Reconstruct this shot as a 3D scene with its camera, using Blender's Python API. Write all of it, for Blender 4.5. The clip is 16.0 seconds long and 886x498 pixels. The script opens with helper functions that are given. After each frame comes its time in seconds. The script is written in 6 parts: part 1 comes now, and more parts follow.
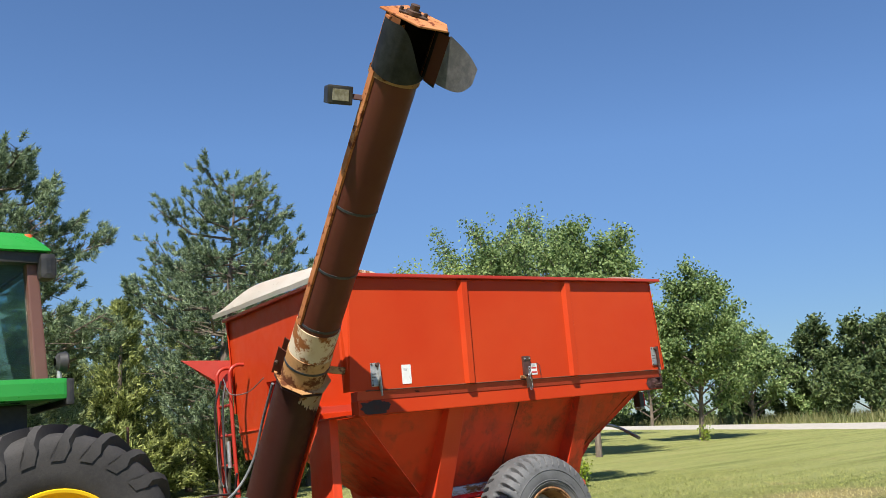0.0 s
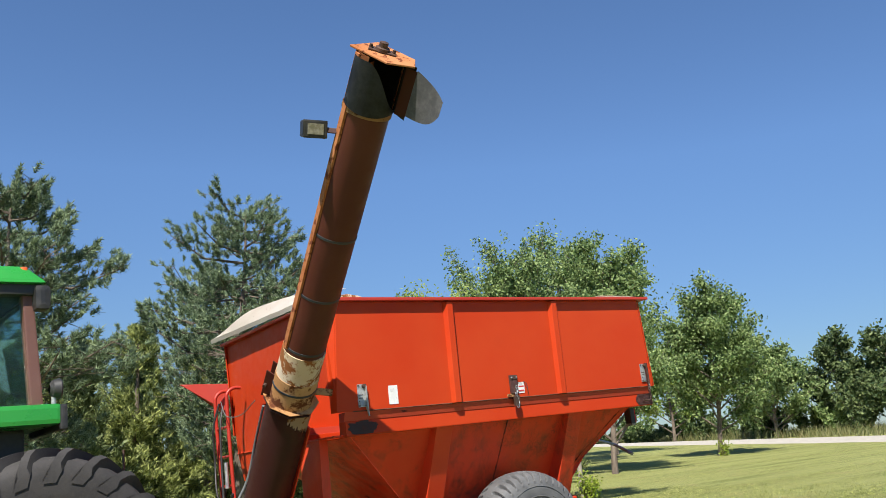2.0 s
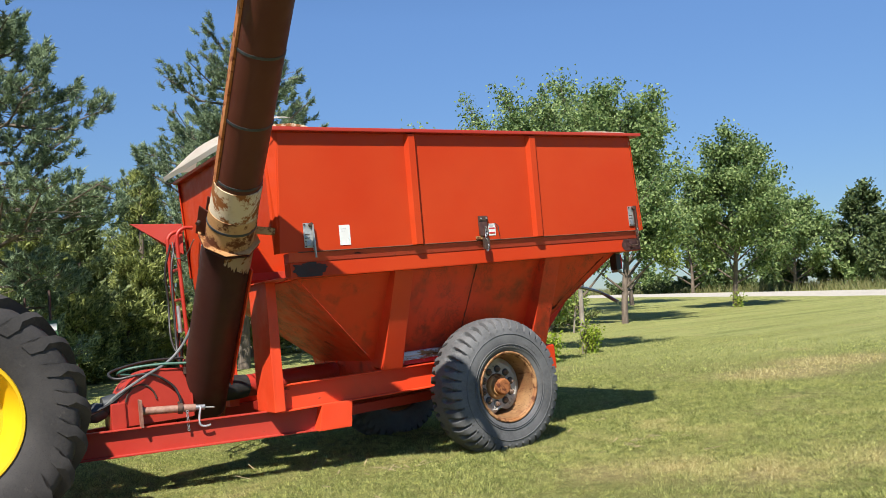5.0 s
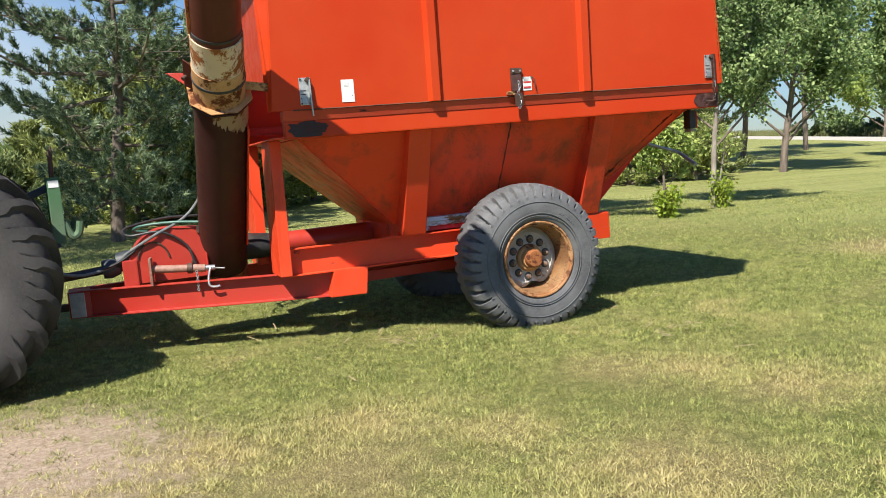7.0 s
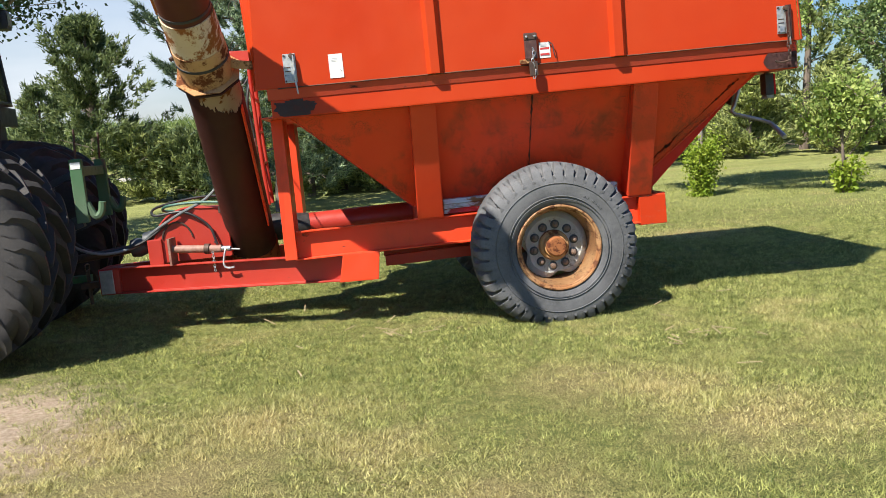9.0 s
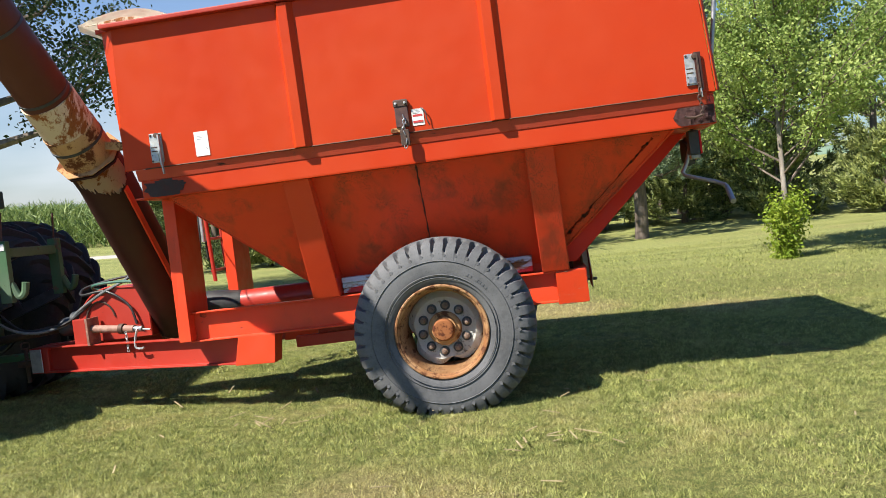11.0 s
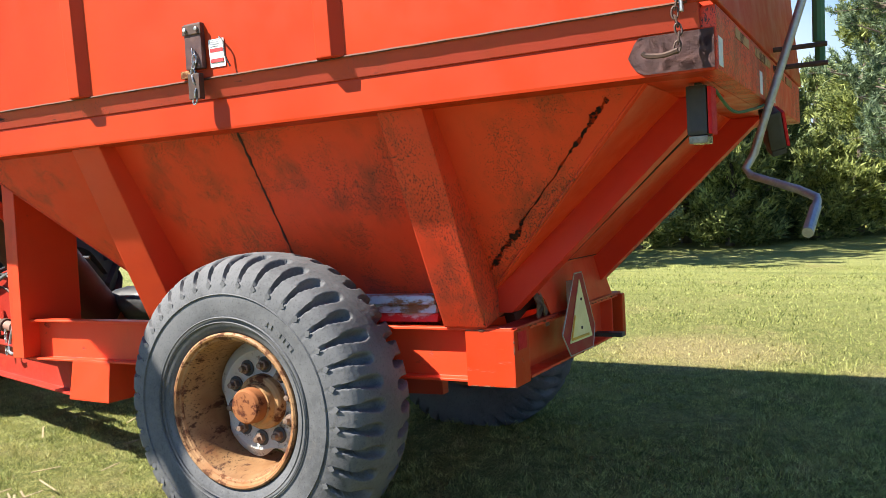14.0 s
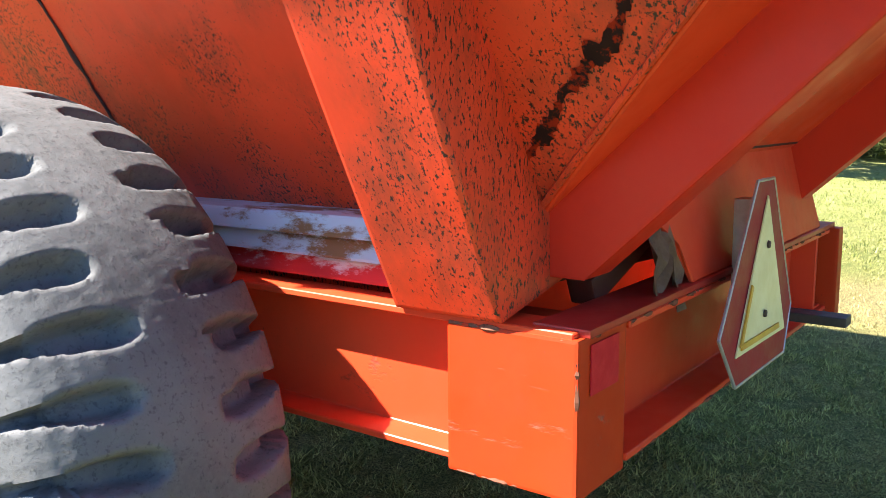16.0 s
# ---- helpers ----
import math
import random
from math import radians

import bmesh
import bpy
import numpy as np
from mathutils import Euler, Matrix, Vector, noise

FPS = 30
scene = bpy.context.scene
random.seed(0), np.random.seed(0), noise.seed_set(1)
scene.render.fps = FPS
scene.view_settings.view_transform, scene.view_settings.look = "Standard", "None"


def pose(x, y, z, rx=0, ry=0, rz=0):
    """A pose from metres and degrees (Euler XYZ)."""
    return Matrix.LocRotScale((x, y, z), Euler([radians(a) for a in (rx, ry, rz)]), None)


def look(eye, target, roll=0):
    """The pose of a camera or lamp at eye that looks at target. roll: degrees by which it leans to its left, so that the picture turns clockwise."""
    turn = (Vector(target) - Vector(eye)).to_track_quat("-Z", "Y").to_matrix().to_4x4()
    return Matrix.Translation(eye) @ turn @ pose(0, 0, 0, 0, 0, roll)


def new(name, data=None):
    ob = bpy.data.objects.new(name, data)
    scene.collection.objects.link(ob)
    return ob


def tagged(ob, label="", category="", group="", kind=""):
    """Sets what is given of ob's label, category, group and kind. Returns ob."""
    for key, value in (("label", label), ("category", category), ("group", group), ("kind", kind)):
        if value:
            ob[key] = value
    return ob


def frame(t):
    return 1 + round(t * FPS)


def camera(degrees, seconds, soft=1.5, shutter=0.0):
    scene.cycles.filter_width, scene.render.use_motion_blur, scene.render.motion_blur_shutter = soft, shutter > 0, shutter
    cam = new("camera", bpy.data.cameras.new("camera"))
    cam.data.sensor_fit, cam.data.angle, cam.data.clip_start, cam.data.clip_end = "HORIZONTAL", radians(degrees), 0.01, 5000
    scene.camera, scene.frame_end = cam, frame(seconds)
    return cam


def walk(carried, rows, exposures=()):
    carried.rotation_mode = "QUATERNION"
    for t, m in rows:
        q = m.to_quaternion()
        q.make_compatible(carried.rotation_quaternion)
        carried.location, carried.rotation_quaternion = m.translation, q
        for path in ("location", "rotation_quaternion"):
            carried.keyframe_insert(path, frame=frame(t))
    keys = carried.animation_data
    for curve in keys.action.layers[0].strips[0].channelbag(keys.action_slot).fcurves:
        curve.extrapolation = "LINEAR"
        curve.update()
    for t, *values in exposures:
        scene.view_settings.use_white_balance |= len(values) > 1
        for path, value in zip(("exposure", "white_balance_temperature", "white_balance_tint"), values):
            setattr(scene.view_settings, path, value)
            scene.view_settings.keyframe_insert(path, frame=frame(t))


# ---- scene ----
# the lawn falls gently past the machine: SITE stands its own upright on the level
UP = Vector((0.045, -0.035, 1.0)).normalized()
SITE = UP.rotation_difference(Vector((0, 0, 1))).to_matrix().to_4x4()
cam = camera(54.3, 16.0, 0.8)
PATH = [
    (0, (-5.901, -6.569, 1.42), (-4.726, -5.009, 1.852), -5.1),
    (0.5, (-5.796, -6.806, 1.396), (-4.64, -5.236, 1.84), -5.1),
    (1, (-5.79, -6.947, 1.389), (-4.649, -5.371, 1.852), -5.3),
    (1.5, (-5.773, -6.978, 1.391), (-4.639, -5.401, 1.865), -5.5),
    (2, (-5.764, -6.981, 1.38), (-4.632, -5.403, 1.857), -5.9),
    (2.5, (-5.755, -6.964, 1.385), (-4.623, -5.382, 1.849), -6.0),
    (3, (-5.739, -6.93, 1.38), (-4.605, -5.343, 1.826), -6.4),
    (3.5, (-5.676, -6.898, 1.394), (-4.538, -5.304, 1.797), -6.5),
    (4, (-5.499, -6.761, 1.377), (-4.362, -5.151, 1.71), -6.3),
    (4.5, (-5.227, -6.616, 1.365), (-4.103, -4.98, 1.607), -5.7),
    (5, (-4.809, -6.615, 1.299), (-3.725, -4.941, 1.447), -5.1),
    (5.2, (-4.65, -6.626, 1.28), (-3.59, -4.934, 1.392), -4.9),
    (7.3, (-3.065, -6.59, 1.481), (-2.446, -4.703, 1.251), -3.8),
    (7.5, (-2.889, -6.57, 1.489), (-2.327, -4.665, 1.248), -3.9),
    (8, (-2.397, -6.535, 1.458), (-1.977, -4.596, 1.201), -3.8),
    (8.2, (-2.21, -6.524, 1.456), (-1.845, -4.575, 1.197), -4.0),
    (10.3, (-0.016, -6.22, 1.32), (-0.115, -4.229, 1.166), -5.0),
    (10.5, (0.208, -6.143, 1.303), (0.072, -4.152, 1.179), -5.3),
    (11, (0.748, -5.927, 1.356), (0.515, -3.942, 1.28), -5.8),
    (11.5, (1.232, -5.472, 1.357), (0.897, -3.501, 1.295), -6.3),
    (12, (1.758, -5.033, 1.348), (1.331, -3.082, 1.244), -6.9),
    (12.5, (2.079, -4.585, 1.346), (1.5, -2.675, 1.225), -5.8),
    (13, (2.312, -3.998, 1.376), (1.593, -2.134, 1.27), -4.4),
    (13.5, (2.473, -3.4, 1.41), (1.636, -1.586, 1.309), -3.0),
    (14, (2.445, -2.806, 1.39), (1.506, -1.043, 1.29), -1.8),
    (14.5, (2.367, -2.194, 1.372), (1.34, -0.483, 1.237), -1.1),
    (15, (2.183, -1.643, 1.368), (1.079, 0.014, 1.18), -0.6),
    (15.5, (1.868, -1.115, 1.33), (0.721, 0.501, 1.06), 0.3),
    (16, (1.561, -0.603, 1.19), (0.398, 0.99, 0.857), 0.7),
]
walk(cam, [(t, SITE @ look(*p)) for t, *p in PATH], [(0, 0.74), (3.5, 0.76), (4.5, 0.76), (5.2, 0.80), (7.3, 0.92), (11.0, 1.00), (12.5, 1.06), (13.5, 1.28), (14.0, 1.50), (14.5, 1.68), (15.0, 1.88), (15.5, 2.10), (16.0, 2.34)])

# ---- daylight ----
SUN_WAY = SITE.to_3x3() @ Vector((0.60, 0.60, -1.0)).normalized()
sun_data = bpy.data.lights.new("sun", "SUN")
sun_data.energy, sun_data.angle, sun_data.color = 5.0, radians(0.55), (1.0, 0.95, 0.87)
sun = new("sun", sun_data)
sun.matrix_world = SUN_WAY.to_track_quat("-Z", "Y").to_matrix().to_4x4()
SUN_EL = math.asin(-SUN_WAY.z)
SUN_AZ = math.atan2(-SUN_WAY.x, -SUN_WAY.y)

world = bpy.data.worlds.new("sky")
world.use_nodes = True
scene.world = world
wn = world.node_tree
wn.nodes.clear()
w_out = wn.nodes.new("ShaderNodeOutputWorld")
w_bg = wn.nodes.new("ShaderNodeBackground")
w_sky = wn.nodes.new("ShaderNodeTexSky")
w_sky.sky_type = "NISHITA"
w_sky.sun_disc = False
w_sky.sun_elevation, w_sky.sun_rotation = SUN_EL, SUN_AZ
w_sky.air_density, w_sky.dust_density, w_sky.ozone_density = 1.0, 0.05, 4.0
w_bg.inputs["Strength"].default_value = 0.075
# thin high cloud, mostly low in the sky
w_tc = wn.nodes.new("ShaderNodeTexCoord")
w_map = wn.nodes.new("ShaderNodeMapping")
w_map.inputs["Scale"].default_value = (1.1, 1.1, 5.0)
w_noise = wn.nodes.new("ShaderNodeTexNoise")
w_noise.inputs["Scale"].default_value, w_noise.inputs["Detail"].default_value = 1.3, 5.0
w_ramp = wn.nodes.new("ShaderNodeValToRGB")
w_ramp.color_ramp.elements[0].position, w_ramp.color_ramp.elements[1].position = 0.40, 0.64
w_sep = wn.nodes.new("ShaderNodeSeparateXYZ")
w_low = wn.nodes.new("ShaderNodeMapRange")
w_low.inputs["From Min"].default_value, w_low.inputs["From Max"].default_value = 0.02, 0.26
w_low.inputs["To Min"].default_value, w_low.inputs["To Max"].default_value = 0.95, 0.0
w_west = wn.nodes.new("ShaderNodeMapRange")
w_west.inputs["From Min"].default_value, w_west.inputs["From Max"].default_value = 0.06, -0.16
w_mul = wn.nodes.new("ShaderNodeMath")
w_mul.operation = "MULTIPLY"
w_mul2 = wn.nodes.new("ShaderNodeMath")
w_mul2.operation = "MULTIPLY"
w_mix = wn.nodes.new("ShaderNodeMix")
w_mix.data_type = "RGBA"
w_mix.inputs["B"].default_value = (6.2, 6.6, 7.2, 1)
wn.links.new(w_tc.outputs["Generated"], w_map.inputs["Vector"])
wn.links.new(w_map.outputs["Vector"], w_noise.inputs["Vector"])
wn.links.new(w_noise.outputs["Fac"], w_ramp.inputs["Fac"])
wn.links.new(w_tc.outputs["Generated"], w_sep.inputs["Vector"])
wn.links.new(w_sep.outputs["Z"], w_low.inputs["Value"])
wn.links.new(w_sep.outputs["X"], w_west.inputs["Value"])
wn.links.new(w_ramp.outputs["Color"], w_mul.inputs[0])
wn.links.new(w_low.outputs["Result"], w_mul.inputs[1])
wn.links.new(w_mul.outputs["Value"], w_mul2.inputs[0])
wn.links.new(w_west.outputs["Result"], w_mul2.inputs[1])
wn.links.new(w_mul2.outputs["Value"], w_mix.inputs["Factor"])
w_tint = wn.nodes.new("ShaderNodeMix")
w_tint.data_type, w_tint.blend_type = "RGBA", "MULTIPLY"
w_tint.inputs["Factor"].default_value = 1.0
w_tint.inputs["B"].default_value = (0.83, 0.965, 1.13, 1)
wn.links.new(w_sky.outputs["Color"], w_tint.inputs["A"])
# the air near the horizon is hazier and dimmer than a clear sky's
w_haze = wn.nodes.new("ShaderNodeMapRange")
w_haze.inputs["From Min"].default_value, w_haze.inputs["From Max"].default_value = 0.0, 0.32
w_haze.inputs["To Min"].default_value, w_haze.inputs["To Max"].default_value = 0.50, 1.0
w_dim = wn.nodes.new("ShaderNodeVectorMath")
w_dim.operation = "SCALE"
wn.links.new(w_sep.outputs["Z"], w_haze.inputs["Value"])
wn.links.new(w_tint.outputs["Result"], w_dim.inputs[0])
wn.links.new(w_haze.outputs["Result"], w_dim.inputs["Scale"])
wn.links.new(w_dim.outputs["Vector"], w_mix.inputs["A"])
wn.links.new(w_mix.outputs["Result"], w_bg.inputs["Color"])
wn.links.new(w_bg.outputs["Background"], w_out.inputs["Surface"])


# ---- materials ----
def shader(name, rough=0.6, metal=0.0):
    m = bpy.data.materials.new(name)
    m.use_nodes = True
    nt = m.node_tree
    b = nt.nodes["Principled BSDF"]
    b.inputs["Roughness"].default_value, b.inputs["Metallic"].default_value = rough, metal
    tc = nt.nodes.new("ShaderNodeTexCoord")
    return m, nt, b, tc.outputs["Object"]


def noise_of(nt, co, scale, detail=4.0, rough=0.6, stretch=None):
    if stretch:
        mp = nt.nodes.new("ShaderNodeMapping")
        mp.inputs["Scale"].default_value = stretch
        nt.links.new(co, mp.inputs["Vector"])
        co = mp.outputs["Vector"]
    n = nt.nodes.new("ShaderNodeTexNoise")
    n.inputs["Scale"].default_value, n.inputs["Detail"].default_value, n.inputs["Roughness"].default_value = scale, detail, rough
    nt.links.new(co, n.inputs["Vector"])
    return n.outputs["Fac"]


def step_of(nt, fac, lo, hi, a=0.0, b=1.0):
    n = nt.nodes.new("ShaderNodeMapRange")
    n.interpolation_type = "SMOOTHSTEP"
    n.inputs["From Min"].default_value, n.inputs["From Max"].default_value = lo, hi
    n.inputs["To Min"].default_value, n.inputs["To Max"].default_value = a, b
    nt.links.new(fac, n.inputs["Value"])
    return n.outputs["Result"]


def math_of(nt, op, a, b):
    n = nt.nodes.new("ShaderNodeMath")
    n.operation = op
    for k, v in enumerate((a, b)):
        if isinstance(v, (int, float)):
            n.inputs[k].default_value = v
        else:
            nt.links.new(v, n.inputs[k])
    return n.outputs["Value"]


def mix_of(nt, fac, a, b):
    n = nt.nodes.new("ShaderNodeMix")
    n.data_type = "RGBA"
    if isinstance(fac, (int, float)):
        n.inputs["Factor"].default_value = fac
    else:
        nt.links.new(fac, n.inputs["Factor"])
    for key, v in (("A", a), ("B", b)):
        if isinstance(v, tuple):
            n.inputs[key].default_value = (*v, 1)
        else:
            nt.links.new(v, n.inputs[key])
    return n.outputs["Result"]


def bump_of(nt, b, height, strength, distance=0.01):
    n = nt.nodes.new("ShaderNodeBump")
    n.inputs["Strength"].default_value, n.inputs["Distance"].default_value = strength, distance
    nt.links.new(height, n.inputs["Height"])
    nt.links.new(n.outputs["Normal"], b.inputs["Normal"])


def paint(name, base, faded, worn, amount=0.5, fleck=0.3, rough=0.38, streak=(1, 1, 1), scale=1.0, dirt=(0.05, 0.03, 0.02), spec=0.5, pits=0.0, ground=0.46):
    """Weathered paint: slow fading, streaked wear down to rust, fine dark flecks, dust."""
    m, nt, b, co = shader(name, rough)
    b.inputs["Specular IOR Level"].default_value = spec
    c = mix_of(nt, step_of(nt, noise_of(nt, co, 0.9 * scale, 3), 0.3, 0.72), base, faded)
    c = mix_of(nt, step_of(nt, noise_of(nt, co, 55, 3), 0.35, 0.8, 0.0, 0.16), c, faded)
    wear = step_of(nt, noise_of(nt, co, 5.0 * scale, 8, 0.72, streak), 0.72 - 0.22 * amount, 0.78 - 0.20 * amount)
    c = mix_of(nt, wear, c, worn)
    fl = step_of(nt, noise_of(nt, co, 34 * scale, 6, 0.75, streak), 0.74 - 0.16 * fleck, 0.78 - 0.15 * fleck)
    region = step_of(nt, noise_of(nt, co, 1.7 * scale, 2), 0.40, 0.60)
    fl = math_of(nt, "MULTIPLY", fl, region)
    c = mix_of(nt, fl, c, dirt)
    if pits:
        # fine black pitting that gathers in broad patches
        patch = step_of(nt, noise_of(nt, co, 1.9, 3, 0.6), ground - 0.06, ground + 0.16, 0.0, 1.0)
        speck = step_of(nt, math_of(nt, "ADD", noise_of(nt, co, 185, 4, 0.68, (1, 1, 0.45)), math_of(nt, "MULTIPLY", patch, 0.20 * pits)), 0.71, 0.77)
        haze = step_of(nt, noise_of(nt, co, 7, 6, 0.75, (1, 1, 0.35)), 0.42, 0.70, 0.0, 0.75 * pits)
        c = mix_of(nt, math_of(nt, "MULTIPLY", haze, patch), c, (0.16, 0.045, 0.02))
        c = mix_of(nt, speck, c, dirt)
    nt.links.new(c, b.inputs["Base Color"])
    r = math_of(nt, "ADD", math_of(nt, "MULTIPLY", math_of(nt, "MAXIMUM", wear, fl), 0.4), step_of(nt, noise_of(nt, co, 7, 4), 0.3, 0.7, rough - 0.07, rough + 0.12))
    nt.links.new(r, b.inputs["Roughness"])
    h = math_of(nt, "SUBTRACT", math_of(nt, "MULTIPLY", noise_of(nt, co, 2.2, 2), 1.2), math_of(nt, "MULTIPLY", wear, 0.25))
    bump_of(nt, b, h, 0.22, 0.02)
    return m


def plain(name, a, b_col, scale=12.0, rough=0.6, metal=0.0, bump=0.15, lo=0.35, hi=0.7, stretch=None):
    m, nt, b, co = shader(name, rough, metal)
    n = noise_of(nt, co, scale, 6, 0.65, stretch)
    c = mix_of(nt, step_of(nt, n, lo, hi), a, b_col)
    c = mix_of(nt, step_of(nt, noise_of(nt, co, scale * 7, 3), 0.45, 0.8, 0, 0.3), c, b_col)
    nt.links.new(c, b.inputs["Base Color"])
    nt.links.new(step_of(nt, n, 0.3, 0.7, max(0.05, rough - 0.1), min(1.0, rough + 0.12)), b.inputs["Roughness"])
    bump_of(nt, b, n, bump, 0.01)
    return m


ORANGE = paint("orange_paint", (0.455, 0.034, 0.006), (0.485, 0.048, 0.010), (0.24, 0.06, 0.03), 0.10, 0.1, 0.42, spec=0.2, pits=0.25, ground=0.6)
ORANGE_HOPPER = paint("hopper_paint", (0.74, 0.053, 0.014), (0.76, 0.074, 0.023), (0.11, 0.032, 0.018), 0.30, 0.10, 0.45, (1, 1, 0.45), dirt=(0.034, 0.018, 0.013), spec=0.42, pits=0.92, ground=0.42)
ORANGE_SCUFF = paint("scuffed_orange", (0.47, 0.033, 0.006), (0.50, 0.050, 0.010), (0.26, 0.12, 0.08), 0.62, 0.3, 0.45, (0.3, 1, 1.8), spec=0.2, pits=0.5, ground=0.48)
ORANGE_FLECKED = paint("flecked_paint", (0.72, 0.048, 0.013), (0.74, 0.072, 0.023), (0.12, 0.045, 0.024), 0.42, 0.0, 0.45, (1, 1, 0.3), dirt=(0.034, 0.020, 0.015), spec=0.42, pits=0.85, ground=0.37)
RED = paint("red_paint", (0.36, 0.024, 0.015), (0.40, 0.042, 0.024), (0.16, 0.035, 0.02), 0.36, 0.4, 0.40, (0.6, 0.6, 1), spec=0.40, pits=0.3, ground=0.55)
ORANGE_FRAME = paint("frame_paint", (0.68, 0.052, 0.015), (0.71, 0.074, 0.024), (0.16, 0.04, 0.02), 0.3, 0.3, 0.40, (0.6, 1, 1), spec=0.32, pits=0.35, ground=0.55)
GRIMY = paint("grimy_seam", (0.44, 0.040, 0.016), (0.48, 0.056, 0.022), (0.035, 0.018, 0.014), 0.62, 0.7, 0.55, (0.30, 1, 1.4), pits=0.6, ground=0.5)
SMUDGE = plain("black_smudge", (0.030, 0.016, 0.015), (0.085, 0.020, 0.014), 12, 0.75, lo=0.45, hi=0.75)
WELD_RUST = paint("weld_rust", (0.060, 0.022, 0.016), (0.030, 0.016, 0.014), (0.50, 0.042, 0.012), 1.05, 0.0, 0.75, scale=7.0, spec=0.2)
BROWN = paint("brown_tube", (0.078, 0.020, 0.012), (0.100, 0.029, 0.017), (0.15, 0.05, 0.024), 0.25, 0.35, 0.5, (1, 1, 0.5), 1.0, (0.02, 0.009, 0.008), spec=0.3)
BROWN_DARK = paint("dark_tube", (0.040, 0.013, 0.010), (0.058, 0.019, 0.013), (0.12, 0.036, 0.018), 0.3, 0.4, 0.5, (1, 1, 0.4), 1.0, (0.015, 0.008, 0.007), spec=0.3)
RUST = paint("rust", (0.22, 0.065, 0.020), (0.33, 0.14, 0.055), (0.085, 0.026, 0.013), 0.85, 0.7, 0.8, scale=2.0, spec=0.2, pits=0.5)
RUST_BRIGHT = paint("bright_rust", (0.34, 0.105, 0.030), (0.50, 0.22, 0.095), (0.15, 0.042, 0.018), 0.9, 0.6, 0.8, scale=2.5, spec=0.2, pits=0.5)
RUST_WHITE = paint("rusted_white_paint", (0.66, 0.58, 0.46), (0.56, 0.42, 0.26), (0.26, 0.095, 0.028), 1.04, 1.0, 0.6, (1.0, 1.0, 0.5), 1.7, (0.08, 0.028, 0.012), spec=0.25)
RUST_YELLOW = paint("rusted_ochre", (0.36, 0.160, 0.050), (0.52, 0.34, 0.17), (0.11, 0.036, 0.014), 1.0, 0.7, 0.65, spec=0.25, pits=0.4)
RUST_EDGE = paint("chipped_edge", (0.16, 0.055, 0.030), (0.24, 0.10, 0.06), (0.06, 0.028, 0.020), 0.9, 0.5, 0.8, scale=5.0, spec=0.2)
RIM_OUT = paint("rusted_rim", (0.160, 0.068, 0.025), (0.350, 0.205, 0.095), (0.070, 0.030, 0.014), 0.75, 1.2, 0.5, (1, 0.4, 1), scale=3.2, dirt=(0.040, 0.018, 0.011), spec=0.35, pits=0.9)
RIM_LIP = paint("rusted_lip", (0.26, 0.105, 0.034), (0.42, 0.24, 0.11), (0.11, 0.040, 0.016), 1.0, 1.0, 0.55, scale=4.0, spec=0.4, pits=0.5)
RIM_DISC = paint("worn_white_disc", (0.80, 0.79, 0.75), (0.70, 0.68, 0.62), (0.16, 0.075, 0.032), 0.62, 1.0, 0.55, scale=1.5, spec=0.25, pits=0.6)
CORRODED = paint("worn_white_strip", (0.54, 0.60, 0.66), (0.46, 0.52, 0.58), (0.25, 0.12, 0.05), 0.95, 0.5, 0.6, (0.5, 1, 1.3))
REDWHITE = paint("chipped_red_white", (0.50, 0.02, 0.02), (0.42, 0.02, 0.02), (0.58, 0.58, 0.58), 0.95, 0.2, 0.6, (0.5, 1, 1.3))
BLACK_STEEL = plain("black_steel", (0.020, 0.024, 0.028), (0.05, 0.055, 0.06), 14, 0.5)
DARK_STEEL = plain("dark_steel", (0.055, 0.035, 0.028), (0.11, 0.06, 0.04), 22, 0.6, 0.3)
GALV = plain("galvanised", (0.36, 0.37, 0.37), (0.50, 0.51, 0.50), 26, 0.45, 0.6)
GREY_PIPE = plain("grey_pipe", (0.30, 0.31, 0.33), (0.42, 0.43, 0.45), 30, 0.4, 0.7)
TARP = paint("white_tarp", (0.76, 0.72, 0.64), (0.66, 0.61, 0.51), (0.40, 0.26, 0.13), 0.40, 0.5, 0.7)
STICKER = plain("white_sticker", (0.72, 0.72, 0.70), (0.64, 0.64, 0.62), 30, 0.5)
STICKER_INK = plain("grey_ink", (0.28, 0.28, 0.30), (0.40, 0.40, 0.42), 60, 0.6)
STICKER_RED = plain("red_ink", (0.50, 0.03, 0.03), (0.42, 0.05, 0.05), 60, 0.5)
EMBLEM = plain("faded_emblem", (0.80, 0.76, 0.42), (0.74, 0.69, 0.34), 14, 0.45)
EMBLEM_EDGE = plain("emblem_border", (0.26, 0.010, 0.016), (0.32, 0.016, 0.022), 14, 0.6)
EMBLEM_OLD = plain("emblem_yellow", (0.62, 0.38, 0.03), (0.58, 0.34, 0.04), 14, 0.4)
REFLECTOR = plain("red_reflector", (0.55, 0.005, 0.010), (0.48, 0.006, 0.010), 40, 0.8)
AMBER = plain("amber_lens", (0.75, 0.14, 0.02), (0.70, 0.10, 0.02), 40, 0.3)
GREEN = paint("green_paint", (0.018, 0.23, 0.030), (0.030, 0.27, 0.045), (0.12, 0.16, 0.06), 0.1, 0.2, 0.3)
GREEN_OLD = paint("old_green_paint", (0.036, 0.125, 0.045), (0.11, 0.16, 0.10), (0.12, 0.095, 0.065), 0.7, 0.6, 0.6, spec=0.3)
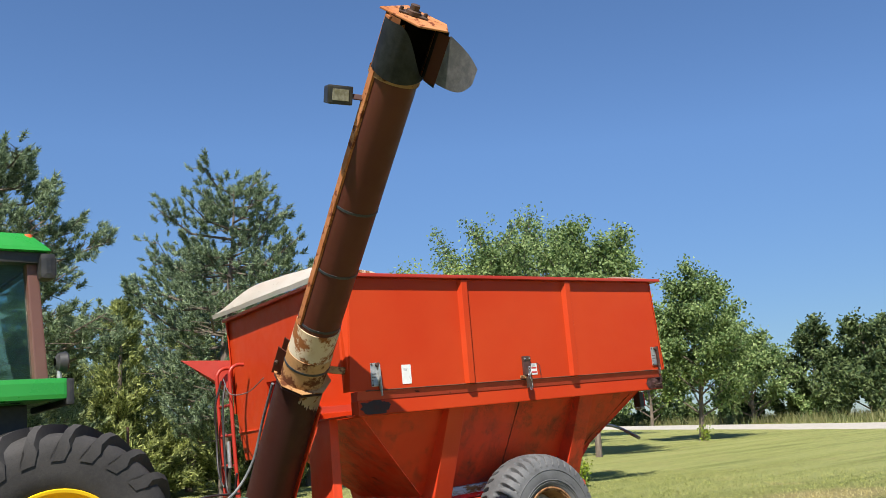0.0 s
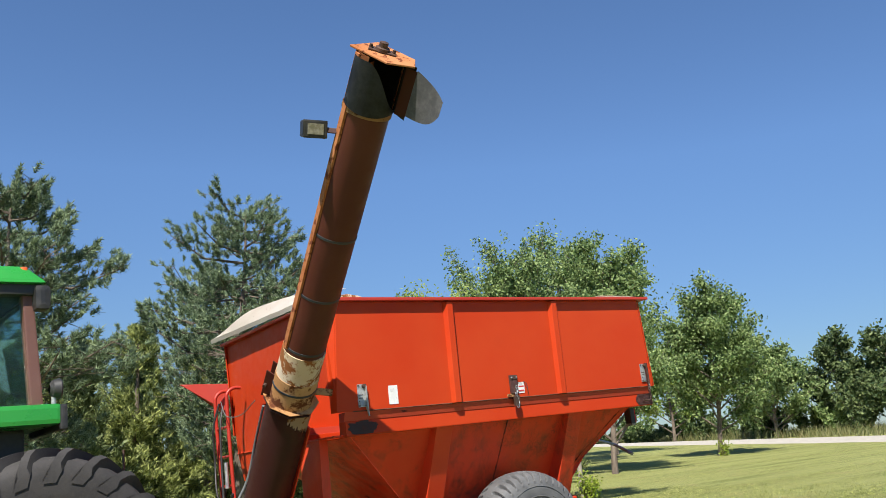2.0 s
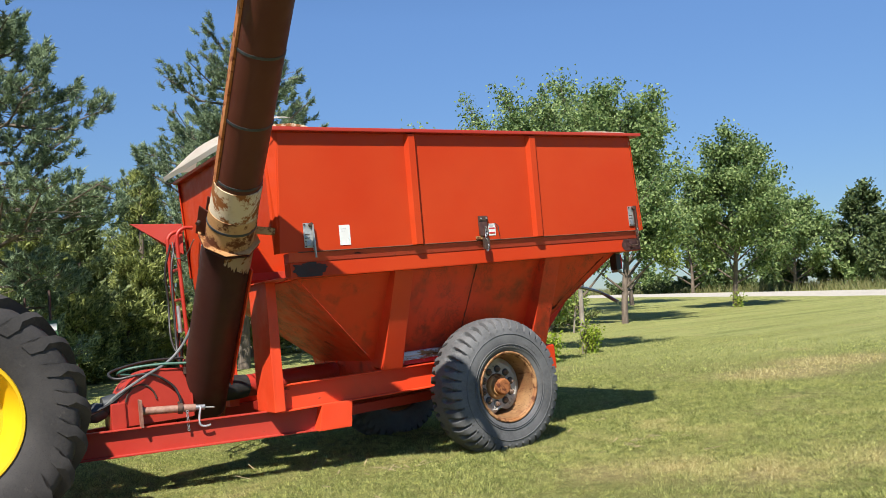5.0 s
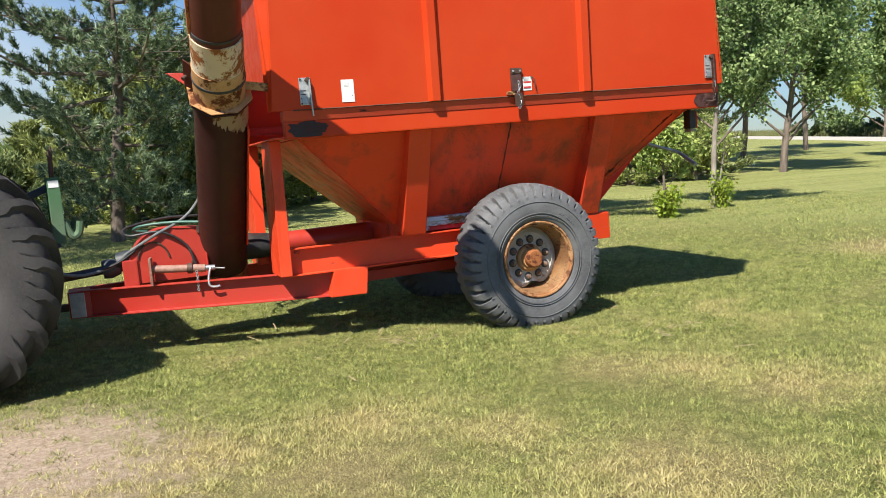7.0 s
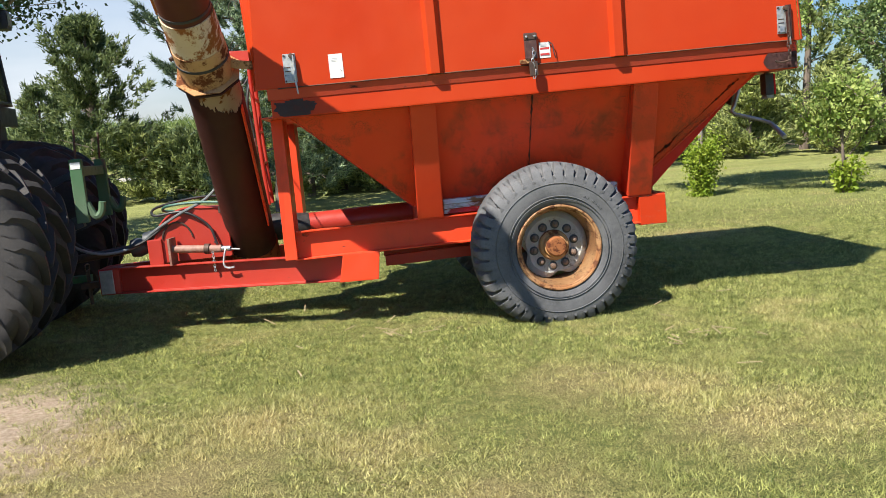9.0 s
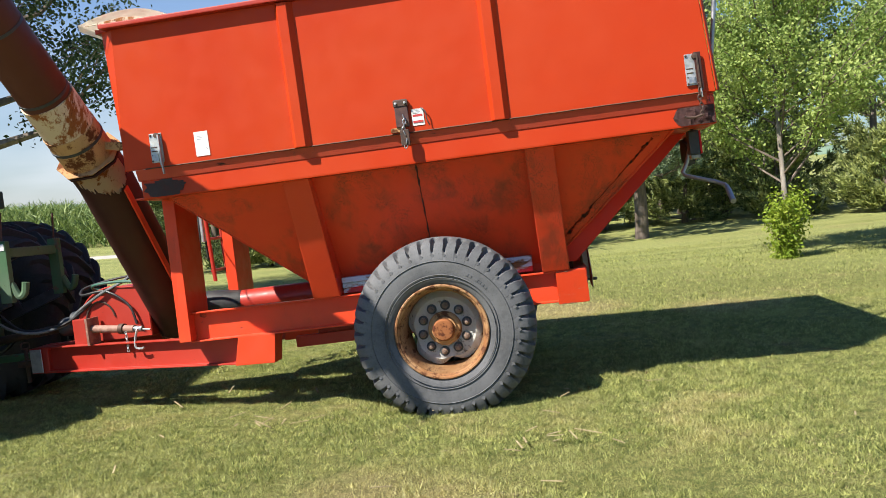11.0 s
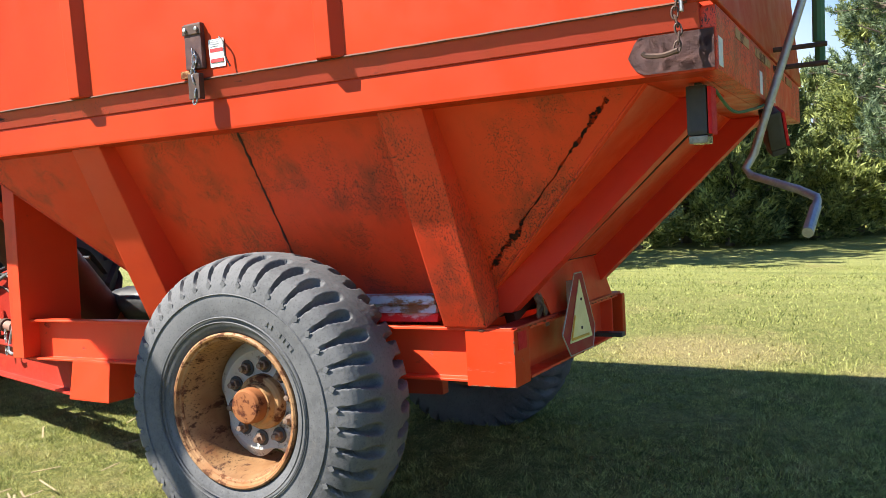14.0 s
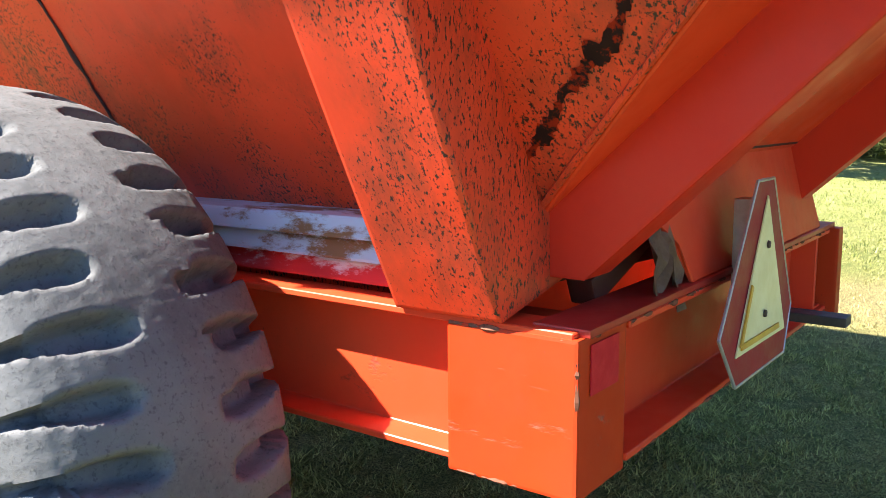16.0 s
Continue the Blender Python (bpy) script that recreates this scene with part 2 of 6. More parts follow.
YELLOW = paint("yellow_paint", (0.78, 0.50, 0.010), (0.74, 0.45, 0.012), (0.40, 0.26, 0.05), 0.1, 0.2, 0.35)
CAB_BROWN = paint("brown_post", (0.125, 0.055, 0.042), (0.15, 0.07, 0.055), (0.08, 0.04, 0.03), 0.2, 0.2, 0.5)
BLACK_PLASTIC = plain("black_plastic", (0.018, 0.018, 0.018), (0.040, 0.038, 0.036), 10, 0.5)
HOSE = plain("hose", (0.10, 0.11, 0.11), (0.17, 0.18, 0.18), 20, 0.5)
HOSE_BLACK = plain("black_hose", (0.015, 0.015, 0.015), (0.03, 0.03, 0.03), 20, 0.5)
HOSE_GREEN = plain("green_hose", (0.03, 0.11, 0.08), (0.06, 0.15, 0.11), 20, 0.5)
STRAW = plain("straw", (0.27, 0.21, 0.11), (0.42, 0.34, 0.19), 20, 0.8)
CONCRETE_WHITE = plain("gravel_white", (0.36, 0.33, 0.28), (0.46, 0.42, 0.36), 3, 0.9)


def rubber(name, dark, dust):
    m, nt, b, co = shader(name, 0.75)
    b.inputs["Specular IOR Level"].default_value = 0.35
    c = mix_of(nt, step_of(nt, noise_of(nt, co, 3.2, 3, 0.55), 0.30, 0.70, 0.25, 0.85), dark, dust)
    c = mix_of(nt, step_of(nt, noise_of(nt, co, 38, 6, 0.75), 0.42, 0.66, 0, 0.4), c, dust)
    c = mix_of(nt, step_of(nt, noise_of(nt, co, 120, 4, 0.7), 0.54, 0.66, 0, 0.45), c, (0.02, 0.02, 0.022))
    c = mix_of(nt, step_of(nt, noise_of(nt, co, 11, 7, 0.8, (1, 0.4, 1)), 0.56, 0.68, 0, 0.40), c, (0.034, 0.033, 0.033))
    c = mix_of(nt, step_of(nt, noise_of(nt, co, 8, 6, 0.75), 0.60, 0.70, 0, 0.22), c, (0.16, 0.14, 0.12))
    nt.links.new(c, b.inputs["Base Color"])
    bump_of(nt, b, noise_of(nt, co, 60, 6, 0.7), 0.32, 0.005)
    return m


RUBBER = rubber("cart_rubber", (0.050, 0.051, 0.052), (0.150, 0.150, 0.152))
RUBBER_TRACTOR = rubber("tractor_rubber", (0.022, 0.021, 0.021), (0.060, 0.055, 0.052))


def glassy(name, tint):
    m, nt, b, co = shader(name, 0.03)
    b.inputs["Base Color"].default_value = (*tint, 1)
    b.inputs["Transmission Weight"].default_value = 1.0
    b.inputs["IOR"].default_value = 1.25
    return m


GLASS = glassy("tinted_glass", (0.55, 0.75, 0.72))
LENS = plain("lamp_lens", (0.16, 0.145, 0.10), (0.30, 0.28, 0.22), 26, 0.12)


def leafy(name, dark, light, rough=0.55, back=0.25, dry=None):
    """Foliage: every leaf its own shade."""
    m, nt, b, co = shader(name, rough)
    geo = nt.nodes.new("ShaderNodeNewGeometry")
    c = mix_of(nt, geo.outputs["Random Per Island"], dark, light)
    c = mix_of(nt, step_of(nt, noise_of(nt, co, 0.9, 3), 0.35, 0.7, 0, 0.5), c, dark)
    if dry:
        c = mix_of(nt, step_of(nt, noise_of(nt, co, 1.2, 6, 0.72), 0.48, 0.68, 0.03, 0.75), c, dry)
    nt.links.new(c, b.inputs["Base Color"])
    b.inputs["Specular IOR Level"].default_value = 0.3
    tr = nt.nodes.new("ShaderNodeBsdfTranslucent")
    nt.links.new(c, tr.inputs["Color"])
    mx = nt.nodes.new("ShaderNodeMixShader")
    mx.inputs["Fac"].default_value = back
    out = nt.nodes["Material Output"]
    nt.links.new(b.outputs["BSDF"], mx.inputs[1])
    nt.links.new(tr.outputs["BSDF"], mx.inputs[2])
    nt.links.new(mx.outputs["Shader"], out.inputs["Surface"])
    return m


NEEDLES = leafy("pine_needles", (0.036, 0.072, 0.040), (0.440, 0.540, 0.310), back=0.30)
NEEDLES_DARK = leafy("dark_needles", (0.040, 0.070, 0.026), (0.300, 0.350, 0.135), back=0.24)
CEDAR = leafy("cedar_sprays", (0.062, 0.096, 0.030), (0.600, 0.640, 0.220), back=0.36)
LEAF = leafy("ash_leaves", (0.050, 0.105, 0.026), (0.400, 0.500, 0.200), back=0.34)
LEAF_LIGHT = leafy("young_leaves", (0.160, 0.250, 0.050), (0.540, 0.610, 0.190), back=0.45)
LEAF_BRIGHT = leafy("bright_shoots", (0.170, 0.260, 0.020), (0.340, 0.400, 0.050), back=0.35)
LEAF_DARK = leafy("dark_leaves", (0.018, 0.040, 0.013), (0.085, 0.120, 0.042), back=0.2)
LEAF_SCRUB = leafy("scrub_leaves", (0.030, 0.062, 0.020), (0.200, 0.250, 0.095), back=0.25)
CORN = leafy("corn_leaves", (0.09, 0.15, 0.035), (0.30, 0.36, 0.12), back=0.3)
WEEDS = leafy("roadside_grass", (0.10, 0.13, 0.04), (0.26, 0.25, 0.11), back=0.25, dry=(0.32, 0.25, 0.12))
BARK = plain("bark", (0.095, 0.072, 0.055), (0.21, 0.165, 0.13), 9, 0.9, bump=0.8, stretch=(1, 1, 0.25))
BARK_PALE = plain("pale_bark", (0.18, 0.15, 0.12), (0.34, 0.30, 0.25), 9, 0.9, bump=0.5, stretch=(1, 1, 0.3))


def lie(x, y):
    """Height of the lawn: a gentle rise towards the road, a slight fall to the back."""
    x, y = np.asarray(x, float), np.asarray(y, float)
    rise = np.where(x > 0, 0.048 * 80 * np.tanh(x / 80), 0.045 * 15 * np.tanh(x / 15))
    return rise - 0.035 * 8 * np.tanh(y / 8)


DRY_SPOTS = ((-2.1, -2.0, 0.42), (-3.0, -2.1, 0.55), (-3.5, -2.5, 0.60), (-2.4, -2.65, 0.50), (-0.25, -1.72, 0.30), (0.1, -1.95, 0.30), (-1.5, -2.5, 0.28), (-1.1, -3.4, 0.50), (0.35, -2.6, 0.36), (6.0, 1.4, 0.9), (7.6, 1.6, 1.0), (0.8, 5.0, 0.8), (2.7, 4.2, 0.5), (1.3, -3.1, 0.40))


def dry_mask(nt, co):
    """Where the lawn has burnt to straw: known patches with ragged edges, and a slow scatter."""
    rag = math_of(nt, "MULTIPLY", noise_of(nt, co, 3.2, 6, 0.75), 1.3)
    total = step_of(nt, noise_of(nt, co, 0.9, 6, 0.72), 0.52, 0.74, 0.0, 0.70)
    for x, y, r in DRY_SPOTS:
        d = nt.nodes.new("ShaderNodeVectorMath")
        d.operation = "DISTANCE"
        d.inputs[1].default_value = (x, y, float(lie(x, y)))
        nt.links.new(co, d.inputs[0])
        total = math_of(nt, "MAXIMUM", total, step_of(nt, math_of(nt, "ADD", d.outputs["Value"], rag), r + 0.15, r + 1.15, 0.85, 0.0))
    return total


def lawn_blades():
    """Mown grass: every blade its own shade, tufts darker or paler, straw where it has burnt."""
    m, nt, b, co = shader("lawn_blades", 0.55)
    b.inputs["Specular IOR Level"].default_value = 0.3
    geo = nt.nodes.new("ShaderNodeNewGeometry")
    rand = geo.outputs["Random Per Island"]
    c = mix_of(nt, rand, (0.050, 0.074, 0.014), (0.720, 0.730, 0.245))
    c = mix_of(nt, step_of(nt, noise_of(nt, co, 11, 4, 0.7), 0.40, 0.62, 0.0, 0.60), c, (0.075, 0.118, 0.024))
    c = mix_of(nt, step_of(nt, noise_of(nt, co, 1.7, 3), 0.46, 0.66, 0.0, 0.50), c, (0.430, 0.420, 0.150))
    straw = mix_of(nt, rand, (0.28, 0.22, 0.075), (0.84, 0.72, 0.36))
    c = mix_of(nt, dry_mask(nt, co), c, straw)
    nt.links.new(c, b.inputs["Base Color"])
    tr = nt.nodes.new("ShaderNodeBsdfTranslucent")
    nt.links.new(c, tr.inputs["Color"])
    mx = nt.nodes.new("ShaderNodeMixShader")
    mx.inputs["Fac"].default_value = 0.34
    nt.links.new(b.outputs["BSDF"], mx.inputs[1])
    nt.links.new(tr.outputs["BSDF"], mx.inputs[2])
    nt.links.new(mx.outputs["Shader"], nt.nodes["Material Output"].inputs["Surface"])
    return m


def lawn_material():
    """Thatch and soil under the blades near the machine, mown turf further off."""
    m, nt, b, co = shader("mown_lawn", 0.9)
    b.inputs["Specular IOR Level"].default_value = 0.15
    green = mix_of(nt, step_of(nt, noise_of(nt, co, 34, 7, 0.85), 0.40, 0.60), (0.040, 0.056, 0.014), (0.390, 0.395, 0.125))
    mow = noise_of(nt, co, 1.0, 3, 0.6, (0.06, 1.3, 1))
    green = mix_of(nt, step_of(nt, mow, 0.40, 0.60, 0.0, 0.36), green, (0.34, 0.35, 0.14))
    green = mix_of(nt, step_of(nt, noise_of(nt, co, 1.0, 3, 0.6, (0.08, 2.1, 1)), 0.52, 0.66, 0.0, 0.45), green, (0.10, 0.13, 0.035))
    fine = step_of(nt, noise_of(nt, co, 130, 4, 0.85), 0.40, 0.60)
    thatch = mix_of(nt, fine, (0.030, 0.036, 0.010), (0.380, 0.375, 0.120))
    thatch = mix_of(nt, step_of(nt, noise_of(nt, co, 14, 4, 0.7), 0.42, 0.62, 0.0, 0.55), thatch, (0.075, 0.100, 0.024))
    far = nt.nodes.new("ShaderNodeVectorMath")
    far.operation = "LENGTH"
    nt.links.new(co, far.inputs[0])
    c = mix_of(nt, step_of(nt, far.outputs["Value"], 6.5, 11.0), thatch, green)
    c = mix_of(nt, math_of(nt, "MULTIPLY", dry_mask(nt, co), 0.8), c, mix_of(nt, fine, (0.085, 0.060, 0.026), (0.50, 0.39, 0.19)))
    # bare earth beside the tractor's wheel
    mp = nt.nodes.new("ShaderNodeVectorMath")
    mp.operation = "DISTANCE"
    mp.inputs[1].default_value = (-4.15, -1.65, -0.15)
    nt.links.new(co, mp.inputs[0])
    d = math_of(nt, "ADD", mp.outputs["Value"], math_of(nt, "MULTIPLY", noise_of(nt, co, 5.0, 8, 0.8), 2.2))
    bare = step_of(nt, d, 1.6, 2.7, 1.0, 0.0)
    earth = mix_of(nt, step_of(nt, noise_of(nt, co, 30, 6, 0.8), 0.35, 0.7), (0.36, 0.26, 0.18), (0.60, 0.48, 0.36))
    earth = mix_of(nt, step_of(nt, noise_of(nt, co, 75, 4, 0.8), 0.56, 0.68, 0.0, 0.7), earth, (0.20, 0.15, 0.09))
    c = mix_of(nt, bare, c, earth)
    nt.links.new(c, b.inputs["Base Color"])
    bump_of(nt, b, noise_of(nt, co, 40, 6, 0.8), 0.9, 0.03)
    return m


GRASS = lawn_blades()
LAWN = lawn_material()


# ---- mesh helpers ----
def finish(bm, smooth=None):
    bmesh.ops.recalc_face_normals(bm, faces=bm.faces)
    if smooth is not None:
        for f in bm.faces:
            f.smooth = True
        for e in bm.edges:
            if len(e.link_faces) == 2 and e.calc_face_angle(0) > radians(smooth):
                e.smooth = False
    return bm


def part(name, bm, material, parent=None, label="", smooth=None):
    """Link a bmesh as one mesh object under a thing or a part."""
    finish(bm, smooth)
    me = bpy.data.meshes.new(name)
    bm.to_mesh(me)
    bm.free()
    me.materials.append(material)
    ob = new(name, me)
    if parent:
        ob.parent = parent
    return tagged(ob, label)


def thing(name, label, category, m=None, group="", kind=""):
    ob = new(name)
    ob.empty_display_size = 0.1
    if m is not None:
        ob.matrix_world = m
    return tagged(ob, label, category, group, kind)


def raw(name, verts, tris, material, parent=None, smooth=False):
    """A mesh straight from arrays of triangles."""
    me = bpy.data.meshes.new(name)
    me.vertices.add(len(verts))
    me.vertices.foreach_set("co", np.asarray(verts, np.float32).ravel())
    n = len(tris)
    me.loops.add(n * 3)
    me.loops.foreach_set("vertex_index", np.asarray(tris, np.int32).ravel())
    me.polygons.add(n)
    me.polygons.foreach_set("loop_start", np.arange(n, dtype=np.int32) * 3)
    me.polygons.foreach_set("use_smooth", np.full(n, smooth))
    me.update(calc_edges=True)
    me.materials.append(material)
    ob = new(name, me)
    if parent:
        ob.parent = parent
    return ob


def soften(bm, geom, width, seg=2):
    edges = [e for e in geom if isinstance(e, bmesh.types.BMEdge)]
    if width > 0:
        bmesh.ops.bevel(bm, geom=edges, offset=width, segments=seg, affect="EDGES", profile=0.7, clamp_overlap=True)


def hexa(bm, lo, hi, bevel=0.006):
    """A solid from two quads of four corners each, in the same order."""
    vs = [bm.verts.new(p) for p in (*lo, *hi)]
    fs = [bm.faces.new([vs[i] for i in q]) for q in ((3, 2, 1, 0), (4, 5, 6, 7), (0, 1, 5, 4), (1, 2, 6, 5), (2, 3, 7, 6), (3, 0, 4, 7))]
    soften(bm, {e for f in fs for e in f.edges}, bevel)
    return bm


def box(bm, x0, x1, y0, y1, z0, z1, bevel=0.006):
    return hexa(bm, [(x0, y0, z0), (x1, y0, z0), (x1, y1, z0), (x0, y1, z0)], [(x0, y0, z1), (x1, y0, z1), (x1, y1, z1), (x0, y1, z1)], bevel)


def plate(bm, pts, thick, bevel=0.003):
    """A flat plate: corners in a ring, thickened along its normal."""
    pts = [Vector(p) for p in pts]
    n = (pts[1] - pts[0]).cross(pts[2] - pts[0]).normalized() * thick
    a = [bm.verts.new(p) for p in pts]
    b = [bm.verts.new(p + n) for p in pts]
    k = len(pts)
    fs = [bm.faces.new(a[::-1]), bm.faces.new(b)] + [bm.faces.new((a[i], a[(i + 1) % k], b[(i + 1) % k], b[i])) for i in range(k)]
    soften(bm, {e for f in fs for e in f.edges}, bevel, 1)
    return bm


def beam(bm, a, b, w, h, up=(0, 0, 1), bevel=0.005):
    """A bar of section w by h from a to b."""
    a, b, up = Vector(a), Vector(b), Vector(up)
    d = (b - a).normalized()
    s = d.cross(up).normalized() * (w / 2)
    u = s.cross(d).normalized() * (h / 2)
    ring = lambda p: [p - s - u, p + s - u, p + s + u, p - s + u]
    return hexa(bm, ring(a), ring(b), bevel)


def channel(bm, a, b, h, depth, side, t=0.012):
    """A C channel from a to b with its open face towards side, as one section."""
    a, b, side = Vector(a), Vector(b), Vector(side).normalized()
    d = (b - a).normalized()
    up = side.cross(d).normalized()
    if up.z < 0:
        up = -up
    y = h / 2
    sec = [(-t, -y), (depth, -y), (depth, -y + t), (0, -y + t), (0, y - t), (depth, y - t), (depth, y), (-t, y)]
    r0, r1 = ([bm.verts.new(p + side * s + up * k) for s, k in sec] for p in (a, b))
    fs = [bm.faces.new((r0[i], r0[(i + 1) % 8], r1[(i + 1) % 8], r1[i])) for i in range(8)]
    fs += [bm.faces.new(r0[::-1]), bm.faces.new(r1)]
    soften(bm, {e for f in fs for e in f.edges}, 0.002, 1)
    return bm


def tube(bm, pts, r, seg=10, cap=True):
    """A round bar swept along points; r one radius or one for each point."""
    pts = [Vector(p) for p in pts]
    rs = r if isinstance(r, (list, tuple)) else [r] * len(pts)
    rings, side = [], None
    for i, p in enumerate(pts):
        d = (pts[min(i + 1, len(pts) - 1)] - pts[max(i - 1, 0)]).normalized()
        if side is None:
            side = d.orthogonal().normalized()
        side = (side - d * side.dot(d)).normalized()
        up = d.cross(side)
        rings.append([bm.verts.new(p + (side * math.cos(k * 2 * math.pi / seg) + up * math.sin(k * 2 * math.pi / seg)) * rs[i]) for k in range(seg)])
    for a, b in zip(rings, rings[1:]):
        for k in range(seg):
            bm.faces.new((a[k], a[(k + 1) % seg], b[(k + 1) % seg], b[k]))
    if cap:
        bm.faces.new(rings[0][::-1])
        bm.faces.new(rings[-1])
    return bm


def curve_pts(ctrl, n=8):
    """A smooth line through control points."""
    c = [Vector(p) for p in ctrl]
    c = [2 * c[0] - c[1]] + c + [2 * c[-1] - c[-2]]
    out = []
    for i in range(1, len(c) - 2):
        for k in range(n):
            t = k / n
            out.append(0.5 * ((2 * c[i]) + (c[i + 1] - c[i - 1]) * t + (2 * c[i - 1] - 5 * c[i] + 4 * c[i + 1] - c[i + 2]) * t * t + (3 * c[i] - c[i - 1] - 3 * c[i + 1] + c[i + 2]) * t ** 3))
    return out + [c[-2]]


def lathe(bm, profile, centre, axis, seg=48, closed=False):
    """Turn a profile of (distance along the axis, radius) round the axis."""
    centre, axis = Vector(centre), Vector(axis).normalized()
    s = axis.orthogonal().normalized()
    u = axis.cross(s)
    rings = []
    for d, r in profile:
        if r < 1e-4:
            rings.append([bm.verts.new(centre + axis * d)])
        else:
            rings.append([bm.verts.new(centre + axis * d + (s * math.cos(k * 2 * math.pi / seg) + u * math.sin(k * 2 * math.pi / seg)) * r) for k in range(seg)])
    pairs = list(zip(rings, rings[1:])) + ([(rings[-1], rings[0])] if closed else [])
    for a, b in pairs:
        for k in range(seg):
            j = (k + 1) % seg
            if len(a) == 1 and len(b) > 1:
                bm.faces.new((a[0], b[j], b[k]))
            elif len(b) == 1 and len(a) > 1:
                bm.faces.new((a[k], a[j], b[0]))
            elif len(a) > 1:
                bm.faces.new((a[k], a[j], b[j], b[k]))
    return bm


B = bmesh.new


# ---- the ground ----
def spread(n, near, far):
    t = np.linspace(-1, 1, n)
    k = math.asinh(far / near)
    return near * np.sinh(t * k)


gx, gy = np.meshgrid(spread(181, 4.0, 2600), spread(181, 4.0, 2600), indexing="ij")
gz = lie(gx, gy)
bumps = np.array([noise.noise(Vector((a * 0.9, b * 0.9, 0))) for a, b in zip(gx.ravel(), gy.ravel())]).reshape(gx.shape)
gz += 0.018 * bumps * (np.hypot(gx, gy) < 60)
idx = np.arange(gx.size).reshape(gx.shape)
q = np.stack([idx[:-1, :-1], idx[1:, :-1], idx[1:, 1:], idx[:-1, 1:]], -1).reshape(-1, 4)
ground = raw("ground", np.stack([gx, gy, gz], -1).reshape(-1, 3), np.concatenate([q[:, [0, 1, 2]], q[:, [0, 2, 3]]]), LAWN, smooth=True)
tagged(ground, "short mown lawn with dry tan patches and bare earth", "lawn", kind="structure")


def strip(name, line, width, lift, material, label, category, n=60):
    """A flat band of ground along a line of two points."""
    (x0, y0), (x1, y1) = line
    d = np.array([x1 - x0, y1 - y0])
    nrm = np.array([-d[1], d[0]]) / np.hypot(*d)
    t = np.linspace(0, 1, n)
    vs = []
    for off in (-0.5, -0.25, 0, 0.25, 0.5):
        wob = np.array([0.25 * noise.noise(Vector((k * 30, off * 9, 4))) for k in t]) if abs(off) == 0.5 else 0
        x, y = x0 + d[0] * t + nrm[0] * (width * off + wob), y0 + d[1] * t + nrm[1] * (width * off + wob)
        vs.append(np.stack([x, y, lie(x, y) + lift * (1.0 if abs(off) < 0.5 else -0.3)], -1))
    vs = np.concatenate(vs)
    i = np.arange(5 * n).reshape(5, n)
    qq = np.stack([i[:-1, :-1], i[1:, :-1], i[1:, 1:], i[:-1, 1:]], -1).reshape(-1, 4)
    ob = raw(name, vs, np.concatenate([qq[:, [0, 1, 2]], qq[:, [0, 2, 3]]]), material, smooth=True)
    return tagged(ob, label, category, kind="structure")


strip("road", [(12.0, -40.0), (100.0, 162.0)], 4.6, 0.12, CONCRETE_WHITE, "pale gravel road beyond the lawn", "road", 120)
strip("farm_lane", [(-60.0, 24.0), (-9.0, 31.5)], 2.4, 0.05, CONCRETE_WHITE, "pale gravel lane before the cornfield", "lane")

# ---- the grain cart ----
MID = 1.17
CART = SITE @ pose(0, 0, 0.57, 0, -1.4, 0) @ pose(0, 0, -0.57)
cart = thing("grain_cart", "weathered orange steel grain cart hitched behind a tractor", "grain cart", CART)


def mirror(p):
    return (p[0], 2 * MID - p[1], p[2])


def both(name, build, material, label="", smooth=None, parent=None):
    """The same part on the near and on the far side."""
    made = []
    for f in (lambda p: p, mirror):
        made.append(part(name, build(B(), f), material, parent or cart, label, smooth))
    return made


# box sides, bulged very slightly
def side_panel(bm, f):
    plate(bm, [f(p) for p in ((-2.107, -0.080, 1.945), (1.985, -0.080, 1.940), (1.905, -0.122, 2.935), (-2.050, -0.122, 2.935))], 0.02 if f is mirror else -0.02)
    return bm


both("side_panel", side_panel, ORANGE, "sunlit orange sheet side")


def rib(u0, u1):
    """A folded rib: a narrow face with two slanting flanks."""
    def build(bm, f):
        sec = lambda w, back, face: [f(p) for p in ((u0 - 0.014, back, w), (u0 + 0.014, face, w), (u1 - 0.020, face, w), (u1 + 0.016, back, w))]
        return hexa(bm, sec(1.945, -0.078, -0.122), sec(2.925, -0.119, -0.165), 0.005)
    return build


both("side_rib", rib(-0.852, -0.752), ORANGE)
both("side_rib", rib(0.520, 0.622), ORANGE)


def corner_strip(bm, f):
    plate(bm, [f(p) for p in ((-2.107, -0.078, 1.945), (-2.128, 0.0, 1.945), (-2.160, -0.04, 2.945), (-2.050, -0.120, 2.935))], -0.012 if f is mirror else 0.012)
    return bm


both("corner_strip", corner_strip, ORANGE)


def top_rail(bm, f):
    lo = [f(p) for p in ((-2.11, -0.185, 2.935), (2.035, -0.185, 2.935), (2.035, -0.03, 2.935), (-2.11, -0.03, 2.935))]
    hi = [(a, b, c + 0.032) for a, b, c in lo]
    hexa(bm, lo, hi, 0.008)
    return bm


both("top_rail", top_rail, RED, "faded red top rail")


def seam_strip(bm, f):
    lo = [f(p) for p in ((-2.03, -0.050, 1.866), (1.93, -0.050, 1.866), (1.93, 0.04, 1.866), (-2.03, 0.04, 1.866))]
    hi = [f(p) for p in ((-2.03, -0.0775, 1.944), (1.93, -0.0775, 1.944), (1.93, 0.04, 1.944), (-2.03, 0.04, 1.944))]
    return hexa(bm, lo, hi, 0.002)


both("seam_strip", seam_strip, GRIMY, "grimy slanting seam with chipped paint")


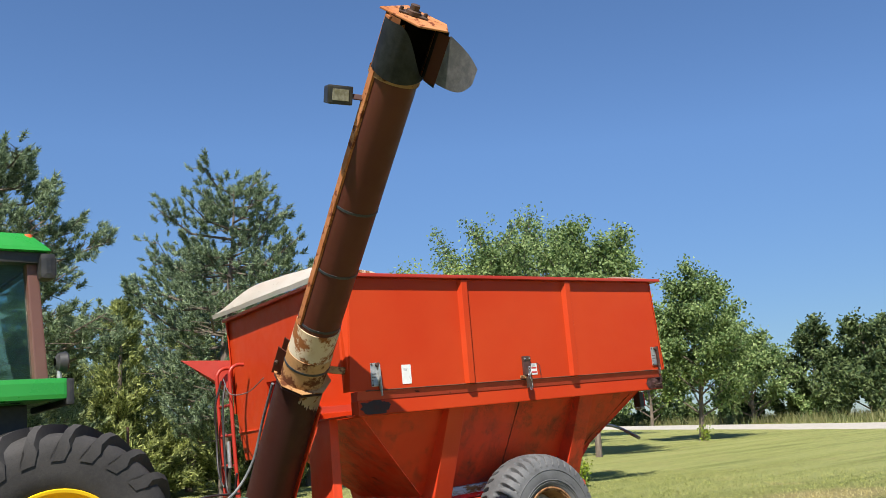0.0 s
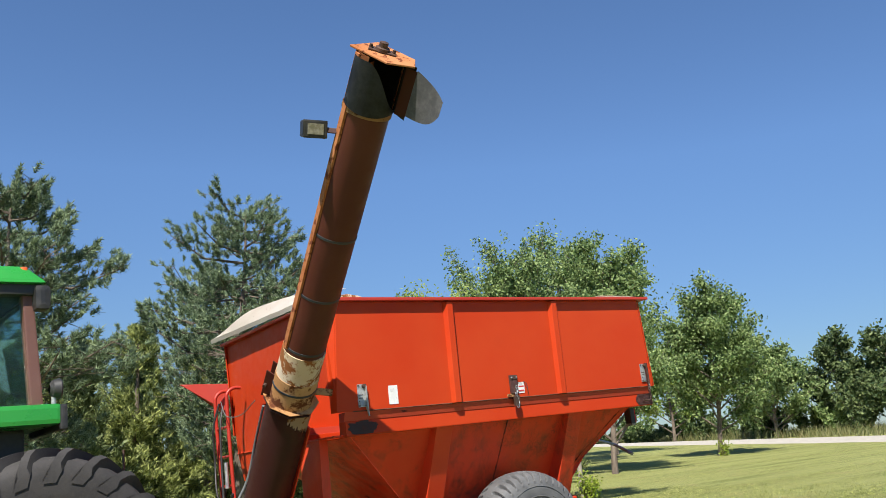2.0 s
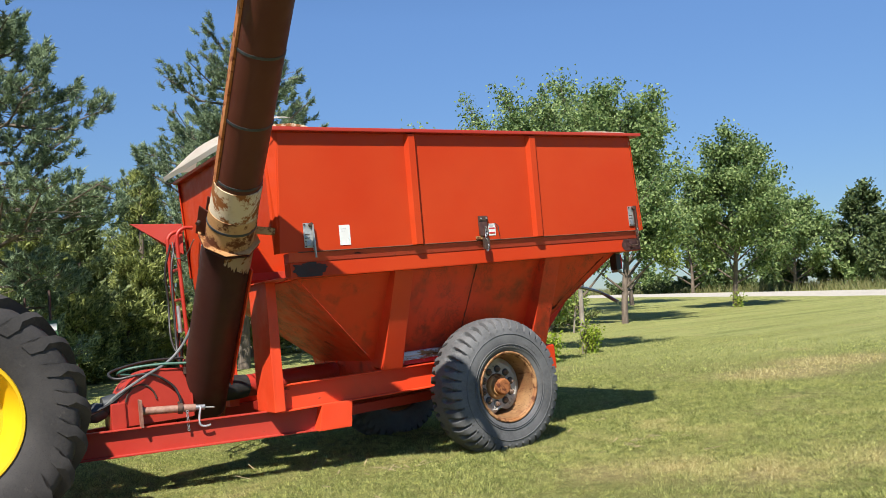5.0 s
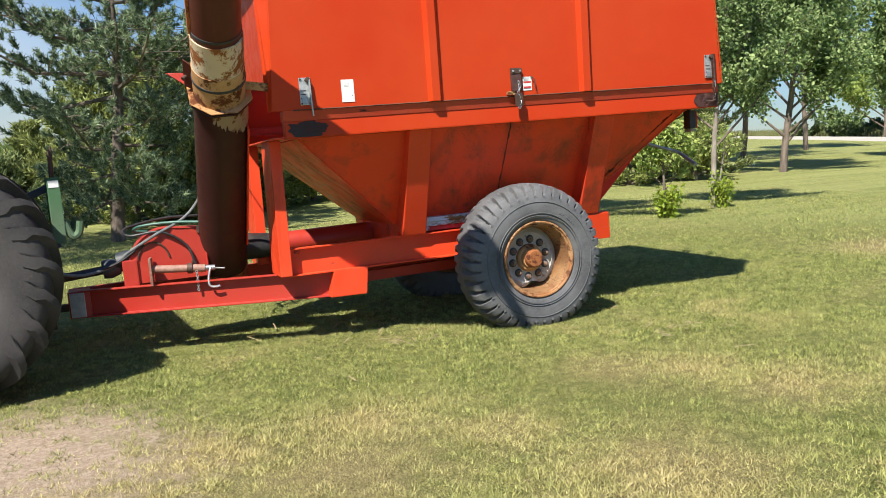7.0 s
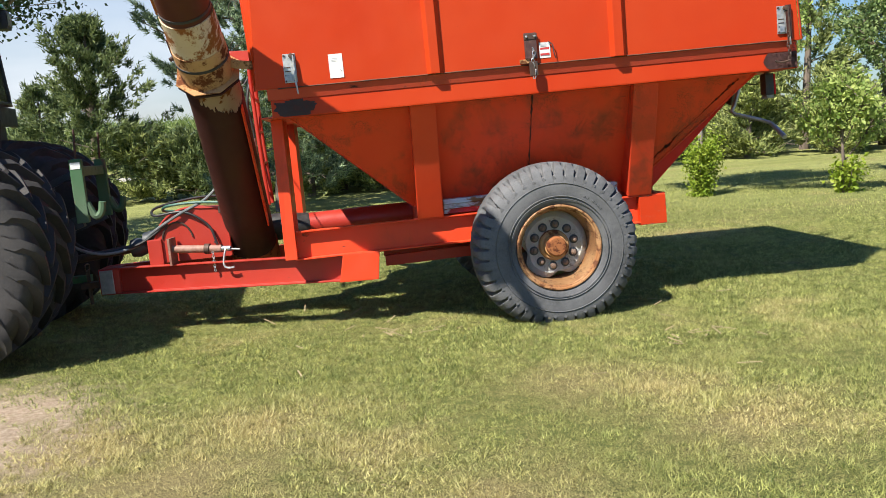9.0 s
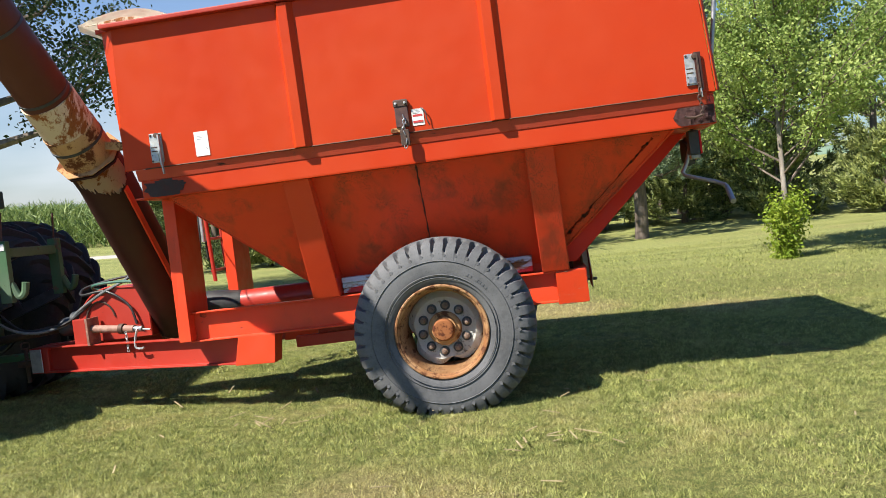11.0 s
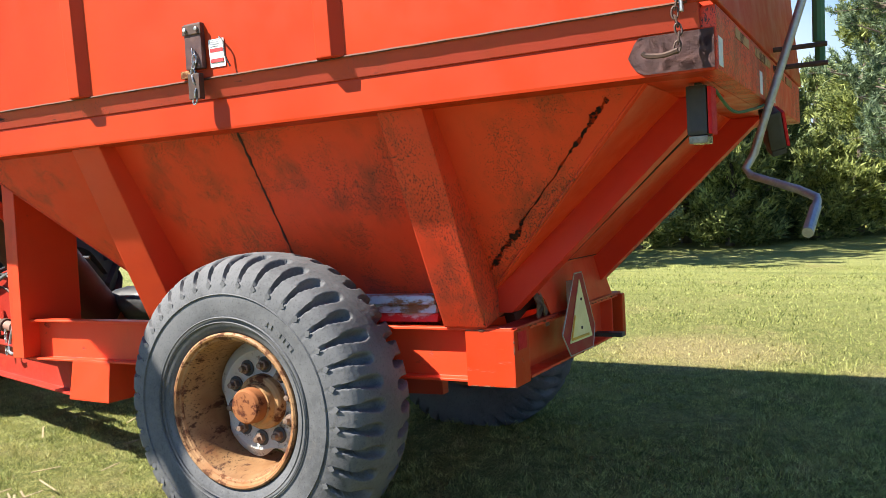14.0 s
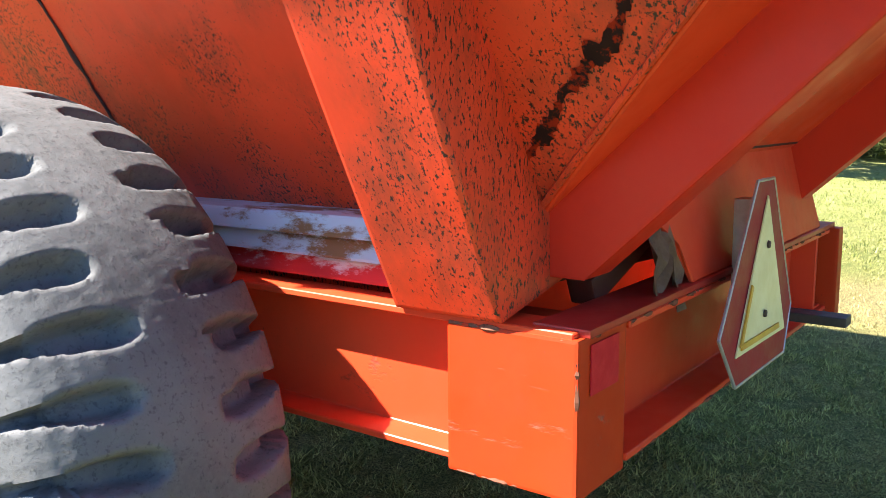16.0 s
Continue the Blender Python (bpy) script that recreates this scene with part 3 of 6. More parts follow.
def weld_lip(bm, f):
    pts = [f((-1.95 + 3.85 * k / 60, -0.083, 1.944 + 0.0006 * math.sin(k * 1.9))) for k in range(61)]
    return tube(bm, pts, 0.0052, 5)


both("weld_lip", weld_lip, plain("seam_rust", (0.050, 0.020, 0.014), (0.16, 0.055, 0.025), 16, 0.75), "dark rust along the seam")


def lower_rail(bm, f):
    lo = [f(p) for p in ((-2.015, -0.044, 1.733), (1.974, -0.044, 1.733), (1.974, 0.08, 1.733), (-2.015, 0.08, 1.733))]
    hi = [(a, b, c + 0.136) for a, b, c in lo]
    return hexa(bm, lo, hi, 0.012)


both("lower_rail", lower_rail, ORANGE, "orange lower box rail")


def smudge(bm, f):
    pts = []
    for k in range(64):
        a = 2 * math.pi * k / 64
        r = 1 + 0.30 * noise.noise(Vector((math.cos(a) * 1.7, math.sin(a) * 1.7, 3))) + 0.22 * noise.noise(Vector((math.cos(a) * 6, math.sin(a) * 6, 5)))
        pts.append(f((-1.845 + 0.150 * r * math.cos(a), -0.0475, max(1.742, min(1.862, 1.800 + 0.062 * r * math.sin(a))))))
    plate(bm, pts, 0.002 if f is mirror else -0.002, 0)
    return bm


part("burnt_mark", smudge(B(), lambda p: p), SMUDGE, cart, "black sooty mark on the rail")


def end_wear(bm):
    pts = []
    for k in range(24):
        a = 2 * math.pi * k / 24
        r = 1 + 0.25 * noise.noise(Vector((math.cos(a) * 2, math.sin(a) * 2, 8)))
        pts.append((min(1.970, 1.86 + 0.16 * r * math.cos(a)), -0.0475, max(1.742, min(1.862, 1.800 + 0.09 * r * math.sin(a)))))
    return plate(bm, pts, -0.002, 0)


part("worn_patch", end_wear(B()), plain("bare_brown_steel", (0.085, 0.040, 0.035), (0.14, 0.06, 0.05), 20, 0.6), cart, "paint worn to brown steel")


# front and rear walls
def front_wall(bm):
    """Full width at the top, with an apron that hangs down at the far end."""
    pt = lambda v, w: (-2.118 - 0.040 * (w - 1.735) / 1.25 + 0.030 * v / (2 * MID), v, w)
    e = 2 * MID
    return plate(bm, [pt(1.62, 1.45), pt(e - 0.10, 1.45), pt(e, 1.735), pt(e + 0.14, 2.985), pt(-0.04, 2.960), pt(-0.01, 2.17), pt(1.55, 2.20)], 0.02)


part("front_wall", front_wall(B()), ORANGE, cart, "orange front wall")


def rear_wall(bm):
    plate(bm, [(1.985, -0.078, 1.940), (1.985, 2 * MID + 0.078, 1.940), (1.905, 2 * MID + 0.12, 2.935), (1.905, -0.12, 2.935)], -0.02)
    return bm


part("rear_wall", rear_wall(B()), ORANGE, cart, "shaded orange rear wall")
part("rear_corner_flange", plate(B(), [(1.985, -0.084, 1.945), (2.005, -0.060, 1.945), (1.925, -0.10, 2.93), (1.905, -0.126, 2.93)], 0.01), ORANGE, cart)
part("rear_rail", box(B(), 1.90, 1.977, -0.040, 2 * MID + 0.040, 1.735, 1.935, 0.008), ORANGE_HOPPER, cart, "scuffed rear rail")
for v, w in ((0.30, 0.30), (0.75, 0.42), (1.30, 0.36), (1.75, 0.25)):
    part("scuff", box(B(), 1.976, 1.979, v, v + w, 1.885, 1.92, 0.001), RUST_YELLOW, cart, "paint scuffed to ochre")
part("rear_top_rail", box(B(), 1.93, 2.035, -0.028, 2 * MID + 0.028, 2.935, 2.965, 0.006), RED, cart)
part("front_top_rail", box(B(), -2.20, -2.06, -0.05, 2 * MID + 0.05, 2.937, 2.968, 0.006), RED, cart)


# tarp caps at front and rear
def tarp_cap(bm, u0, u1, crown, rise0, rise1, lip):
    n, k = 26, 8
    rows = []
    for i in range(n + 1):
        s = i / n
        v = -0.15 + s * (2 * MID + 0.30)
        bow = crown * (1 - abs(2 * s - 1) ** 4.5) * (0.45 + 0.75 * s)
        tilt = 0.045 * s * (u0 < 0)
        row = []
        for j in range(k + 1):
            t = j / k
            w = 2.975 + tilt + rise0 + (rise1 + bow) * math.sin(t * math.pi / 2) + 0.006 * noise.noise(Vector((s * 9, t * 5, 2)))
            row.append(bm.verts.new((u0 + (u1 - u0) * t, v, w)))
        rows.append(row)
    for a, b in zip(rows, rows[1:]):
        for j in range(k):
            bm.faces.new((a[j], a[j + 1], b[j + 1], b[j]))
    low = [bm.verts.new((r[0].co.x + 0.012, r[0].co.y, r[0].co.z - lip)) for r in rows]
    for i in range(n):
        bm.faces.new((rows[i][0], rows[i + 1][0], low[i + 1], low[i]))
    bmesh.ops.solidify(bm, geom=bm.faces[:], thickness=0.006)
    return bm


part("front_tarp_cap", tarp_cap(B(), -2.270, -1.93, 0.20, 0.015, 0.06, 0.045), TARP, cart, "chalky white tarp cap, stained", 40)
part("rear_tarp_cap", tarp_cap(B(), 1.98, 1.30, 0.04, -0.005, 0.02, 0.0), TARP, cart, "chalky white tarp end", 40)


for v in (-0.155, 2 * MID + 0.155):
    part("cap_end", plate(B(), [(-2.26, v, 2.97), (-1.78, v, 2.970), (-1.82, v, 2.985), (-1.93, v, 3.00)], 0.006), RUST_WHITE, cart, "rust-stained white gusset")


# the hopper: side sheets lean in, front and rear sheets slope to the trough
def lean_in(w):
    return 0.10 + 0.63 * (1.74 - w)


def hopper_side(bm, f):
    plate(bm, [f((u, lean_in(w), w)) for u, w in ((-1.90, 1.74), (1.717, 1.74), (0.900, 1.00), (0.860, 0.90), (-1.02, 0.95))], -0.01 if f is mirror else 0.01)
    return bm


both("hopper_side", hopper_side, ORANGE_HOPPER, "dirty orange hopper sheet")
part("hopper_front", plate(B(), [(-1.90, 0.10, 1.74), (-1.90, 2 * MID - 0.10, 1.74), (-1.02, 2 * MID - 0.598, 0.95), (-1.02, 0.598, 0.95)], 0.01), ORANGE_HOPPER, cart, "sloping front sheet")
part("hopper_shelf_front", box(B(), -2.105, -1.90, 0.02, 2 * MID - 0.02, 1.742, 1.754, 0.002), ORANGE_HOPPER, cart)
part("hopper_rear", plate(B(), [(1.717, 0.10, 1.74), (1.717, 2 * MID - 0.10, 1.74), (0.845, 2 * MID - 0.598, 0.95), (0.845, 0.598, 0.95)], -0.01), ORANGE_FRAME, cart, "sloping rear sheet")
part("rear_sill", box(B(), 1.717, 1.90, 0.0, 2 * MID, 1.735, 1.75, 0.002), ORANGE_FRAME, cart)
part("rear_fold", tube(B(), [(1.000, 0.66, 1.082), (1.000, 2 * MID - 0.66, 1.082)], 0.006, 6), SMUDGE, cart)
part("rear_seam", tube(B(), [(1.014, 1.19, 1.082), (1.371, 1.18, 1.405), (1.692, 1.17, 1.695)], 0.0044, 6), SMUDGE, cart, "dark seam in the rear sheet")
both("hopper_shelf", lambda bm, f: hexa(bm, [f(p) for p in ((-1.95, 0.0, 1.737), (1.90, 0.0, 1.737), (1.90, 0.20, 1.737), (-1.95, 0.20, 1.737))], [f(p) for p in ((-1.95, 0.0, 1.755), (1.90, 0.0, 1.755), (1.90, 0.20, 1.755), (-1.95, 0.20, 1.755))], 0.002), GRIMY)
part("trough", box(B(), -1.0, 0.78, 0.62, 2 * MID - 0.62, 0.60, 0.96, 0.02), ORANGE_HOPPER, cart)


def blotched_line(a, b, seed, r0, name, label):
    """A weld line thickened by uneven black rust along its way."""
    a, b = Vector(a), Vector(b)
    pts, rs = [], []
    for k in range(49):
        t = k / 48
        n1 = noise.noise(Vector((t * 14, seed, 0.3)))
        pts.append(a + (b - a) * t + Vector((0.006 * noise.noise(Vector((t * 30, seed, 2))), 0, 0.006 * n1)))
        rs.append(max(0.0025, r0 * (0.55 + 1.1 * n1)))
    return part(name, tube(B(), pts, rs, 6), SMUDGE, cart, label)


blotched_line((-0.064, lean_in(1.735) - 0.002, 1.735), (-0.075, lean_in(1.0) - 0.002, 1.0), 1, 0.007, "hopper_seam", "dark weld seam")


def weld_rust(bm):
    """Ragged black rust spreading on both sides of the corner weld."""
    a, b = Vector((0.900, 0, 1.075)), Vector((1.575, 0, 1.705))
    d = (b - a).normalized()
    n = Vector((-d.z, 0, d.x))
    rows = []
    for k in range(181):
        t = k / 180
        body = 0.011 * math.exp(-((t - 0.08) / 0.05) ** 2) + 0.017 * math.exp(-((t - 0.25) / 0.08) ** 2) + 0.030 * max(0.0, t - 0.62) + 0.002
        edge = []
        for s, seed in ((-1, 2.0), (1, 9.0)):
            r = noise.noise(Vector((t * 16, seed, 0))) + 0.8 * noise.noise(Vector((t * 47, seed, 4))) + 0.6 * noise.noise(Vector((t * 120, seed, 8)))
            edge.append(max(0.0, 0.75 * body * (0.9 + 1.6 * r)))
        c = a + (b - a) * t + n * (0.008 * noise.noise(Vector((t * 9, 1, 1))))
        pts = [c - n * (edge[0] + 0.0008), c + n * (edge[1] + 0.0008)]
        rows.append([bm.verts.new((p.x, lean_in(p.z) - 0.0025, p.z)) for p in pts])
    for p, q_ in zip(rows, rows[1:]):
        bm.faces.new((p[0], p[1], q_[1], q_[0]))
    bmesh.ops.solidify(bm, geom=bm.faces[:], thickness=0.0012)
    return bm


part("rusted_weld", weld_rust(B()), WELD_RUST, cart, "blackened rust along the weld")
part("corner_weld", tube(B(), [(0.90 + 0.817 * k / 50, 0.562 - 0.466 * k / 50, 1.0 + 0.74 * k / 50) for k in range(51)], [0.0065 + 0.0015 * noise.noise(Vector((k * 0.8, 2, 0))) for k in range(51)], 6), ORANGE_HOPPER, cart, "rust-stained corner weld")


def support(t0, t1, b0, b1):
    def build(bm, f):
        lo = [f(p) for p in ((b0, 0.430, 0.852), (b1, 0.430, 0.852), (b1, 0.66, 0.90), (b0, 0.66, 0.90))]
        hi = [f(p) for p in ((t0, 0.008, 1.738), (t1, 0.008, 1.738), (t1, 0.20, 1.738), (t0, 0.20, 1.738))]
        return hexa(bm, lo, hi, 0.008)
    return build


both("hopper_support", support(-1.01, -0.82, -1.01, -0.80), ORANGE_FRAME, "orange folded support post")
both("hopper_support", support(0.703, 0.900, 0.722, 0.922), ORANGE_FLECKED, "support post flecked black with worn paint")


def rear_channel(bm, f):
    lo = [f(p) for p in ((0.775, 0.570, 0.90), (0.980, 0.570, 0.90), (0.980, 0.665, 0.90), (0.775, 0.665, 0.90))]
    hi = [f(p) for p in ((1.690, 0.570, 1.734), (1.875, 0.570, 1.734), (1.875, 0.665, 1.734), (1.690, 0.665, 1.734))]
    return hexa(bm, lo, hi, 0.006)


CHANNEL_RED = paint("channel_paint", (0.58, 0.026, 0.009), (0.61, 0.040, 0.014), (0.16, 0.04, 0.02), 0.28, 0.3, 0.45, (0.6, 1, 1), spec=0.22, pits=0.3, ground=0.55)
both("rear_channel", rear_channel, CHANNEL_RED, "red beam under the rear slope")


def rear_plate(bm):
    """The plate that closes the foot of the rear slope, torn open at one corner."""
    lean = lambda v, w: (1.042 - 0.25 * (w - 0.856), v, w)
    return plate(bm, [lean(v, w) for v, w in ((0.875, 0.856), (2 * MID - 0.54, 0.856), (2 * MID - 0.575, 1.085), (0.64, 1.085), (0.655, 1.01), (0.70, 0.992), (0.755, 0.985), (0.80, 0.955), (0.845, 0.93))], -0.010)


part("rear_plate", rear_plate(B()), ORANGE_FRAME, cart, "orange lower rear plate, torn at one corner")


def torn_scrap(bm):
    rows = []
    for i in range(13):
        s = i / 12
        drop = 0.05 + 0.10 * abs(math.sin(s * 4.6 + 0.5)) + 0.02 * noise.noise(Vector((s * 7, 2, 0)))
        rows.append([bm.verts.new((1.012 + 0.028 * noise.noise(Vector((s * 5, t * 3, 1))) + 0.02 * t, 0.715 + 0.15 * s + 0.012 * math.sin(t * 3 + s * 4), 0.995 - 0.045 * s - drop * t)) for t in (0.0, 0.25, 0.5, 0.75, 1.0)])
    for a, b in zip(rows, rows[1:]):
        for k in range(4):
            bm.faces.new((a[k], a[k + 1], b[k + 1], b[k]))
    bmesh.ops.solidify(bm, geom=bm.faces[:], thickness=0.004)
    return bm


part("torn_scrap", torn_scrap(B()), plain("torn_card", (0.22, 0.13, 0.08), (0.34, 0.23, 0.15), 18, 0.9), cart, "torn brown scrap in the hole", 50)


part("inner_sheet", plate(B(), [(0.83, 0.62, 0.86), (0.90, 1.20, 0.86), (0.90, 1.20, 1.02), (0.83, 0.62, 1.02)], 0.01), BROWN_DARK, cart, "dark rusty sheet inside the tear")
part("inner_strut", beam(B(), (0.93, 0.66, 0.862), (0.95, 0.95, 0.985), 0.05, 0.05), BROWN, cart)


# frame
def side_beam(bm, f):
    s = (0, 1, 0) if f is mirror else (0, -1, 0)
    a, b = f((-2.02, 0.505, 0.742)), f((1.03, 0.505, 0.735))
    return channel(bm, a, b, 0.232, 0.062, s)


both("frame_beam", side_beam, ORANGE_FRAME, "red-orange steel channel")


def end_box(v0, v1, u1):
    return box(B(), 0.815, u1, v0, v1, 0.603, 0.843, 0.006)


part("frame_end", end_box(0.440, 0.60, 1.040), ORANGE_SCUFF, cart, "scratched bright orange end box")
part("frame_end", end_box(1.895, 1.945, 1.070), ORANGE_SCUFF, cart, "scratched bright orange end box")


def rust_edge(a, b, seed, r0=0.005):
    """Paint chipped to rust in runs along one edge."""
    a, b = Vector(a), Vector(b)
    n = max(24, int((b - a).length * 130))
    rs = [max(0.0004, r0 * (0.30 + 1.9 * noise.noise(Vector((k / n * (b - a).length * 26, seed, 0.7))) + 0.8 * noise.noise(Vector((k * 0.9, seed, 3.0))))) for k in range(n + 1)]
    return part("rust_edge", tube(B(), [a + (b - a) * (k / n) for k in range(n + 1)], rs, 5), RUST_EDGE, cart, "chipped rusty edge")


rust_edge((0.819, 0.443, 0.840), (1.037, 0.443, 0.840), 1)
rust_edge((1.037, 0.443, 0.606), (1.037, 0.443, 0.840), 2)
rust_edge((0.819, 0.443, 0.606), (1.037, 0.443, 0.606), 3, 0.004)
rust_edge((1.037, 0.443, 0.840), (1.037, 0.597, 0.840), 4, 0.006)
rust_edge((1.044, 0.603, 0.839), (1.044, 1.890, 0.839), 5, 0.005)
rust_edge((1.044, 0.603, 0.617), (1.044, 1.890, 0.617), 6, 0.003)


def rear_cross(bm):
    return channel(bm, (0.965, 0.60, 0.728), (0.965, 1.895, 0.728), 0.225, 0.080, (1, 0, 0))


part("rear_cross_beam", rear_cross(B()), ORANGE_FRAME, cart, "orange rear cross channel")
part("frame_top_plate", box(B(), 0.955, 1.048, 0.46, 1.94, 0.843, 0.855, 0.003), RED, cart, "ragged red top flange")
part("reflector_tape", box(B(), 1.041, 1.0435, 0.475, 0.565, 0.755, 0.830, 0.0005), REFLECTOR, cart, "red reflective tape")
for v in (0.505, 2 * MID - 0.505):
    part("sub_beam", beam(B(), (-1.3, v + (0.32 if v < MID else -0.32), 0.50), (0.5, v + (0.32 if v < MID else -0.32), 0.52), 0.06, 0.09), RED, cart)
part("axle", box(B(), -0.09, 0.09, 0.22, 2 * MID - 0.22, 0.49, 0.65, 0.01), RED, cart, "red axle beam")
for i, (w, m) in enumerate(((0.965, CORRODED), (0.925, CORRODED), (0.885, REDWHITE))):
    both("trough_strip", lambda bm, f: hexa(bm, [f(p) for p in ((-0.79, 0.47 + 0.012 * i, w - 0.019), (0.655, 0.47 + 0.012 * i, w - 0.019), (0.655, 0.60, w - 0.019), (-0.79, 0.60, w - 0.019))], [f(p) for p in ((-0.79, 0.482 + 0.012 * i, w + 0.019), (0.655, 0.482 + 0.012 * i, w + 0.019), (0.655, 0.60, w + 0.019), (-0.79, 0.60, w + 0.019))], 0.006), m, "flaking white-painted corrugated strip")


# front posts, under the box corners
def front_post(bm, f):
    lo = [f(p) for p in ((-2.093, 0.395, 0.64), (-1.997, 0.395, 0.64), (-1.997, 0.80, 0.64), (-2.093, 0.80, 0.64))]
    hi = [f(p) for p in ((-2.075, 0.382, 1.742), (-1.985, 0.392, 1.742), (-1.985, 0.80, 1.742), (-2.075, 0.80, 1.742))]
    return hexa(bm, lo, hi, 0.006)


both("front_post", front_post, ORANGE_FRAME, "orange front post")


# tongue: two channels that meet at the hitch
def tongue_beam(bm, f):
    a, b = Vector((-3.70, 1.045, 0.556)), Vector((-1.66, 0.475, 0.525))
    d = (b - a).normalized()
    side = Vector((d.y, -d.x, 0))
    k = 1 if f is not mirror else -1
    if f is mirror:
        a, b = Vector(f(a)), Vector(f(b))
        d = (b - a).normalized()
        side = Vector((-d.y, d.x, 0))
    return channel(bm, a - side * 0.06, b - side * 0.06, 0.225, 0.062, side)


both("tongue_beam", tongue_beam, RED, "bright red tongue channel")


def tongue_box(bm, f):
    lo = [f(p) for p in ((-1.690, 0.435, 0.412), (-1.375, 0.435, 0.405), (-1.375, 0.62, 0.405), (-1.690, 0.62, 0.412))]
    hi = [f(p) for p in ((-1.640, 0.435, 0.640), (-1.345, 0.435, 0.632), (-1.345, 0.62, 0.632), (-1.640, 0.62, 0.640))]
    return hexa(bm, lo, hi, 0.008)


both("tongue_end", tongue_box, ORANGE_FRAME, "orange splice box")
part("hitch_block", box(B(), -3.73, -3.56, 1.02, 2 * MID - 1.02, 0.445, 0.665, 0.01), RED, cart)
part("hitch_plate", plate(B(), [(-3.715, 1.010, 0.455), (-3.60, 0.990, 0.455), (-3.60, 0.990, 0.655), (-3.715, 1.010, 0.655)], 0.01), GALV, cart, "scratched grey hitch plate")
part("hitch_hole", lathe(B(), [(0, 0.036), (-0.004, 0.034), (-0.004, 0.0)], (-3.668, 0.998, 0.560), (0.17, 0.98, 0), 20), BLACK_STEEL, cart, "dark round hole in the hitch plate")
part("hitch_tongue", box(B(), -3.92, -3.70, MID - 0.05, MID + 0.05, 0.50, 0.555, 0.006), DARK_STEEL, cart)
part("hitch_pin", tube(B(), [(-3.86, MID, 0.36), (-3.86, MID, 0.66)], 0.016, 10), DARK_STEEL, cart, "dark steel hitch pin")
part("pin_handle", tube(B(), curve_pts([(-3.86, MID - 0.05, 0.66), (-3.86, MID - 0.05, 0.705), (-3.86, MID + 0.05, 0.705), (-3.86, MID + 0.05, 0.66), (-3.86, MID - 0.05, 0.66)], 5), 0.007, 6), DARK_STEEL, cart)


# drive housing on the tongue
def housing(bm, v0, v1):
    arc = [(-2.905 + 0.325 * math.cos(a), v0, 0.785 + 0.325 * math.sin(a)) for a in np.linspace(math.pi, math.pi * 0.42, 18)]
    ring = arc + [(-2.62, v0, 1.085), (-2.60, v0, 1.06), (-2.60, v0, 0.66), (-3.23, v0, 0.66)]
    return plate(bm, ring[::-1], v0 - v1, 0.008)


part("drive_housing", housing(B(), 1.01, 1.33), RED, cart, "round-topped red drive housing", 35)
part("housing_front", box(B(), -3.285, -3.165, 0.985, 1.26, 0.64, 0.875, 0.012), RED, cart, "red gearbox guard")
part("housing_edge", tube(B(), [(-2.905 + 0.327 * math.cos(a), 1.01, 0.785 + 0.327 * math.sin(a)) for a in np.linspace(math.pi, math.pi * 0.42, 26)] + [(-2.62, 1.01, 1.087), (-2.60, 1.01, 1.06), (-2.60, 1.01, 0.67)], 0.010, 6), RED, cart)
part("housing_ring", tube(B(), [(-3.03 + 0.13 * math.cos(a), 1.004, 0.83 + 0.17 * math.sin(a)) for a in np.linspace(0.2, 2.9, 16)], 0.008, 6), DARK_STEEL, cart, "dark rib on the guard", 40)
part("housing_bolt", lathe(B(), [(0, 0.014), (-0.012, 0.013), (-0.014, 0.0)], (-2.72, 1.01, 0.80), (0, 1, 0), 6), DARK_STEEL, cart)
part("housing_hinge", box(B(), -2.66, -2.60, 0.975, 1.02, 1.04, 1.10, 0.004), DARK_STEEL, cart)
part("gear_cap", tube(B(), [(-3.33, 1.10, 0.86), (-3.22, 1.10, 0.86)], [0.075, 0.095], 18), BLACK_STEEL, cart, "black shaft guard", 40)
part("drive_cover", tube(B(), [(-1.95, 1.48, 0.825), (-1.2, 1.48, 0.825), (-0.5, 1.48, 0.82)], [0.105, 0.110, 0.110], 20), RED, cart, "red drive-line cover", 40)
part("drive_boot", tube(B(), [(-2.38, 1.42, 0.84), (-2.28, 1.43, 0.84), (-2.18, 1.45, 0.835), (-2.08, 1.46, 0.83), (-1.95, 1.48, 0.825)], [0.10, 0.12, 0.122, 0.118, 0.108], 20), BLACK_PLASTIC, cart, "black drive boot", 40)
part("drive_shaft", tube(B(), [(-4.25, 1.10, 0.74), (-3.30, 1.10, 0.82)], 0.036, 14), DARK_STEEL, cart, "greasy drive shaft", 40)
part("shaft_joint", tube(B(), [(-3.44, 1.10, 0.81), (-3.38, 1.10, 0.815), (-3.30, 1.10, 0.82)], [0.075, 0.085, 0.06], 14), BLACK_STEEL, cart, "black universal joint", 40)

# parking jack, carried level on the tongue
jack = part("parking_jack", tube(B(), [(-3.06, 0.895, 0.785), (-2.64, 0.80, 0.755)], 0.033, 14), plain("weathered_jack", (0.22, 0.10, 0.07), (0.34, 0.20, 0.15), 16, 0.6), cart, "weathered pinkish jack tube", 40)
part("jack_foot", hexa(B(), [(-3.085, 0.83, 0.655), (-3.065, 0.83, 0.655), (-3.045, 0.985, 0.655), (-3.065, 0.985, 0.655)], [(-3.085, 0.83, 0.88), (-3.065, 0.83, 0.88), (-3.045, 0.985, 0.88), (-3.065, 0.985, 0.88)], 0.003), plain("jack_plate", (0.20, 0.08, 0.055), (0.32, 0.18, 0.13), 16, 0.7), jack, "scuffed jack foot plate")
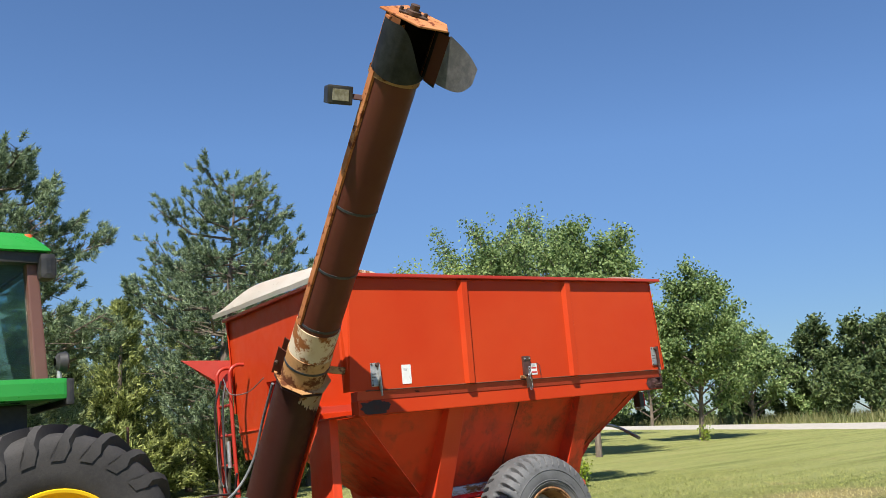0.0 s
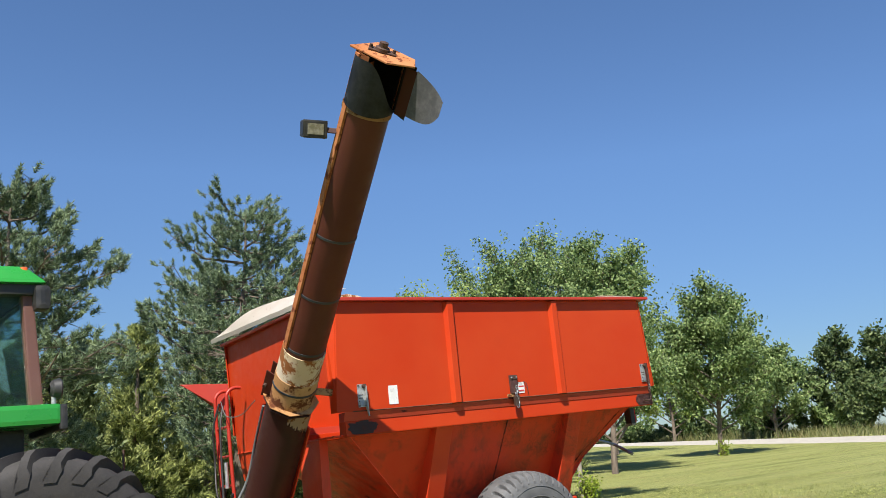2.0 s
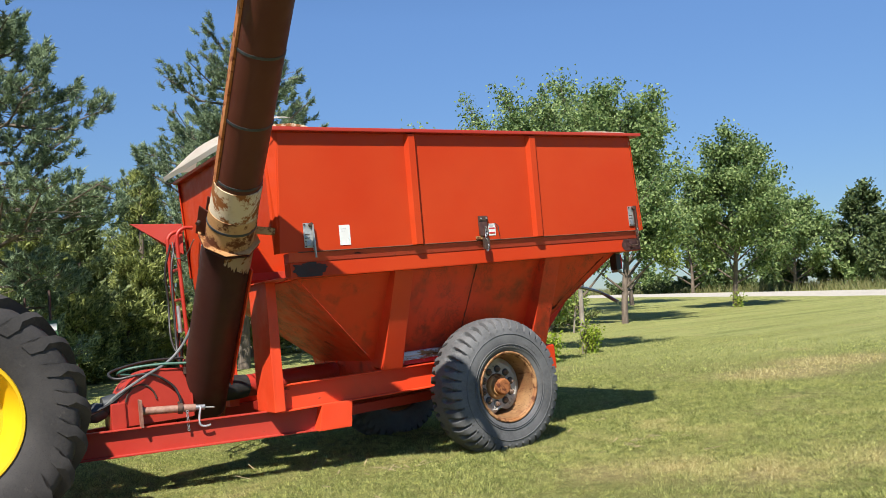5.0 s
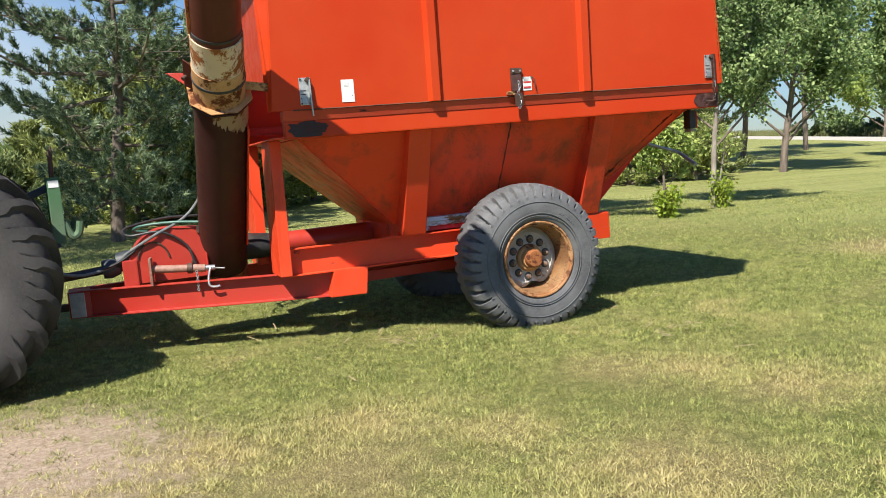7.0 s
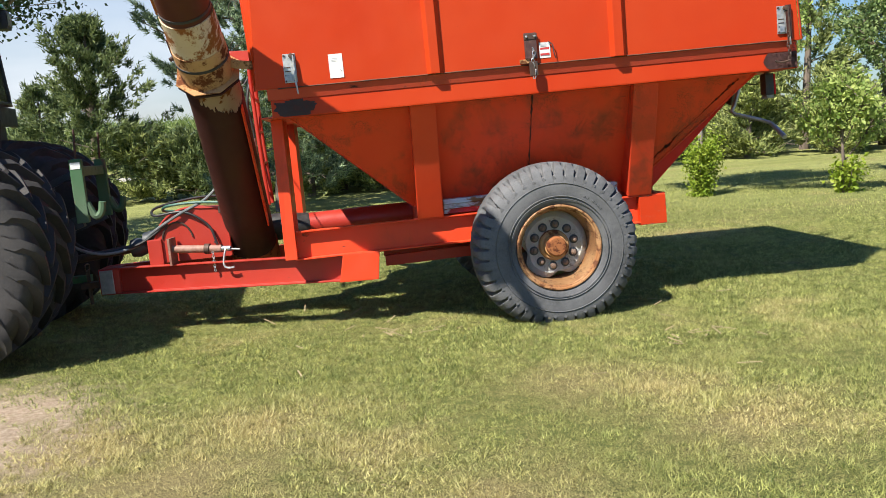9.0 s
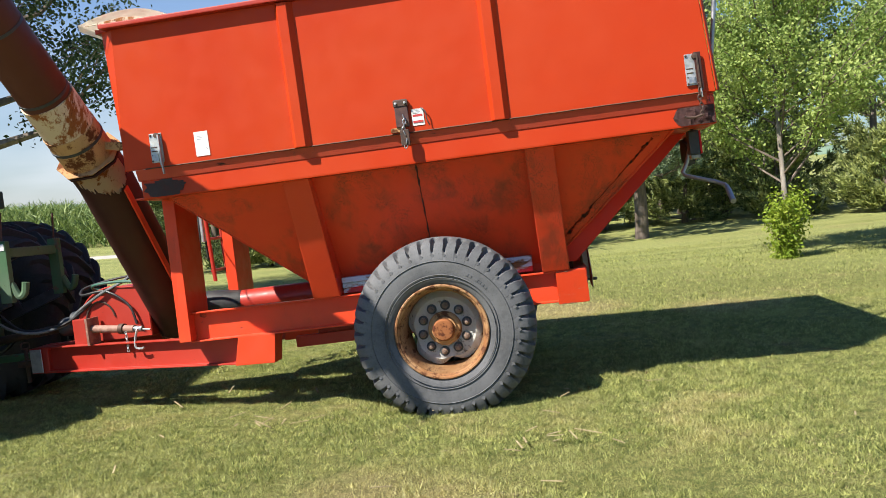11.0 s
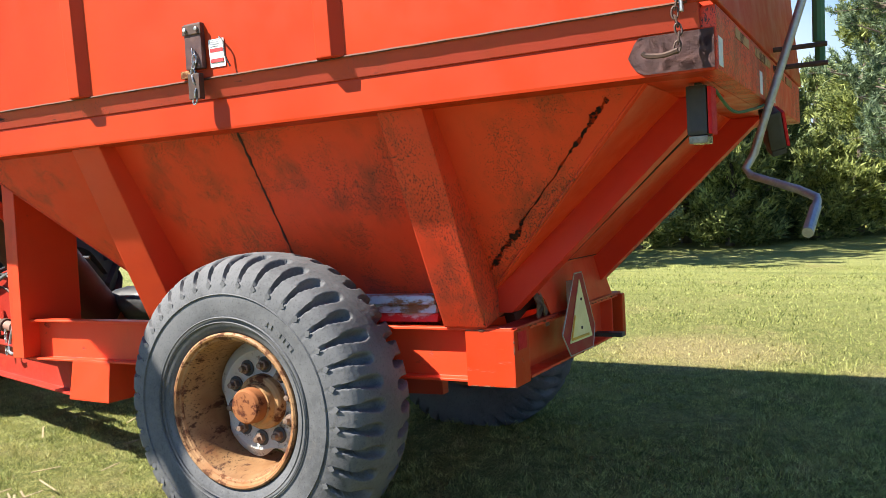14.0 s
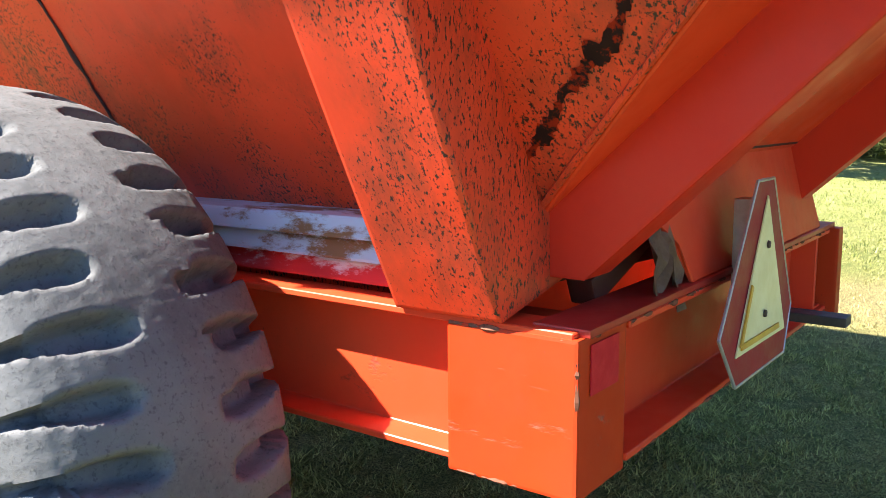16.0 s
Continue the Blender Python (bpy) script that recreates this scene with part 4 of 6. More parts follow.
part("jack_collar", tube(B(), [(-2.78, 0.832, 0.765), (-2.74, 0.823, 0.762)], 0.045, 14), DARK_STEEL, jack, "", 40)
part("jack_head", tube(B(), [(-2.65, 0.803, 0.756), (-2.565, 0.785, 0.750)], 0.024, 12), GREY_PIPE, jack, "worn grey jack head", 40)
part("jack_pin", tube(B(), [(-2.60, 0.785, 0.752), (-2.49, 0.765, 0.738)], 0.007, 6), GALV, jack)
part("jack_crank", tube(B(), curve_pts([(-2.60, 0.775, 0.76), (-2.61, 0.765, 0.74), (-2.63, 0.755, 0.66), (-2.625, 0.745, 0.61), (-2.59, 0.735, 0.595), (-2.545, 0.725, 0.60)], 4), 0.010, 6), GALV, jack, "bent grey crank")
for k in range(9):
    part("chain_link", lathe(B(), [(-0.004, 0.007), (-0.004, 0.012), (0.004, 0.012), (0.004, 0.007)], (-2.715, 0.79, 0.735 - 0.019 * k), (1, 0.2, 0) if k % 2 else (0.1, 1, 0), 8, True), GALV, jack)


# ---- the unloading auger ----
LOW, JOINT, HEAD = Vector((-2.44, 1.33, 0.66)), Vector((-2.44, 0.26, 1.96)), Vector((-2.62, -2.25, 4.34))
AXD = (HEAD - JOINT).normalized()
HEAD = HEAD - AXD * 0.045
AXU = (Vector((1, 0, 0)) - AXD * AXD.x).normalized()
AXV = AXD.cross(AXU)


def on_axis(w):
    """The auger's middle line at a height, bent a little at the joint."""
    a, b = (LOW, JOINT) if w < JOINT.z else (JOINT, HEAD)
    return a + (b - a) * ((w - a.z) / (b.z - a.z))


def ring_tube(bm, w0, w1, r, seg=40, n=2):
    return tube(bm, [on_axis(w0 + (w1 - w0) * k / n) for k in range(n + 1)], r, seg)


part("auger_lower_tube", ring_tube(B(), 0.66, 2.10, 0.203, 40, 20), BROWN_DARK, cart, "dark rust-brown lower auger tube", 40)
part("auger_foot", ring_tube(B(), 0.60, 0.74, 0.212), RUST, cart, "rusted foot of the auger", 40)
part("auger_white_section", ring_tube(B(), 2.12, 2.50, 0.187), RUST_WHITE, cart, "rust-streaked white tube section", 40)
part("auger_rust_collar", ring_tube(B(), 2.11, 2.31, 0.192), RUST_YELLOW, cart, "ochre rusted collar", 40)
part("auger_upper_tube", ring_tube(B(), 2.50, 4.02, 0.177), BROWN, cart, "faded brown upper auger tube", 40)
for w, r in ((2.235, 0.197), (2.53, 0.181), (2.90, 0.181), (3.29, 0.181)):
    part("clamp_band", lathe(B(), [(-0.010, r - 0.01), (-0.010, r), (0.010, r), (0.010, r - 0.01)], on_axis(w), AXD, 40, True), BLACK_STEEL, cart, "black strap band", 40)


def flange(bm, w, r, t, sides):
    c = on_axis(w)
    pts = [c + AXU * (r * math.cos(2 * math.pi * (k + 0.5) / sides)) + AXV * (r * math.sin(2 * math.pi * (k + 0.5) / sides)) for k in range(sides)]
    return plate(bm, pts, t, 0.003)


part("auger_flange", flange(B(), 2.115, 0.248, 0.010, 8), RUST_YELLOW, cart, "eight-sided pivot flange")
part("auger_flange", flange(B(), 2.092, 0.240, 0.014, 8), BROWN_DARK, cart)


def edge_strip(bm, w0, w1):
    """A square bar along the tube, on its front side."""
    off = -AXU * 0.176 - AXV * 0.004
    return beam(bm, on_axis(w0) + off, on_axis(w1) + off, 0.034, 0.06, AXV, 0.004)


part("edge_strip", edge_strip(B(), 3.62, 4.30), RUST_BRIGHT, cart, "orange rusted stiffener strip")
part("edge_strip", edge_strip(B(), 2.52, 3.618), RUST_BRIGHT, cart, "scaly rusted stiffener strip")
part("edge_strip", beam(B(), on_axis(1.93) + Vector((0.185, -0.085, -0.07)), on_axis(0.98) + Vector((0.185, -0.085, -0.07)), 0.014, 0.065, (0, 0.6, 0.8), 0.003), ORANGE_FRAME, cart, "orange stiffener strip down the tube")


def splash(bm):
    """White paint that ran down the head of the lower tube, with a ragged foot."""
    ax = (JOINT - LOW).normalized()
    e1 = (Vector((0, -1, 0)) - ax * Vector((0, -1, 0)).dot(ax)).normalized()
    e2 = ax.cross(e1)
    rows = []
    for k in range(61):
        a = radians(-25 + 112 * k / 60)
        drop = 0.07 + 0.09 * max(0.0, math.sin(math.pi * (k / 60) ** 1.4)) + 0.05 * noise.noise(Vector((k * 0.35, 3, 0))) + 0.03 * noise.noise(Vector((k * 1.1, 6, 0)))
        row = []
        for j in range(7):
            w = 2.085 - drop * j / 6
            row.append(bm.verts.new(on_axis(w) + (e1 * math.cos(a) + e2 * math.sin(a)) * 0.2058))
        rows.append(row)
    for p, q_ in zip(rows, rows[1:]):
        for j in range(6):
            bm.faces.new((p[j], p[j + 1], q_[j + 1], q_[j]))
    bmesh.ops.solidify(bm, geom=bm.faces[:], thickness=0.0015)
    return bm


part("paint_splash", splash(B()), RUST_WHITE, cart, "ragged white paint over rust", 60)


HINGE_OUT = (AXV * 0.66 - AXU * 0.75).normalized()
HINGE_ALONG = AXD.cross(HINGE_OUT)


def hinge(bm):
    c = on_axis(2.19)
    for s in (-1, 1):
        p = c + HINGE_OUT * 0.255 + HINGE_ALONG * (0.075 * s)
        plate(bm, [p - AXD * 0.13, p + AXD * 0.15, p + AXD * 0.12 - HINGE_OUT * 0.10, p - AXD * 0.10 - HINGE_OUT * 0.10], 0.012)
    return bm


part("fold_hinge", hinge(B()), BROWN, cart, "rusted fold hinge plates")
part("hinge_pin", tube(B(), [on_axis(2.19) + HINGE_OUT * 0.235 - HINGE_ALONG * 0.11, on_axis(2.19) + HINGE_OUT * 0.235 + HINGE_ALONG * 0.11], 0.016, 10), DARK_STEEL, cart, "dark hinge pin", 40)
part("auger_bracket", beam(B(), (-2.32, 0.04, 2.17), (-2.11, -0.03, 2.13), 0.04, 0.06), RUST_YELLOW, cart, "rusted bracket from auger to box corner")


# hood at the mouth of the auger: FACE looks out of the mouth, WING to its open side
FACE = Vector((-0.487, -0.584, -0.652))
FACE = (FACE - AXD * FACE.dot(AXD)).normalized()
WING = AXD.cross(FACE)


def round_axis(deg, r, down):
    """A point at an angle from FACE towards WING, at a radius, down the tube from its head."""
    a = radians(deg)
    return HEAD - AXD * down + (FACE * math.cos(a) + WING * math.sin(a)) * r


def shell(bm, rows, thick):
    vs = [[bm.verts.new(p) for p in r] for r in rows]
    for a, b in zip(vs, vs[1:]):
        for k in range(len(a) - 1):
            bm.faces.new((a[k], a[k + 1], b[k + 1], b[k]))
    bmesh.ops.solidify(bm, geom=bm.faces[:], thickness=thick)
    return bm


part("hood_shell", shell(B(), [[round_axis(d, 0.180, h) for h in (0.0, 0.15, 0.30, 0.42)] for d in range(74, 342, 9)], 0.006), RUST_BRIGHT, cart, "rusted hood shell", 40)
part("hood_lining", shell(B(), [[round_axis(d, 0.171, h) for h in (0.01, 0.15, 0.30, 0.40)] for d in range(74, 342, 10)], 0.003), plain("sooty_inside", (0.010, 0.008, 0.007), (0.018, 0.014, 0.012), 10, 0.9), cart, "black inside of the hood", 40)
part("throat_plate", lathe(B(), [(0.0, 0.172), (0.004, 0.172), (0.004, 0.0)], HEAD - AXD * 0.41, AXD, 32), plain("sooty_throat", (0.010, 0.008, 0.007), (0.018, 0.014, 0.012), 10, 0.9), cart)
part("mouth_lip", shell(B(), [[round_axis(d, 0.188, h) for h in (0.405, 0.445)] for d in range(-120, 121, 8)], 0.006), RUST_YELLOW, cart, "", 40)
SPOUT = WING * 0.275 + FACE * 0.13
part("hood_cheek", shell(B(), [[HEAD + WING * (0.195 + 0.08 * q) + FACE * (0.10 + 0.03 * q) - AXD * h for h in (0.02, 0.20, 0.375)] for q in (0.0, 0.5, 1.0)], 0.006), BROWN, cart, "brown cheek of the spout")
part("hood_lining", shell(B(), [[round_axis(86, 0.172, h).lerp(HEAD + WING * 0.27 + FACE * 0.06 - AXD * h, q) for h in (0.01, 0.20, 0.39)] for q in (0.0, 0.5, 1.0)], 0.004), plain("sooty_side", (0.010, 0.008, 0.007), (0.018, 0.014, 0.012), 10, 0.9), cart)
part("hood_cheek", shell(B(), [[round_axis(-18, r, h) for h in (0.03, 0.09, 0.16)] for r in (0.11, 0.15, 0.195)], 0.006), RUST, cart)


def flap_rows():
    rows = []
    for k in range(25):
        deg = -66 + 144 * k / 24
        gap = min(1.0, max(0.0, (deg + 22) / 92))
        top = 0.03 + 0.33 * (gap * gap * (3 - 2 * gap))
        low = 0.385 + 0.04 * math.sin(math.pi * k / 24)
        rows.append([round_axis(deg, 0.196 + 0.006 * math.sin(deg), top + (low - top) * j / 5) for j in range(6)])
    for k in range(1, 5):
        rows.append([round_axis(78, 0.196, 0.36 + 0.03 * j / 5).lerp(HEAD + SPOUT - AXD * (0.355 + 0.04 * j / 5), k / 4) for j in range(6)])
    return rows


def wing_rows():
    rows = []
    way = FACE * 0.223 + WING * 0.214
    for k in range(15):
        s = k / 14
        top = 0.01 + 0.105 * s
        low = 0.36 - 0.14 * s ** 3
        base = SPOUT + way * s + WING * (0.03 * math.sin(math.pi * s))
        rows.append([HEAD + base - AXD * (top + (low - top) * j / 6) for j in range(7)])
    return rows


part("spout_wing", shell(B(), wing_rows(), 0.008), plain("dull_flap", (0.13, 0.13, 0.13), (0.22, 0.215, 0.21), 16, 0.6), cart, "dull grey open flap of the spout", 40)
part("spout_flap", shell(B(), flap_rows(), 0.008), BLACK_STEEL, cart, "scratched black spout flap wrapped round the mouth", 40)


def head_plate(bm):
    pts = [HEAD + (FACE * math.cos(radians(d)) + WING * math.sin(radians(d))) * k for d, k in ((-80, 0.235), (12, 0.235), (62, 0.285), (100, 0.25), (190, 0.235))]
    return plate(bm, pts, 0.014)


part("head_plate", head_plate(B()), RUST_BRIGHT, cart, "rusted square head plate")
part("head_bearing", beam(B(), HEAD + AXD * 0.016 - WING * 0.10, HEAD + AXD * 0.016 + WING * 0.10, 0.09, 0.022, AXD, 0.004), DARK_STEEL, cart, "dark end bearing")
part("bearing_hub", lathe(B(), [(0.02, 0.055), (0.045, 0.052), (0.05, 0.034), (0.085, 0.032), (0.088, 0.0)], HEAD, AXD, 20), DARK_STEEL, cart, "", 40)
for s in (-1, 1):
    part("bearing_bolt", lathe(B(), [(0.025, 0.014), (0.05, 0.013), (0.052, 0.0)], HEAD + WING * 0.085 * s, AXD, 8), DARK_STEEL, cart)

# work lamp on the auger
LAMP = Vector((-2.925, -1.68, 3.905))
LX, LZ = WING.normalized(), None
LN = Vector((-0.12, -0.92, -0.36)).normalized()
LX = LN.cross(Vector((0, 0, 1))).normalized() * -1
LZ = LX.cross(LN).normalized()
if LZ.z < 0:
    LZ = -LZ


def lamp_box(bm, w, h, d0, d1, shrink, bevel):
    q0 = [LAMP + LX * (sx * w / 2 * shrink) + LZ * (sz * h / 2 * shrink) + LN * d0 for sx, sz in ((-1, -1), (1, -1), (1, 1), (-1, 1))]
    q1 = [LAMP + LX * (sx * w / 2) + LZ * (sz * h / 2) + LN * d1 for sx, sz in ((-1, -1), (1, -1), (1, 1), (-1, 1))]
    return hexa(bm, q0, q1, bevel)


lamp = part("work_lamp", lamp_box(B(), 0.19, 0.135, -0.085, 0.03, 0.86, 0.014), BLACK_PLASTIC, cart, "black square work lamp")
part("lamp_lens", lamp_box(B(), 0.122, 0.080, 0.0305, 0.036, 1.0, 0.002), LENS, lamp, "clouded clear lens")
part("lamp_bracket", beam(B(), LAMP + LX * 0.08, on_axis(3.88) - AXU * 0.15, 0.016, 0.04), BROWN_DARK, lamp, "brown bracket")


# ---- cart wheels ----
def cart_tyre(bm, slots=42, fold=16, fine_k=7):
    """A smooth-crowned tyre with tapering slots cut in from both shoulders, axle along y."""
    prof = [(-0.170, 0.318), (-0.205, 0.322), (-0.226, 0.340), (-0.237, 0.40), (-0.241, 0.46), (-0.236, 0.515), (-0.226, 0.545), (-0.218, 0.565), (-0.205, 0.588), (-0.187, 0.606), (-0.163, 0.620), (-0.135, 0.630), (-0.105, 0.637), (-0.07, 0.642), (0.0, 0.645)]
    fine = []
    for (y0, r0), (y1, r1) in zip(prof, prof[1:]):
        k = 1 if r0 < 0.54 else 3 if r0 < 0.60 else fine_k
        fine += [(y0 + (y1 - y0) * q / k, r0 + (r1 - r0) * q / k) for q in range(k)]
    prof = fine + [prof[-1]]
    prof += [(-y, r) for y, r in prof[-2::-1]]
    seg = slots * fold
    ease = lambda t: max(0.0, min(1.0, t)) ** 2 * (3 - 2 * max(0.0, min(1.0, t)))
    rings = []
    for y, r in prof:
        ring = []
        inward = (0.226 - abs(y)) / 0.175
        for k in range(seg):
            a = 2 * math.pi * k / seg
            slot = k // fold
            shift_ = 0.5 if y > 0 else 0.0
            ph = ((k / fold + shift_ + 0.18 * inward) % 1.0) - 0.5
            cut = 0.0
            reach = 0.98 + 0.08 * math.sin(slot * 2.7)
            if -0.05 < inward <= reach and r > 0.53:
                half = 0.11 + 0.17 * ease(inward / 0.65)
                tail = max(0.0, (inward - (reach - 0.26)) / 0.26)
                half *= math.sqrt(max(0.0, 1 - tail * tail)) + 0.02
                depth = 0.046 * ease((inward + 0.06) * 4.0) * ease((reach - inward) * 9.0)
                cut = depth * ease((1 - abs(ph) / half) * 2.2)
            lip = 0.0010 * noise.noise(Vector((a * 60, y * 40, 1.0))) if r > 0.56 else 0.0
            rr = r - cut + lip
            back = cut * 0.9 * (1 - ease(inward / 0.45)) * (1 if y > 0 else -1)
            ring.append(bm.verts.new((rr * math.cos(a), y - back, rr * math.sin(a))))
        rings.append(ring)
    for a, b in zip(rings, rings[1:]):
        for k in range(seg):
            j = (k + 1) % seg
            bm.faces.new((a[k], a[j], b[j], b[k]))
    return bm


def diamond(bm, deg, r, y):
    a = radians(deg)
    c, s = math.cos(a), math.sin(a)
    pts = [((r + dr) * c - dt * s, y, (r + dr) * s + dt * c) for dr, dt in ((0.017, 0), (0, 0.014), (-0.017, 0), (0, -0.014))]
    return plate(bm, pts, 0.004, 0)


def tread_bars(bm, count, R, half, reach, height, lean, root=0.56, w_in=0.030, w_out=0.046):
    """Slanted tread bars that run from the middle over the shoulder."""
    for k in range(count):
        for s in (-1, 1):
            a0 = 2 * math.pi * (k + (0.5 if s > 0 else 0)) / count
            rows = []
            n = 7
            for i in range(n + 1):
                t = i / n
                y = s * (0.012 + (half - 0.012) * min(1.0, t * 1.18))
                drop = max(0.0, t - 0.60) / 0.40
                rad = R - 0.010 * (t ** 2) - (R - root) * drop ** 1.5
                ang = a0 + lean * t
                top = rad + height * (1 - 0.70 * drop)
                w = (w_in + (w_out - w_in) * t) * 0.5
                c, sn = math.cos(ang), math.sin(ang)
                tx, tz = -sn, c
                rows.append([bm.verts.new((c * (rad - 0.02) + tx * w * 1.35, y, sn * (rad - 0.02) + tz * w * 1.35)), bm.verts.new((c * top + tx * w, y, sn * top + tz * w)), bm.verts.new((c * top - tx * w, y, sn * top - tz * w)), bm.verts.new((c * (rad - 0.02) - tx * w * 1.35, y, sn * (rad - 0.02) - tz * w * 1.35))])
            for a, b in zip(rows, rows[1:]):
                for j in range(3):
                    bm.faces.new((a[j], a[j + 1], b[j + 1], b[j]))
            bm.faces.new(rows[0][::-1])
            bm.faces.new(rows[-1])
    return bm


def turn_y(bm, flip):
    if flip:
        bmesh.ops.rotate(bm, verts=bm.verts, cent=(0, 0, 0), matrix=Matrix.Rotation(math.pi, 3, "Z"))
    return bm


def settle(bm, ground_z):
    """Flatten the foot of a tyre where it bears on the grass."""
    for v in bm.verts:
        if v.co.z < ground_z:
            squash = ground_z - v.co.z
            v.co.z = ground_z - squash * 0.12
            v.co.y *= 1 + 0.35 * squash
    return bm


def shift(bm, p):
    bmesh.ops.translate(bm, verts=bm.verts, vec=p)
    return bm


NUT = plain("rusty_nut", (0.16, 0.10, 0.07), (0.28, 0.20, 0.15), 30, 0.55, 0.3)


def wheel_disc(bm):
    """The dished disc, its edge scalloped by hand holes."""
    seg = 100
    rings = []
    for y, r, wave in ((-0.020, 0.075, 0), (-0.022, 0.200, 0), (-0.028, 0.222, 0.3), (-0.016, 0.245, 0.8), (0.0, 0.268, 1.0)):
        ring = []
        for k in range(seg):
            a = 2 * math.pi * k / seg
            hole = sum(math.exp(-((a - h) / 0.26) ** 2) for h in (3.35, 4.85))
            rr = r - wave * 0.055 * hole
            ring.append(bm.verts.new((rr * math.cos(a), y, rr * math.sin(a))))
        rings.append(ring)
    for a, b in zip(rings, rings[1:]):
        for k in range(seg):
            bm.faces.new((a[k], a[(k + 1) % seg], b[(k + 1) % seg], b[k]))
    bmesh.ops.solidify(bm, geom=bm.faces[:], thickness=0.010)
    return bm


for flip, cv in ((False, 0.115), (True, 2 * MID - 0.115)):
    at = (0.0, cv, 0.57)
    put_ = lambda bm: shift(turn_y(bm, flip), at)
    wheel = part("wheel", put_(lathe(B(), [(-0.160, 0.310), (-0.200, 0.310), (-0.206, 0.300), (-0.206, 0.294), (-0.180, 0.284), (-0.16, 0.278), (-0.02, 0.272), (0.10, 0.262), (0.18, 0.30), (0.19, 0.32), (0.17, 0.31), (0.08, 0.275), (-0.05, 0.285), (-0.17, 0.300)], (0, 0, 0), (0, 1, 0), 72, True)), RIM_OUT, cart, "rust-caked deep steel rim", 30)
    part("rim_lip", put_(lathe(B(), [(-0.196, 0.312), (-0.206, 0.316), (-0.214, 0.327), (-0.226, 0.327), (-0.231, 0.320), (-0.229, 0.311), (-0.216, 0.304), (-0.214, 0.297), (-0.204, 0.291), (-0.196, 0.296)], (0, 0, 0), (0, 1, 0), 72)), RIM_LIP, wheel, "ochre rusted rim lip", 40)
    part("tyre", settle(put_(cart_tyre(B(), 42, 8, 3) if flip else cart_tyre(B())), 0.0), RUBBER, wheel, "dusty grey tyre with slotted shoulders", 75)
    for r_, w_ in ((0.392, 0.004), (0.372, 0.003), (0.488, 0.003)):
        part("sidewall_ring", put_(lathe(B(), [(-0.2405, r_ - w_), (-0.2455, r_), (-0.2405, r_ + w_)], (0, 0, 0), (0, 1, 0), 72)), RUBBER, wheel, "", 60)
    for k in range(42):
        part("sidewall_mark", put_(diamond(B(), 360 * (k + 0.5) / 42, 0.528, -0.2325)), RUBBER, wheel)
    for k in range(7):
        if k != 4:
            part("text_bar", put_(plate(B(), [(math.cos(radians(38 + 3.4 * k + d)) * r, -0.2425, math.sin(radians(38 + 3.4 * k + d)) * r) for d, r in ((0, 0.420), (2.2, 0.420), (2.2, 0.440), (0, 0.440))], 0.003, 0)), RUBBER, wheel)
    part("wheel_disc", put_(wheel_disc(B())), RIM_DISC, wheel, "chipped white wheel disc", 40)
    hub = part("hub", put_(lathe(B(), [(-0.02, 0.120), (-0.050, 0.117), (-0.060, 0.108), (-0.064, 0.092), (-0.095, 0.086), (-0.095, 0.0)], (0, 0, 0), (0, 1, 0), 36)), RUST_YELLOW, wheel, "ochre rusted hub", 30)
    part("hub_cap", put_(lathe(B(), [(-0.09, 0.078), (-0.140, 0.075), (-0.152, 0.066), (-0.156, 0.034), (-0.152, 0.0)], (0, 0, 0), (0, 1, 0), 30)), RUST, wheel, "rusty orange hub cap", 30)
    for k in range(10):
        a = 2 * math.pi * (k + 0.3) / 10
        p = Vector((0.162 * math.cos(a), -0.026, 0.162 * math.sin(a)))
        nut = part("wheel_nut", put_(lathe(B(), [(-0.004, 0.024), (-0.024, 0.023), (-0.026, 0.014), (-0.046, 0.013), (-0.048, 0.0)], p, (0, 1, 0), 6)), NUT, wheel)
        part("washer", put_(lathe(B(), [(0, 0.036), (-0.004, 0.035), (-0.005, 0.018)], p, (0, 1, 0), 12)), BLACK_STEEL, nut, "greasy black washer")


# ---- fittings on the near side ----
def chain(bm, pts, wide=0.020, r=0.0036):
    """Oval links from point to point, each turned a quarter round from the last."""
    for k, (a, b) in enumerate(zip(pts, pts[1:])):
        a, b = Vector(a), Vector(b)
        way, mid = (b - a).normalized(), (a + b) / 2
        e = Vector((1, 0, 0)) if k % 2 else Vector((0.25, -1, 0))
        e = (e - way * e.dot(way)).normalized()
        half = (b - a).length * 0.5 + r * 1.6
        loop = [mid + way * (half * math.sin(t)) + e * (wide * 0.5 * math.cos(t) * (1.15 - 0.15 * math.cos(2 * t))) for t in (2 * math.pi * q / 10 for q in range(11))]
        tube(bm, loop, r, 5, False)
    return bm


def latch(u, w, h, plate_mat, arm_mat, long):
    body = part("latch", box(B(), u - 0.045, u + 0.045, -0.094, -0.084, w - h, w, 0.003), plate_mat, cart, "bolted galvanised latch plate")
    for du, dw in ((-0.035, -0.012), (0.035, -0.012), (-0.035, -h + 0.012), (0.03, -h + 0.012)):
        part("bolt", lathe(B(), [(0, 0.008), (-0.007, 0.008), (-0.009, 0.0)], (u + du, -0.094, w + dw), (0, 1, 0), 6), DARK_STEEL, body)
    part("latch_arm", beam(B(), (u + 0.030, -0.108, w - 0.015), (u + 0.034, -0.112, w - 0.23), 0.012, 0.034, (0, 1, 0), 0.003), arm_mat, body)
    part("latch_pivot", lathe(B(), [(0, 0.018), (-0.03, 0.018), (-0.032, 0.0)], (u + 0.018, -0.094, w - 0.018), (0, 1, 0), 12), DARK_STEEL, body)
    return body


